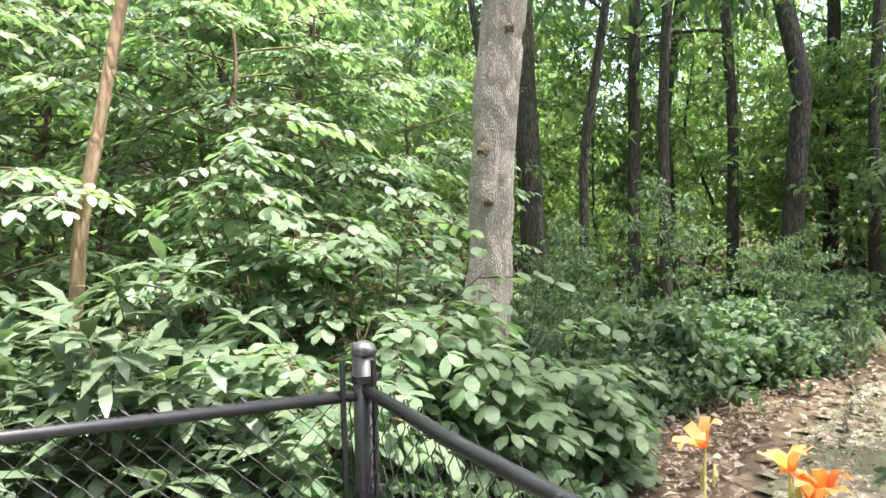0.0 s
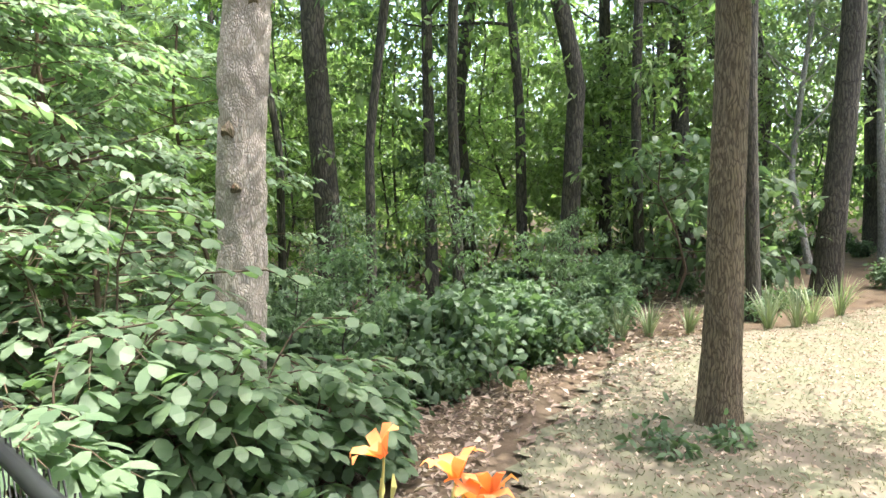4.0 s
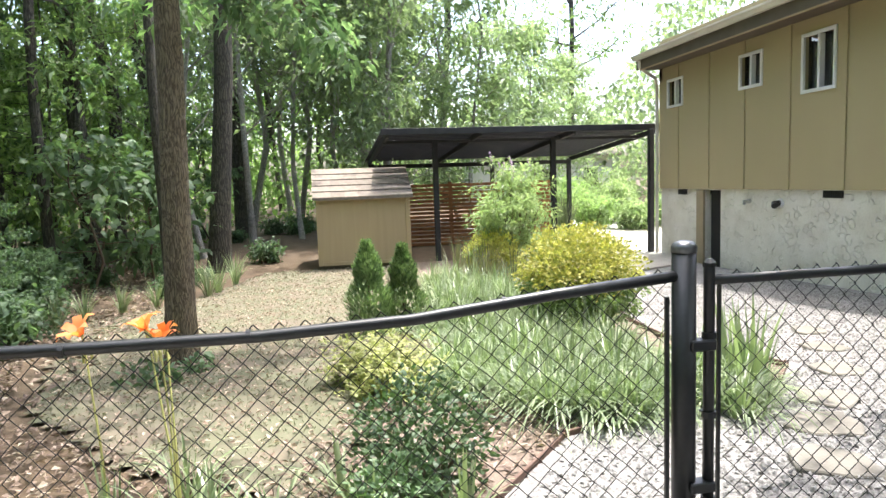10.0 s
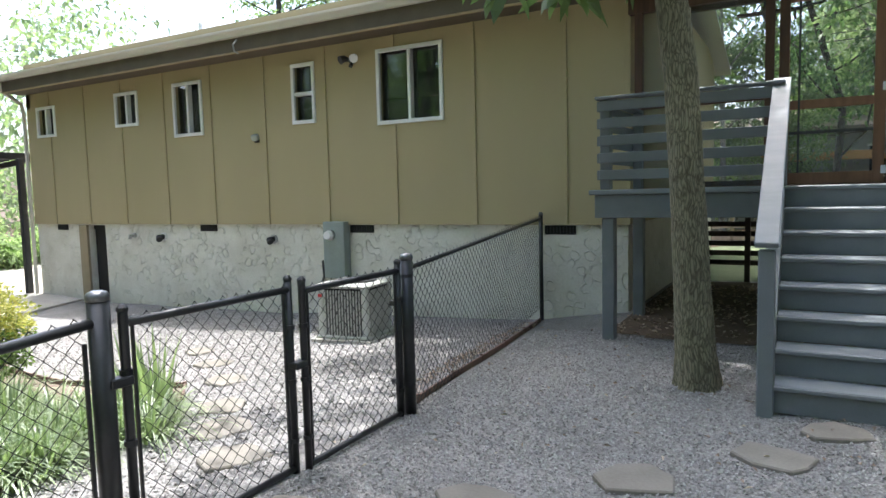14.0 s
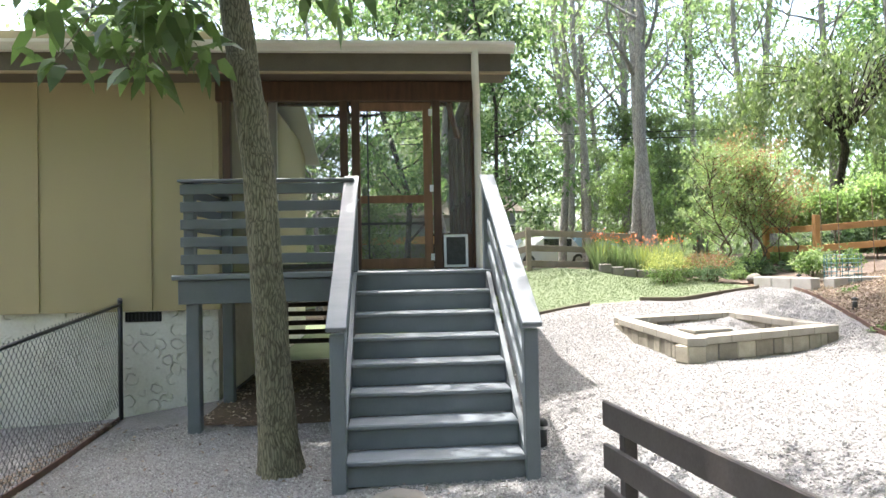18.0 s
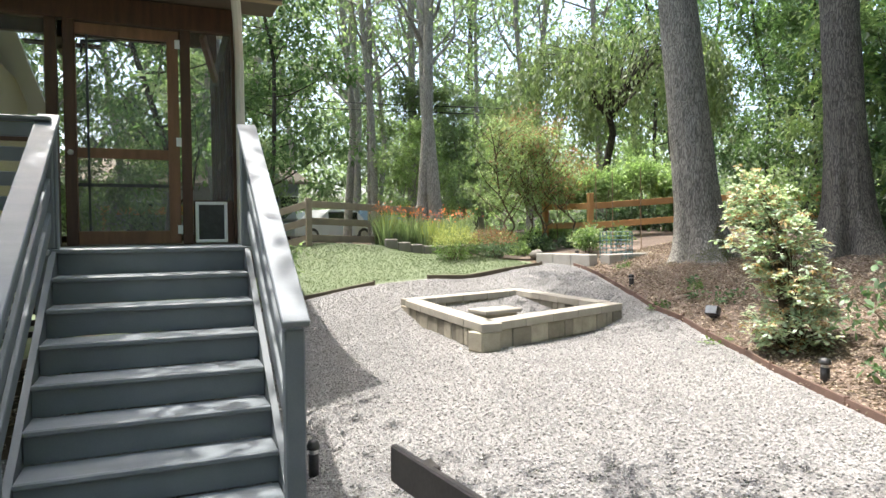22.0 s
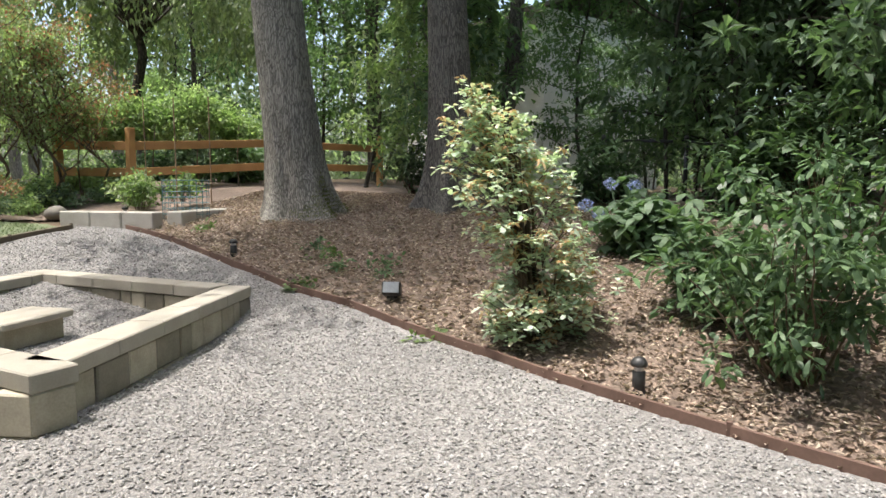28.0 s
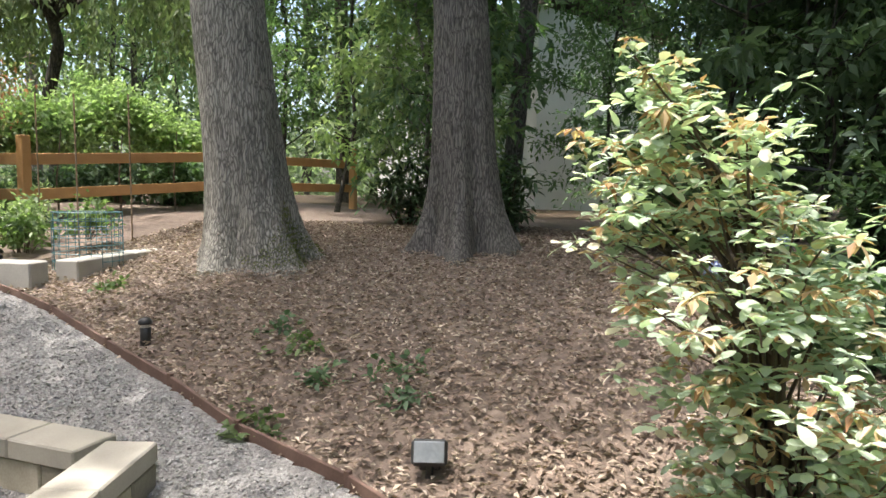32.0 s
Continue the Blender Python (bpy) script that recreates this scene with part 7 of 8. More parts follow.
# --- mulch bed under the oaks
def tiered_azalea(x, y):
    """An open azalea: leaning stems with tiers of leaf rosettes, withered flowers among them."""
    rg = np.random.default_rng(91)
    o = thing("variegated_azalea", "tall open azalea with cream-edged leaves and faded orange flowers", "shrub", at=on_ground(x, y))
    o.scale = (1.06, 1.06, 1.04)
    side = np.array([-0.233, 0.972, 0.0])
    pieces, tips = [], []
    for z, r, u, k in ((0.14, 0.28, -0.02, 34), (0.34, 0.37, 0.04, 58), (0.54, 0.30, 0.08, 32), (0.70, 0.36, -0.04, 38), (0.92, 0.35, -0.16, 50), (1.12, 0.33, -0.22, 44), (1.30, 0.24, -0.30, 30), (1.43, 0.13, -0.32, 12)):
        k = int(k * (1.9 if z < 0.6 else 1.5))
        a = rg.uniform(0, 6.283, k)
        q = np.sqrt(rg.random(k)) * r * (1 + 0.2 * np.sin(3 * a + z * 9))
        t = np.column_stack([np.cos(a) * q, np.sin(a) * q, z + rg.normal(0, 0.055, k) - 0.12 * (q / r) ** 2 * r]) + side * u
        tips.append(t)
        for e in t[::5]:
            s = side * u * 0.4 + [rg.normal(0, 0.03), rg.normal(0, 0.03), max(0.02, z - 0.35)]
            pieces.append(tube_arrays([s * [0.3, 0.3, 0] - [0, 0, 0.03], s, (s + e) / 2 + [0, 0, 0.03], e], [0.008, 0.006, 0.004, 0.002], 4))
    tips = np.concatenate(tips)
    tagged(part("woody_base", np_mesh("stems", *join_arrays(pieces), B_TWIG, True), None, o), kind="stuff")
    v, f = join_arrays([whorls(rg, tips, 7, 0.045, 0.028, 0.3, 6), whorls(rg, tips - [0, 0, 0.03] + rg.normal(0, 0.035, tips.shape), 6, 0.052, 0.03, 0.1, 6)])
    part("foliage", np_mesh("foliage", v, f, L_AZALEA), None, o)
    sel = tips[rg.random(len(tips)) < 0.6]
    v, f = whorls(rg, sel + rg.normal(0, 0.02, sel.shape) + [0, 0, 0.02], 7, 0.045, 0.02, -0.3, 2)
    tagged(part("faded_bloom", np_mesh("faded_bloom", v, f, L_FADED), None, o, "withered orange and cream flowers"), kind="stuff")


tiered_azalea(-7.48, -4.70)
hy, tips = rosette_shrub("hydrangea", "hydrangea with broad dark leaves and blue flower heads", on_ground(-9.35, -4.35), 0.44, 0.66, 26, 5, 0.125, 0.082, L_SHADE, 93, 3, -0.3, jitter=0.12)
rgh = np.random.default_rng(7)
for hx, hy_, hz in [(-9.80, -4.73, 1.47), (-9.86, -4.52, 1.45), (-9.50, -4.88, 1.28), (-9.45, -4.75, 1.21), (-9.30, -4.57, 1.15)]:
    n = 110
    q = unit(rgh.normal(size=(n, 3)))
    q[:, 2] *= 0.75
    c = np.array([hx + 9.35, hy_ + 4.35, hz - ground_z(-9.35, -4.35)])
    v, f = leaves(c + q * 0.06, rgh.normal(0, 1, (n, 3)), q, 0.022, 0.021)
    head = part("flower_head", np_mesh("flower_head", v, f, L_BLUE), None, hy)
    part("flower_stalk", tube([c * [0.4, 0.4, 0], c * [0.8, 0.8, 0.6], c], [0.008, 0.006, 0.004], 5), L_SHADE, head)
for i, (x, y, s, h) in enumerate([(-7.3, -3.3, 0.72, 1.5), (-6.7, -2.3, 0.7, 1.35), (-7.9, -2.4, 0.8, 1.6)]):
    shrub("glossy_shrub", "evergreen shrub with glossy dark leaves along arching shoots", on_ground(x, y), s, h, 30, 3500, 0.066, 0.028, L_GLOSSY, 110 + i, 0.12, 6, r=0.010, fill=1.0, group="glossy evergreens", turn=40)
for i, (x, y, s, h) in enumerate([(-8.05, -3.62, 0.31, 0.68), (-11.4, -3.6, 0.8, 1.0), (-12.0, -5.2, 0.8, 1.0), (-13.6, -7.6, 1.0, 1.2), (-13.4, -8.6, 0.9, 1.2), (-9.0, -1.2, 0.9, 1.5), (-11.2, -3.0, 1.0, 1.8), (-13.0, -7.4, 0.8, 1.2)]):
    rosette_shrub("rhododendron", "dark rhododendron in the shade of the oaks", on_ground(x, y), s, h, 18, 8, 0.15, 0.045, L_GLOSSY, 120 + i, 3, 0.1, group="rhododendrons")
for i, (x, y, s) in enumerate([(-8.75, -7.15, 0.22), (-8.58, -6.43, 0.2), (-7.97, -6.83, 0.16), (-8.45, -6.75, 0.18), (-7.42, -5.4, 0.11), (-8.9, -7.4, 0.18), (-9.2, -9.2, 0.2), (-8.35, -6.25, 0.14)]):
    shrub("fern_seedling", "small green seedling in the mulch", on_ground(x, y), s, s * 0.9, 9, 110, 0.06, 0.034, L_SHADE if i % 2 else L_SUNNY, 130 + i, 0.07, 4, r=0.003, group="seedlings")
for i, (x, y, r, h, m, u) in enumerate([(-7.56, -11.9, 0.46, 0.62, L_YAZALEA, L_SUNNY), (-8.25, -11.75, 0.46, 0.58, L_MAPLE, L_SHADE)]):
    dome_shrub("mounded_azalea", "rounded azalea mound at the lawn corner", x, y, r, h, 2600, 0.05, 0.022, m, 140 + i, under=u, group="mounded azaleas")
MAPLE = [tree_meshes("ornamental%d" % i, 180 + i, 2.3, 0.022, 0.008, 0.2, 1.1, 18, 2600, 0.06, 0.03, B_TWIG, m, (lx, ly), 0.2, sides=6, clump=0.3, twigs=3, flare=(0.1, 10, 0), limb_up=0.6, low=1)
         for i, (m, lx, ly) in enumerate([(L_WEEP, 0.25, 0.1), (L_MAPLE, -0.2, 0.05), (L_VINE, 0.05, -0.2)])]
for i, (x, y, k, s) in enumerate([(-9.2, -13.3, 0, 1.1), (-9.5, -13.1, 0, 1.0), (-9.75, -12.8, 2, 0.95), (-10.1, -12.7, 1, 1.15), (-10.4, -12.5, 1, 1.0), (-9.8, -13.5, 2, 1.1)]):
    tree("ornamental_shrub", MAPLE[k], on_ground(x, y), i * 61, "many-stemmed garden shrub with pale and reddish leaves", "shrub", "garden shrubs", s)
rgl = np.random.default_rng(15)
for i in range(40):
    x, y = -6.55 - 1.9 * rgl.random(), 0
    y = -13.3 + (-6.55 - x) * 0.12 + rgl.uniform(-0.35, 0.3)
    o = strap_plant("crocosmia", "upright sword leaves with red-orange flower sprays", on_ground(x, y), 46, 0.72, 0.026, 0.5, L_STRAP if i % 3 else L_YAZALEA, 700 + i, 0.3, 0.12, "crocosmia bed", "flower")
    n = 6
    p = np.column_stack([rgl.normal(0, 0.16, n), rgl.normal(0, 0.16, n), rgl.normal(0.76, 0.07, n)])
    v, f = leaves(p, rgl.normal(0, 1, (n, 3)), rgl.normal(0, 1, (n, 3)), 0.045, 0.03)
    tagged(part("flower_spray", np_mesh("flower_spray", v, f, L_RED), None, o), kind="stuff")
shrub("zinnia", "pale flowering plant with orange blooms beside the deck", on_ground(-3.95, -10.25), 0.4, 1.0, 14, 700, 0.10, 0.035, L_WEEP, 711, 0.13, 2, r=0.006, fill=1.0)
for i, (x, y) in enumerate([(-9.5, -10.5), (-9.7, -10.9), (-10.1, -10.5), (-10.0, -11.2)]):
    shrub("bed_plant", "leafy plant with small white flowers in the raised bed", on_ground(x, y, 0.15), 0.3, 0.5, 12, 420, 0.07, 0.045, L_WEEP if i % 2 else L_SUNNY, 720 + i, 0.12, 2, r=0.005, group="bed plants")

rgc = np.random.default_rng(31)
for i in range(26):
    x = -8.8 - 2.8 * rgc.random()
    y = -11.9 - 0.5 * (-8.8 - x) * rgc.random() - 1.6 * rgc.random()
    shrub("groundcover_plant", "leafy groundcover in the garden bed by the fence", on_ground(x, y), 0.34, 0.34 + 0.2 * rgc.random(), 12, 420, 0.075, 0.045, (L_VINE, L_SHADE, L_WEEP)[i % 3], 800 + i, 0.13, 2, r=0.005, group="garden groundcover")
for i in range(18):
    copy_thing(UNDER[i % 4], pose(*on_ground(-12.4 - 4.2 * rgc.random(), -12.4 - 2.2 * rgc.random()), 0, 0, 40 * i) @ Matrix.Scale(0.6 + 0.4 * rgc.random(), 4))

# ---------------------------------------------------------------- shed and carport
shed = thing("shed", "small tan garden shed with a grey shingle roof", "shed", at=(12.8, 0, 0))
SY0, SY1, SZ0, SZ1, SZR = -1.77, 0.27, -0.42, 1.13, 1.72
part("wall", box(0, 1.9, SY0, SY1, SZ0, SZ1), M_SHED, shed)
for s in (0, 1):
    b = slope(-0.1, 0.98, SY0 - 0.08, 0, SY1 + 0.08, 0, 0.05) if s == 0 else slope(0.98, 2.0, SY0 - 0.08, 0, SY1 + 0.08, 0, 0.05)
    for v in b.verts:
        k = (v.co.x + 0.1) / 1.08 if s == 0 else (2.0 - v.co.x) / 1.02
        v.co.z += SZ1 - 0.06 + (SZR - SZ1 + 0.06) * k
    part("roof_slope", b, M_SHINGLE, shed)
for i in range(5):
    k = i / 5
    x, z = -0.1 + 1.08 * k, SZ1 - 0.06 + (SZR - SZ1 + 0.06) * k
    y = SY0 - 0.08
    while y < SY1 + 0.07:
        w = min(0.3, SY1 + 0.08 - y)
        part("shingle", beam((x - 0.005, y + w / 2, z + 0.012), (x + 0.225, y + w / 2, z + 0.128), w - 0.006, 0.012, 0.0), M_SHINGLE, shed)
        y += 0.3
part("trim_board", box(-0.025, 0.0, SY1 - 0.09, SY1 + 0.012, SZ0, SZ1 - 0.02, 0.004), M_SHED, shed)
part("trim_board", box(-0.025, 0.0, SY0 - 0.012, SY0 + 0.09, SZ0, SZ1 - 0.02, 0.004), M_SHED, shed)
part("trim_board", box(-0.025, 0.0, SY0 + 0.09, SY1 - 0.09, SZ0, SZ0 + 0.08, 0.004), M_SHED, shed)
for x in (0.15, 1.0, 1.7):
    for y in (SY0 + 0.25, SY1 - 0.25):
        part("support_block", box(x - 0.1, x + 0.1, y - 0.15, y + 0.15, ground_z(12.8 + x, y) - 0.03, SZ0, 0.01), M_CONCRETE, shed)
part("skid", box(0.02, 0.12, SY0, SY1, SZ0 - 0.09, SZ0 - 0.002), M_FASCIA, shed)

cp = thing("carport", "open black steel carport with a ribbed sheet roof", "carport", at=(12.55, 0, 0))
CZ = 2.5
for i in range(26):
    x = 0.02 + i * 0.22
    z = CZ - 0.09 * x * 0.9
    part("roof_sheet_rib", box(x, x + 0.19, -7.75, -1.2, z - 0.03, z, 0.008), M_CARPORT, cp)
part("front_beam", box(-0.05, 0.015, -7.8, -1.18, CZ - 0.12, CZ + 0.02, 0.006), M_CARPORT, cp)
for y in (-1.32, -3.4, -5.6, -7.72):
    part("rafter", beam((0.02, y, CZ - 0.11), (5.7, y, CZ - 0.57), 0.07, 0.12), M_CARPORT, cp)
for x, y in ((0.85, -2.5), (0.85, -5.38), (-0.1, -7.42), (5.5, -1.4), (5.5, -5.1), (5.5, -7.6)):
    z = ground_z(12.55 + x, y)
    part("steel_post", box(x - 0.06, x + 0.06, y - 0.06, y + 0.06, z - 0.05, CZ - 0.12 - 0.081 * x, 0.006), M_CARPORT, cp)
part("long_beam", box(0.84, 0.96, -7.6, -1.3, CZ - 0.26, CZ - 0.19, 0.006), M_CARPORT, cp)
part("long_beam", box(5.44, 5.56, -7.6, -1.3, CZ - 0.72, CZ - 0.60, 0.006), M_CARPORT, cp)

scr = thing("slat_screen", "cedar privacy screen of horizontal slats behind the carport", "fence", at=(16.2, 0, 0))
for i in range(16):
    part("slat", box(-0.012, 0.012, -6.5, -1.9, -0.42 + i * 0.108, -0.42 + i * 0.108 + 0.082, 0.003), M_CEDAR, scr)
for y in (-6.45, -4.9, -3.4, -1.95):
    part("screen_post", box(0.015, 0.1, y - 0.05, y + 0.05, -0.5, 1.33, 0.004), M_CEDAR, scr)


# ---------------------------------------------------------------- wooden fences behind the lawn
def rail_fence(name, label, pts, rails, h, mat, group="", post=0.11, board=0.13, level=None):
    """Posts and rails along a line; they follow the ground, or stay level past a height."""
    def foot(x, y):
        z = ground_z(x, y)
        return z if level is None else min(z, level)

    o = thing(name, label, "fence", group)
    line = []
    for a, c in zip(pts, pts[1:]):
        n = max(1, round(math.dist(a, c) / 2.3))
        for k in range(n):
            line.append([a[j] + (c[j] - a[j]) * k / n for j in (0, 1)])
    line.append(list(pts[-1]))
    for x, y in line:
        part("fence_post", box(x - post / 2, x + post / 2, y - post / 2, y + post / 2, ground_z(x, y) - 0.05, foot(x, y) + h, 0.01), mat, o)
    for p, q in zip(line, line[1:]):
        for r in rails:
            part("fence_rail", beam((p[0], p[1], foot(*p) + r), (q[0], q[1], foot(*q) + r), 0.035, board), mat, o)
    return o


rail_fence("rail_fence", "weathered grey three-rail timber fence behind the lawn", [(1.0, -19.3), (-3.2, -15.0), (-5.1, -13.15), (-7.6, -13.9)], (0.2, 0.52, 0.84), 0.95, M_FENCEWOOD, level=1.25)
rail_fence("rail_fence", "new orange-brown timber rail fence with vines on it", [(-10.3, -13.2), (-10.7, -12.1), (-13.0, -11.4), (-15.5, -10.6)], (0.38, 0.78), 1.05, M_ORANGEWOOD)
vine = thing("fence_vine", "leafy green vine heaped over the timber fence", "vine")
rgv = np.random.default_rng(9)
n = 16000
s = rgv.random(n) * 0.66
vx = np.interp(s, [0, 0.35, 1], [-10.4, -11.25, -15.2]) + rgv.normal(0, 0.16, n)
vy = np.interp(s, [0, 0.35, 1], [-13.4, -12.45, -11.2]) + rgv.normal(0, 0.16, n)
vz = height(vx, vy) + 1.12 + 0.25 * np.sin(s * 23) * np.sin(s * 9) + rgv.normal(0, 0.17, n)
v, f = leaves(np.column_stack([vx, vy, np.maximum(vz, height(vx, vy) + 0.82)]), rgv.normal(0, 1, (n, 3)), rgv.normal(0, 0.4, (n, 3)) + [0, 0, 0.8], 0.075 * rgv.uniform(0.6, 1.3, n), 0.05)
part("foliage", np_mesh("vine", v, f, L_VINE), None, vine)
for i in range(5):
    x = -10.4 - 0.7 * i
    y = np.interp(x, [-15, -11.0, -10.2], [-10.9, -12.1, -13.1])
    part("vine_stem", tube([(x, y, ground_z(x, y) - 0.02), (x + 0.06, y + 0.04, ground_z(x, y) + 0.5), (x - 0.05, y, ground_z(x, y) + 1.1)], [0.015, 0.01, 0.006], 5), B_TWIG, vine)
bedwall = thing("bed_wall", "low stacked stone edge of the flower bed", "wall")
for i in range(8):
    a = Vector((-6.5 - i * 0.25, -12.85 + i * 0.03, 0))
    z = ground_z(a.x, a.y)
    part("bed_stone", beam((a.x, a.y, z + 0.08), (a.x - 0.24, a.y + 0.03, z + 0.08), 0.16, 0.2, 0.02), M_FLAG, bedwall)
rb = thing("raised_bed", "low raised bed of grey blocks", "planter", at=on_ground(-9.22, -9.62), turn=14)
for i in range(3):
    part("bed_block", box(-0.62 + i * 0.41 - 0.6, -0.62 + i * 0.41 - 0.2, -0.1, 0.1, -0.1, 0.2, 0.012), M_CONCRETE, rb)
    part("bed_block", box(0.05, 0.25, -0.1 - i * 0.41 - 0.41, -0.1 - i * 0.41 - 0.01, -0.1, 0.2, 0.012), M_CONCRETE, rb)
cage = thing("plant_cage", "blue-green wire cage round a seedling", "cage", at=on_ground(-9.62, -9.85))
for i in range(20):
    a = 6.283 * i / 20
    part("upright_wire", tube([(0.27 * math.cos(a), 0.27 * math.sin(a), 0), (0.27 * math.cos(a), 0.27 * math.sin(a), 0.5)], 0.0035, 4), surface("blue_green_wire", (0.05, 0.13, 0.15), (0.08, 0.18, 0.2), 9, 0.5) if i == 0 else bpy.data.materials["blue_green_wire"], cage)
for z in np.linspace(0.02, 0.5, 8):
    ring = [(0.27 * math.cos(6.283 * j / 20), 0.27 * math.sin(6.283 * j / 20), z) for j in range(21)]
    part("ring_wire", tube(ring, 0.0035, 4), bpy.data.materials["blue_green_wire"], cage)
for i, (x, y) in enumerate([(-9.9, -10.3), (-10.2, -11.2), (-10.6, -10.4)]):
    st = thing("garden_stake", "thin bamboo stake in the raised bed", "stake", "stakes", on_ground(x, y))
    part("cane", tube([(0, 0, -0.05), (0.02, 0.01, 1.5)], 0.008, 6), B_TAN, st)
rock = thing("garden_rock", "rounded brown boulder by the flower bed", "rock", at=on_ground(-9.0, -11.4))
bm = bmesh.new()
bmesh.ops.create_icosphere(bm, subdivisions=3, radius=0.13)
for v in bm.verts:
    v.co *= 1 + 0.25 * noise.noise(v.co * 5)
    v.co.z = v.co.z * 0.75 + 0.1
part("boulder", bm, M_FLAG, rock, smooth=True)


# ---------------------------------------------------------------- far houses, cars, pole
def far_house(x, y, w, d, h, turn, wall_c, label):
    o = thing("neighbour_house", label, "house", "far houses", on_ground(x, y), turn)
    m = surface("far_wall", wall_c, tuple(c * 1.15 for c in wall_c), 2, 0.8, bump=0.05)
    part("wall", box(-w / 2, w / 2, -d / 2, d / 2, -0.3, h), m, o)
    rf = part("roof", slope(-w / 2 - 0.4, w / 2 + 0.4, d / 2 + 0.4, h, 0, h + d * 0.22, 0.12), M_SHINGLE, o)
    part("roof_back", slope(-w / 2 - 0.4, w / 2 + 0.4, 0, h + d * 0.22, -d / 2 - 0.4, h, 0.12), M_SHINGLE, rf)
    for i in range(3):
        xw = -w / 2 + (i + 0.5) * w / 3
        wd = part("window", box(xw - 0.4, xw + 0.4, d / 2 + 0.002, d / 2 + 0.03, h - 1.7, h - 0.7), M_GLASS, o)
        part("window_frame", box(xw - 0.46, xw + 0.46, d / 2 + 0.001, d / 2 + 0.02, h - 0.7, h - 0.63), M_WHITE, wd)
        part("window_frame", box(xw - 0.46, xw + 0.46, d / 2 + 0.001, d / 2 + 0.02, h - 1.77, h - 1.7), M_WHITE, wd)
    return o


far_house(-6.4, -33.6, 2.8, 5, 2.6, 12, (0.24, 0.255, 0.27), "grey neighbour house behind the trees")
far_house(-24.5, -10.4, 6.5, 5, 4.6, -118, (0.72, 0.72, 0.70), "white neighbour house seen through the trees")
gh = far_house(-1.6, -28.5, 7.5, 5, 3.4, 4, (0.30, 0.31, 0.30), "grey neighbour house with an orange-brown wooden deck")
part("deck_beam", box(-3.4, 1.2, 2.9, 3.1, 2.25, 2.55, 0.01), M_ORANGEWOOD, gh, "orange-brown deck edge beam")
part("deck_floor", box(-3.4, 1.2, 2.56, 2.9, 2.45, 2.55), M_ORANGEWOOD, gh)
for xd in (-3.3, -1.1, 1.1):
    part("deck_post", box(xd - 0.07, xd + 0.07, 2.92, 3.06, -0.2, 2.25, 0.01), M_ORANGEWOOD, gh)
far_house(35, -12, 7, 7, 2.6, 85, (0.62, 0.62, 0.60), "pale neighbour house beyond the drive")


def parked_car(x, y, turn, col, label):
    o = thing("parked_car", label, "car", "parked cars", on_ground(x, y), turn)
    paint = surface("car_paint", col, tuple(c * 1.1 for c in col), 3, 0.25, bump=0, coat=0.5)
    b = bmesh.new()
    prof = [(-2.1, 0.3), (-2.15, 0.7), (-1.9, 0.86), (-1.5, 0.92), (-1.0, 1.4), (0.4, 1.45), (1.0, 0.98), (1.9, 0.84), (2.1, 0.65), (2.1, 0.3)]
    a = [b.verts.new((p, -0.85, q)) for p, q in prof]
    c = [b.verts.new((p, 0.85, q)) for p, q in prof]
    b.faces.new(a)
    b.faces.new(c[::-1])
    for i in range(len(prof)):
        b.faces.new((a[i], a[(i + 1) % len(prof)], c[(i + 1) % len(prof)], c[i]))
    bmesh.ops.recalc_face_normals(b, faces=b.faces)
    bmesh.ops.bevel(b, geom=b.edges[:], offset=0.05, segments=2, affect="EDGES")
    part("body", b, paint, o)
    for sy in (-0.861, 0.861):
        part("side_window", box(-1.0, 0.5, min(sy, sy * 0.99), max(sy, sy * 0.99), 0.98, 1.33, 0.02), M_GLASS, o)
    for wx in (-1.35, 1.3):
        for wy in (-0.78, 0.78):
            wh = part("wheel", tube([(wx, wy - 0.1, 0.32), (wx, wy + 0.1, 0.32)], 0.32, 16), M_LIGHTBLK, o)
            part("rim", tube([(wx, wy - 0.11, 0.32), (wx, wy + 0.11, 0.32)], 0.2, 12), M_STEEL, wh)


parked_car(-11.2, -30.8, 25, (0.30, 0.42, 0.55), "pale blue car parked beyond the fence")
parked_car(-9.2, -29.6, 20, (0.65, 0.66, 0.66), "silver car parked beyond the fence")
tent = thing("canopy_tent", "white pointed canopy beside the neighbour house", "canopy", at=on_ground(-8.1, -31.7))
b = bmesh.new()
bmesh.ops.create_cone(b, cap_ends=False, segments=4, radius1=0.9, radius2=0.03, depth=0.7)
for v in b.verts:
    v.co.z += 1.4
part("canopy", b, M_WHITE, tent)
for sx, sy in ((0.85, 0), (-0.85, 0), (0, 0.85), (0, -0.85)):
    part("canopy_leg", tube([(sx, sy, 0), (sx, sy, 1.1)], 0.03, 6), M_STEEL, tent)
pole = thing("utility_pole", "grey wooden utility pole among the far trees", "pole", at=on_ground(-9.7, -24.5))
part("pole_shaft", tube([(0, 0, -0.2), (0, 0, 9)], [0.15, 0.11], 10), B_OAK, pole)
wires = thing("overhead_wire", "thin overhead wires between the trees", "wire")
for z in (6.4, 6.15):
    part("cable", tube([(-30, -22.0, z + 0.8), (-16, -23.8, z), (-9.7, -24.5, z - 0.05), (-2, -25.5, z), (12, -27.5, z + 0.7)], 0.02, 4), M_LIGHTBLK, wires)

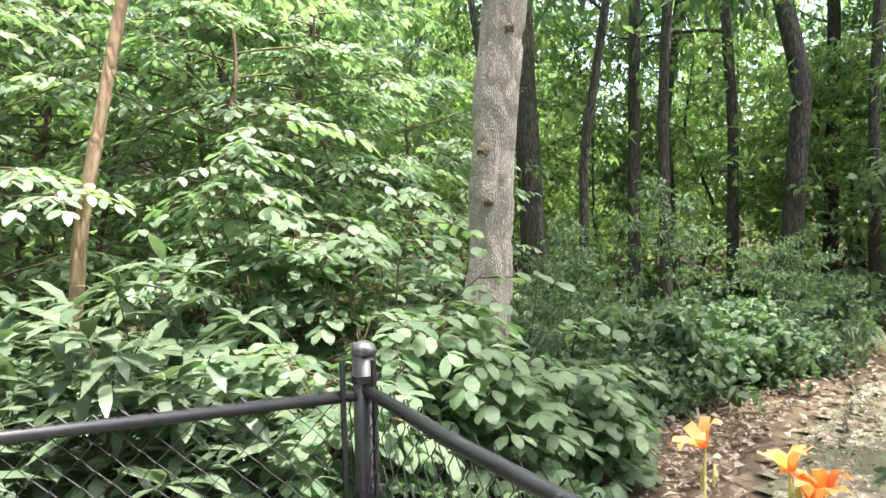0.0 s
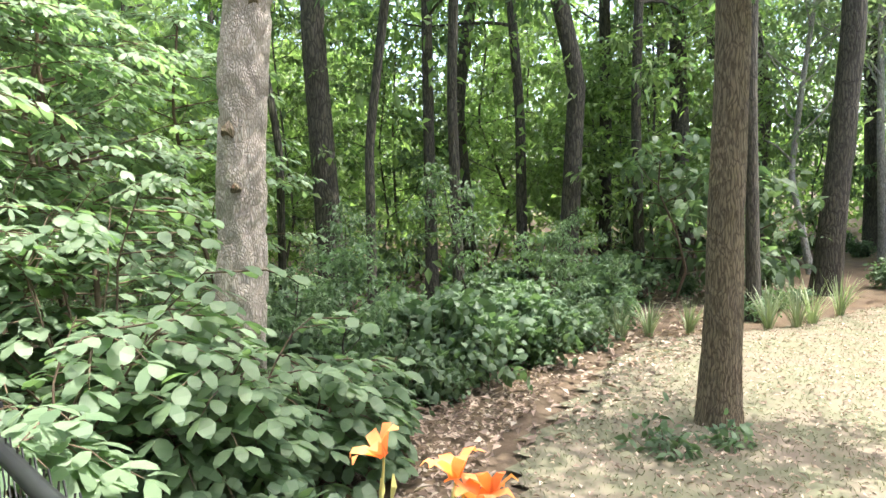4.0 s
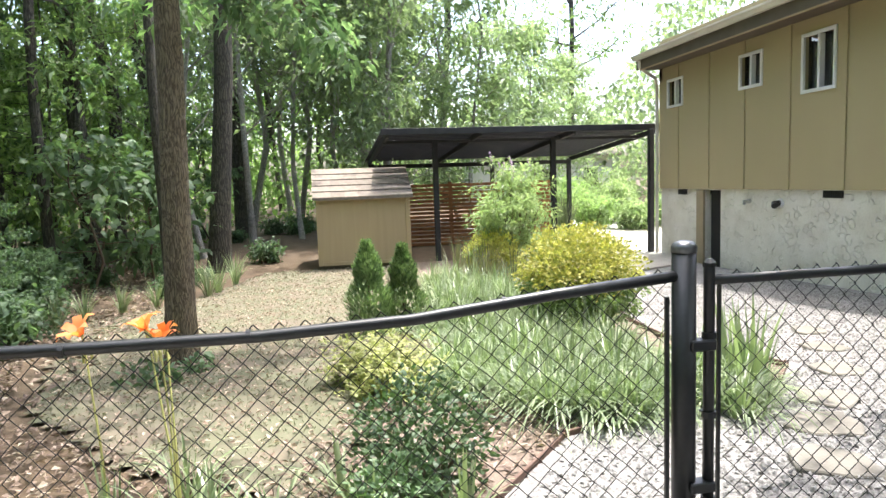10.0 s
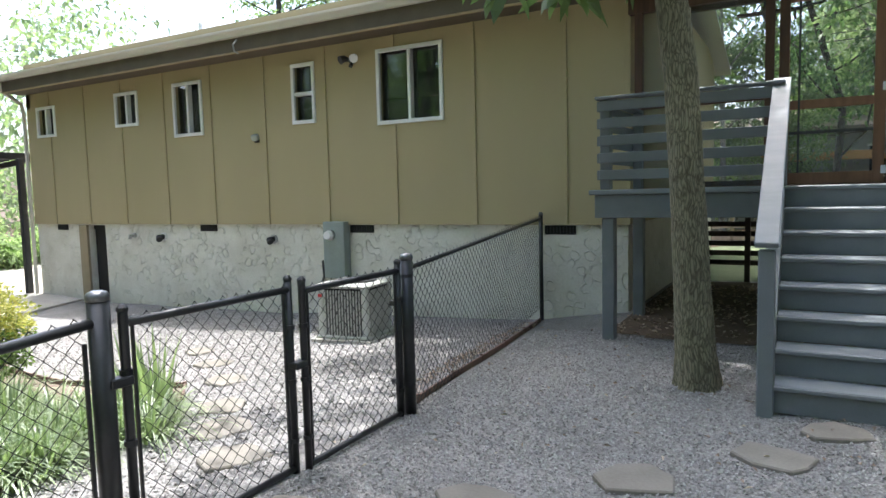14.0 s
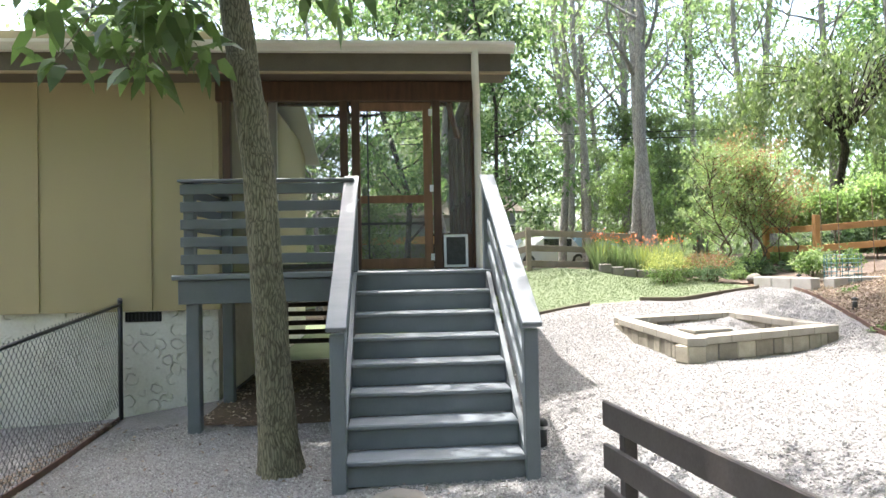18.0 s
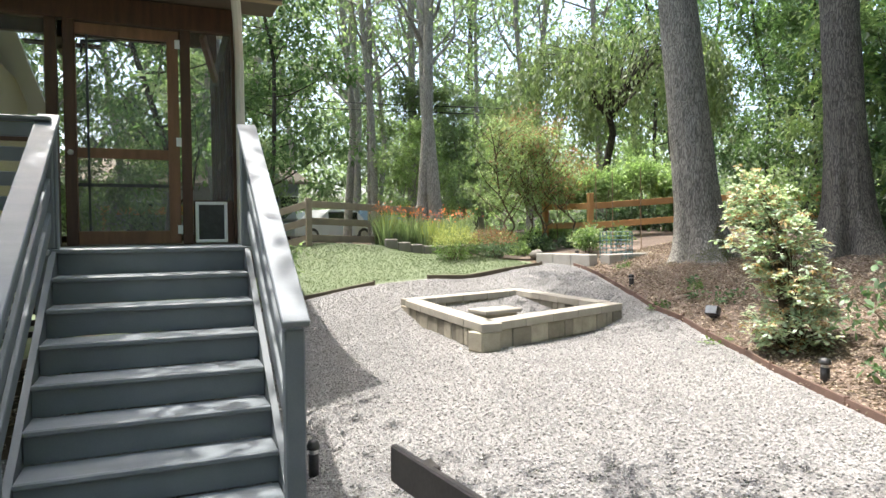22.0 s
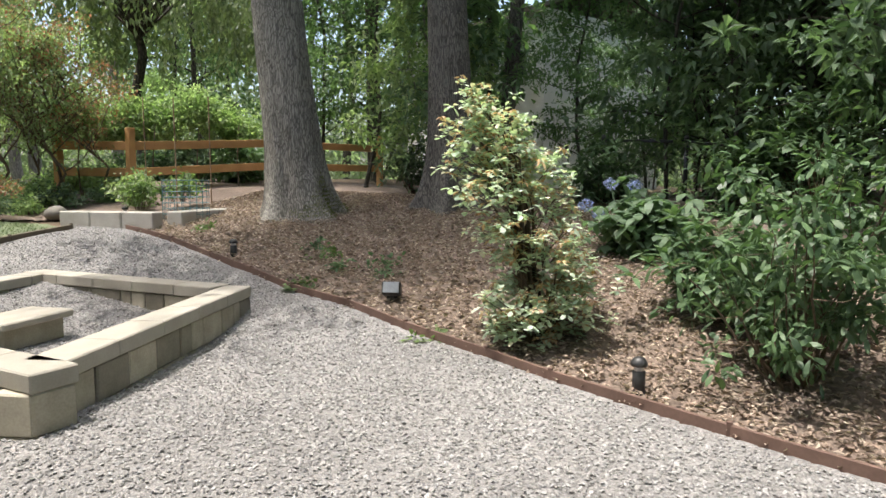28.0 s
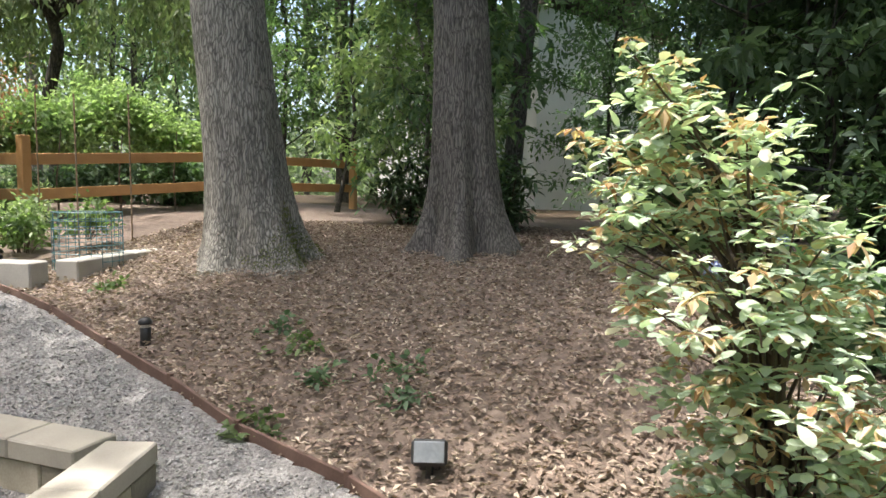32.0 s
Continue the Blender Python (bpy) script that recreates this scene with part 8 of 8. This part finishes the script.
# ---------------------------------------------------------------- weeping tree and the half-bare tall one
def weeping_tree():
    rg = np.random.default_rng(51)
    o = thing("weeping_tree", "weeping tree with hanging curtains of pale leaves", "tree", at=on_ground(-13.5, -15.2))
    (tv, tf), ap = trunk_mesh(3.6, 0.14, 0.07, (0.02, 0), 0.1, 10, 51)
    pieces, P, D = [(tv, tf)], [], []
    for i in range(80):
        a, rr = rg.uniform(0, 6.283), 3.0 * math.sqrt(rg.random())
        top = np.array([math.cos(a) * rr, math.sin(a) * rr, 5.3 - 0.22 * rr ** 1.5 + rg.normal(0, 0.25)])
        p = np.array([ap[-4], (ap[-4] + top) / 2 + [0, 0, 0.8], top])
        pieces.append(tube_arrays(p, [0.03, 0.02, 0.01], 4))
        for k in range(7):
            q = top + [*rg.normal(0, 0.25, 2), 0.05]
            ln = rg.uniform(0.9, 2.4)
            t = np.linspace(0, 1, 34)
            s = q + np.column_stack([math.cos(a) * 0.35 * t, math.sin(a) * 0.35 * t, -ln * t])
            P.append(s + rg.normal(0, 0.045, s.shape))
            D.append(np.column_stack([rg.normal(0, 0.5, (34, 2)), np.full(34, -0.8)]))
    v, f = join_arrays(pieces)
    part("trunk", np_mesh("weep_wood", v, f, B_WOODS, True), None, o)
    P, D = np.concatenate(P), np.concatenate(D)
    lv, lf = leaves(P, D, rg.normal(0, 1, P.shape), 0.15 * rg.uniform(0.7, 1.2, len(P)), 0.06, 2, 0.1)
    part("crown", np_mesh("weep_leaf", lv, lf, L_WEEP), None, o)


weeping_tree()
# These far trees get their haze from the leaf colour.
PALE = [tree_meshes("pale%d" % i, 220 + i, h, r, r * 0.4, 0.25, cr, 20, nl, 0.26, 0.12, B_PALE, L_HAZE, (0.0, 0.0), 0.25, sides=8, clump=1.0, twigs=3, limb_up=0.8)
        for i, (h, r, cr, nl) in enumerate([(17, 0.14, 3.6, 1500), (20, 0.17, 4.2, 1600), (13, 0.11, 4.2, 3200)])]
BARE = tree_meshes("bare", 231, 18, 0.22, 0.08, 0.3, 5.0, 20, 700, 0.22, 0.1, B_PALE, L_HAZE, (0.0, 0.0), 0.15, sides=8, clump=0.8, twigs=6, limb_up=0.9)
FAR_SOUTH = [(-9.2, -22.2, 0, 1.0), (-11.2, -24.2, 1, 1.0), (-4.2, -17.6, 2, 1.0), (0.2, -21.5, 2, 0.9), (2.8, -23, 2, 1.0), (5.5, -21.5, 2, 1.0), (-9.0, -25.5, 1, 0.95), (-16, -19, 0, 0.9), (-13, -29, 1, 1.0), (-15.5, -27, 2, 1.1), (-12.5, -33, 2, 1.3), (-8, -36, 2, 1.3), (-4, -38, 2, 1.3), (-14.5, -21, 0, 0.9), (-10.5, -30, 1, 1.1), (-4.5, -24, 2, 1.1), (-17, -24, 1, 1.0), (-6.0, -30, 0, 1.0), (-0.5, -25, 2, 1.2)]
FAR_EAST = [(20, -2, 0, 0.9), (21, 2.5, 2, 1.0), (30, -2, 1, 1.0), (19.5, 0.8, 2, 0.75), (16, 3.2, 2, 0.7), (21, -0.8, 2, 0.9), (18.5, 2.2, 2, 0.9), (24.5, 1.0, 2, 1.1), (27, -2.2, 2, 1.1), (22.5, 3.8, 2, 1.0), (30, 1.5, 2, 1.2)]
for i, (x, y, k, s) in enumerate(FAR_SOUTH + FAR_EAST):
    tree("garden_tree", PALE[k], on_ground(x, y), i * 53, "tall tree with thin pale foliage against the sky", "tree", "far garden trees", s)
# The taller set wears the haze-pale leaf.
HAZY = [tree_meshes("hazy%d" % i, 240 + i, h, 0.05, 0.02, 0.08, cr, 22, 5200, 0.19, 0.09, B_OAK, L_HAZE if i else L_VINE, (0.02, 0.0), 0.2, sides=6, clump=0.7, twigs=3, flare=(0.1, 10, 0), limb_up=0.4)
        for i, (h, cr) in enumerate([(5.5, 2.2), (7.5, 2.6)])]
for i in range(24):
    x, y = -19 + 24 * ((i * 0.618) % 1), -20.5 - 12 * ((i * 0.755) % 1)
    if not (-9.5 < x < -4.5 and y > -30):
        tree("garden_tree", HAZY[i % 2], on_ground(x, y), i * 47, "bushy pale green tree behind the gardens", "tree", "far garden trees", (0.8 + 0.5 * ((i * 0.37) % 1)) * (0.7 if x < -8 else 1.0))
for i, (x, y, s) in enumerate([(20.5, -4.9, 1.25), (23.5, -5.2, 1.45), (19.2, -2.4, 1.2), (24.5, -8.2, 1.0), (26.5, -10.5, 0.9), (22, -1.5, 1.4)]):
    tree("garden_tree", HAZY[1], on_ground(x, y), i * 77, "broad pale green tree beyond the carport", "tree", "far garden trees", s)
for i, (x, y, s) in enumerate([(-9.8, -37.5, 1.3), (-7.4, -38.5, 1.4), (-5.0, -38.0, 1.3), (-2.6, -36.0, 1.2), (-12.0, -36.0, 1.2), (-4.0, -32.0, 0.9)]):
    tree("garden_tree", HAZY[1], on_ground(x, y), i * 57, "bushy pale green tree behind the far house", "tree", "far garden trees", s)
for i, (x, y, s) in enumerate([(-4.7, -16.4, 0.72), (-2.6, -18.5, 0.8)]):
    tree("garden_tree", WEST_SETS[1 - i % 2], on_ground(x, y), 40 + i * 77, "dense dark green tree behind the porch", "tree", "far garden trees", s)
tree("bare_tree", BARE, on_ground(-10.4, -19.7), 30, "tall half-bare tree with grey branches", "tree")
tree("bare_tree", BARE, on_ground(-10.0, -20.1), 200, "tall half-bare tree with grey branches", "tree", size=0.9)
for i, (x, y, k, s) in enumerate([(-13.8, -8.4, 0, 0.7), (-14.6, -10.4, 1, 0.8), (-13.9, -5.9, 1, 0.6), (-19.5, -10.5, 1, 1.1), (-16.0, -12.4, 1, 0.9)]):
    tree("understory_tree", HAZY[0] if k == 0 else WEST_SETS[1], on_ground(x, y), i * 83, "leafy low tree behind the oaks", "tree", "oak understory", s if k == 0 else s * 0.6)
for i, (x, y, s) in enumerate([(18.5, -8.5, 1.0), (20, -10, 1.2), (18, -11, 0.9), (21.5, -7.2, 1.1), (19, -6.2, 0.8), (17.4, -9.6, 0.7), (22.5, -9.0, 1.5), (22.8, -11.0, 1.6), (23.0, -7.4, 1.4)]):
    rg = np.random.default_rng(900 + i)
    o = thing("border_shrub", "sunlit pale shrub beyond the carport", "shrub", "border shrubs", on_ground(x, y))
    pieces, tips = stems_and_tips(rg, 14, 0.9 * s, 1.5 * s, 0.012)
    v, f = join_arrays(pieces)
    part("woody_base", np_mesh("stems", v, f, B_TWIG, True), None, o)
    lv, lf = clump_leaves(rg, tips, np.full(len(tips), 0.35), 2600, 0.13, 0.07)
    part("foliage", np_mesh("foliage", lv, lf, L_WEEP if i % 2 else L_VINE), None, o)
for i, (x, y) in enumerate([(18.0, -7.4), (18.6, -6.9), (17.6, -6.7), (18.9, -7.6)]):
    v, f = strap_clump(np.random.default_rng(950 + i), 120, 1.3, 0.02, 0.5, 0.5, 4, 0.3)
    part("leaf_clump", np_mesh("leaf_clump", v, f, L_GRASS), None, thing("tall_grass", "tall green ornamental grass beyond the carport", "grass", "tall grasses", on_ground(x, y)))

wf = thing("chain_link_fence", "black chain-link fence deep in the shaded woods", "fence", "woods fence")
WF = [(-13.6, -5.6, 2.12), (-13.2, -4.4, 2.05), (-13.1, -3.4, 1.92), (-12.3, -2.6, 1.78), (-11.2, -1.6, 1.68)]
for p, q in zip(WF, WF[1:]):
    part("top_rail", tube([p, q], 0.021, 8), M_BLACK, wf, smooth=True)
    tagged(part("diamond_wire", link_wire(p, q, 0.8), M_WIRE, wf), kind="stuff")
for x, y, z in WF:
    fence_post(x, y, z + 0.05, wf, 0.03)

# ---------------------------------------------------------------- what nobody could count
def stuff(name, me, label, category):
    return tagged(part(name, me, None), label, category, kind="stuff")


rgs = np.random.default_rng(123)


def fill_poly(poly, n):
    P = np.array(poly)
    lo, hi = P.min(0), P.max(0)
    ins = poly_mask(poly)
    out = np.zeros((0, 2))
    while len(out) < n:
        q = lo + (hi - lo) * rgs.random((n * 2, 2))
        out = np.concatenate([out, q[ins(q[:, 0], q[:, 1])]])
    return out[:n]


def chips(name, xy, size, material, label, lift):
    """Broken stones lying on the ground: squashed eight-sided lumps."""
    n = len(xy)
    base = np.array([(1, 0, 0), (0, 1, 0), (-1, 0, 0), (0, -1, 0), (0.1, 0.1, 0.7), (0, 0, -0.5)])
    fc = np.array([(0, 1, 4), (1, 2, 4), (2, 3, 4), (3, 0, 4), (1, 0, 5), (2, 1, 5), (3, 2, 5), (0, 3, 5)])
    s = size * rgs.uniform(0.5, 1.25, (n, 1, 1)) * rgs.uniform(0.6, 1.2, (n, 6, 1))
    a = rgs.uniform(0, 6.283, n)
    v = base[None] * s
    c, sn = np.cos(a)[:, None], np.sin(a)[:, None]
    v = np.stack([v[..., 0] * c - v[..., 1] * sn, v[..., 0] * sn + v[..., 1] * c, v[..., 2]], -1)
    tilt = rgs.normal(0, 0.32, (n, 2))
    v[..., 2] += v[..., 0] * tilt[:, :1] + v[..., 1] * tilt[:, 1:]
    v += np.column_stack([xy, height(xy[:, 0], xy[:, 1]) + lift])[:, None]
    f = fc[None] + np.arange(n)[:, None, None] * 6
    return stuff(name, np_mesh(name, v.reshape(-1, 3), f.reshape(-1, 3), material), label, "gravel")


M_CHIPS = leaf_material("gravel_chips", (0.165, 0.157, 0.149), (0.275, 0.265, 0.252), odd=(0.35, 0.338, 0.325), odd_share=0.2, trans=0.0, rough=0.85)
near = [(-5.2, 1.6), (0.3, 1.7), (0.3, -3.4), (0.6, -6.5), (-3.2, -6.5), (-3.5, -9.9), (-5.3, -9.8), (-6.3, -10.15), (-8.4, -10.35)] + [(x + 0.06, y) for x, y in GRAVEL_EDGE_W[::-1]]
chips("gravel_stones", fill_poly(near, 150000), 0.0105, M_CHIPS, "loose pale grey gravel stones", 0.040)
chips("gravel_stones", fill_poly([(0.45, -0.3), (0.9, -0.62), (1.7, -1.26), (2.0, -1.95), (2.2, -2.8), (2.8, -3.62), (3.4, -3.65), (4.4, -3.45), (5.8, -3.75), (8, -5), (8, -7.3), (0.8, -7.3)], 22000), 0.0165, M_CHIPS, "loose pale grey gravel stones", 0.040)


def litter(name, xy, size, material, label, lift=0.035):
    n = len(xy)
    p = np.column_stack([xy, height(xy[:, 0], xy[:, 1]) + lift + rgs.random(n) * 0.025])
    a = rgs.uniform(0, 6.283, n)
    d = np.column_stack([np.cos(a), np.sin(a), rgs.normal(0, 0.25, n)])
    v, f = leaves(p, d, rgs.normal(0, 0.35, (n, 3)) + [0, 0, 1], size * rgs.uniform(0.5, 1.3, n), size * rgs.uniform(0.35, 0.6, n), 2, 0.05, 0.3)
    return stuff(name, np_mesh(name, v, f, material), label, "leaf litter")


litter("leaf_litter", fill_poly(GRAVEL_EDGE_W + [(-9.5, -10.2), (-12.0, -10.6), (-14.0, -7), (-11, -4), (-8.6, -2.2), (-6.4, -1.2)], 60000), 0.041, L_LITTER, "dead brown leaves and bark chips over the mulch")
litter("leaf_litter", fill_poly([(0.45, 1.9), (0.45, 0.0), (1.5, -0.9), (2.15, -1.75), (2.5, -3.0), (3.4, -3.3), (4, -2.5), (6.5, -1), (3, 0), (1.4, 0.5), (3.4, 2.6), (6.3, 3.6), (5.5, 4.1), (2.5, 3.2)], 7000), 0.06, L_LITTER, "dead leaves under the shrubs by the fence")
litter("leaf_litter", fill_poly(LAWN_E, 5200), 0.05, L_LITTER, "scattered dead leaves on the dry lawn")
litter("leaf_litter", fill_poly([(-5, 1.5), (0.2, 1.5), (0.6, -7), (-3, -4), (-5, -1)], 420), 0.045, L_LITTER, "a few dead leaves on the gravel", 0.05)
litter("leaf_litter", fill_poly([(0.5, -3.7), (0.75, -7.2), (1.0, -7.2), (0.7, -3.7)], 500), 0.05, L_LITTER, "dead leaves along the foot of the fence", 0.05)
litter("leaf_litter", fill_poly([(-3.1, -10), (-3.1, -6.5), (-1.6, -6.1), (-0.3, -6.2), (-0.3, -10)], 1500), 0.06, L_LITTER, "dead leaves under the deck", 0.055)
litter("leaf_litter", fill_poly([(0.5, 2), (14, 3.5), (16, 16), (-6, 16), (-6, 4)], 16000), 0.11, L_LITTER, "dead leaves on the forest floor")


def blades(name, xy, length, width, material, label, lift=0.03):
    n = len(xy)
    p = np.column_stack([xy, height(xy[:, 0], xy[:, 1]) + lift])
    d = rgs.normal(0, 0.5, (n, 3)) + [0, 0, 1.0]
    v, f = leaves(p, d, rgs.normal(0, 1, (n, 3)), length * rgs.uniform(0.5, 1.3, n), width, 2, 0.25)
    return stuff(name, np_mesh(name, v, f, material), label, "grass")


blades("grass", fill_poly(LAWN_E, 18000), 0.045, 0.006, L_DRYGRASS, "thin dry short grass of the lawn")
blades("grass", fill_poly([(-3.6, -10.0), (-5.37, -9.9), (-6.4, -10.3), (-8.4, -10.5), (-8.4, -11.2), (-7.9, -12.4), (-5.2, -13.2), (-2, -16), (-0.5, -16), (-3.4, -10.8)], 36000), 0.04, 0.008, L_GRASS, "short green grass of the lawn")

# far woods: a deep ragged belt of foliage right round
n = 150000
a = rgs.uniform(0, 6.283, n)
r = rgs.uniform(29, 56, n)
top = 10 + 4 * np.sin(a * 9) * np.cos(a * 4 + 1) + 3 * np.sin(a * 23)
south = np.clip(np.cos(a + 1.9) * 3 - 1.6, 0, 1)
z = rgs.random(n) ** 1.15 * top * (1 - 0.35 * south)
x, y = -2 + np.cos(a) * r, -4 + np.sin(a) * r
keep = ~((abs(x + 8) < 4.5) & (y < -25) & (y > -36.5) & (z < 3.5))
keep &= ~((x > 13) & (y < -3) & (y > -14) & (x < 36) & (z < 9))
keep &= np.sin(x * 0.9) * np.sin(y * 0.8 + x * 0.3) + 0.4 * np.sin(z * 1.7 + x) > -0.75
x, y, z, r = x[keep], y[keep], z[keep], r[keep]
# South side takes the haze-paled colour, the other side the backlit-bright one.
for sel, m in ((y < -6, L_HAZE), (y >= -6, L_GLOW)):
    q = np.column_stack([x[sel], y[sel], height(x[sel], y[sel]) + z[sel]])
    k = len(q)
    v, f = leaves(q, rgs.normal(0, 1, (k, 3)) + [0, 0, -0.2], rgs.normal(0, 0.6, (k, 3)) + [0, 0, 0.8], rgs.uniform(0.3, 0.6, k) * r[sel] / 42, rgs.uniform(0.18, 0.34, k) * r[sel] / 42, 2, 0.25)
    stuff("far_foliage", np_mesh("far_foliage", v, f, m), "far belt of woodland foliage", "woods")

n = 46000
a = rgs.uniform(-0.12, 1.75, n)
r = 10.5 + 18 * rgs.random(n) ** 0.8
z = rgs.random(n) ** 1.2 * (6 + 3 * np.sin(a * 11) + 0.12 * r)
x, y = np.cos(a) * r, np.sin(a) * r
keep = ~((x > 11) & (y < 3.4)) & ((y > 6.0) | (x > 15)) & (np.sin(x * 1.7) * np.sin(y * 1.3 + x * 0.4) + 0.35 * np.sin(z * 3 + x) > -0.25)
x, y, z = x[keep], y[keep], z[keep]
n = len(x)
# The bright leaf colour imitates sun reaching the deep woods.
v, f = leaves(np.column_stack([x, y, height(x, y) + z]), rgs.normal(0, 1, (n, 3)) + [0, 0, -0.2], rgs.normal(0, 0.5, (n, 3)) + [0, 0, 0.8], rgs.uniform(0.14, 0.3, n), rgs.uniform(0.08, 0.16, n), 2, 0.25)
stuff("woodland_foliage", np_mesh("woodland_foliage", v, f, L_GLOW), "leaves deep in the woods, coloured bright as if backlit", "woods")
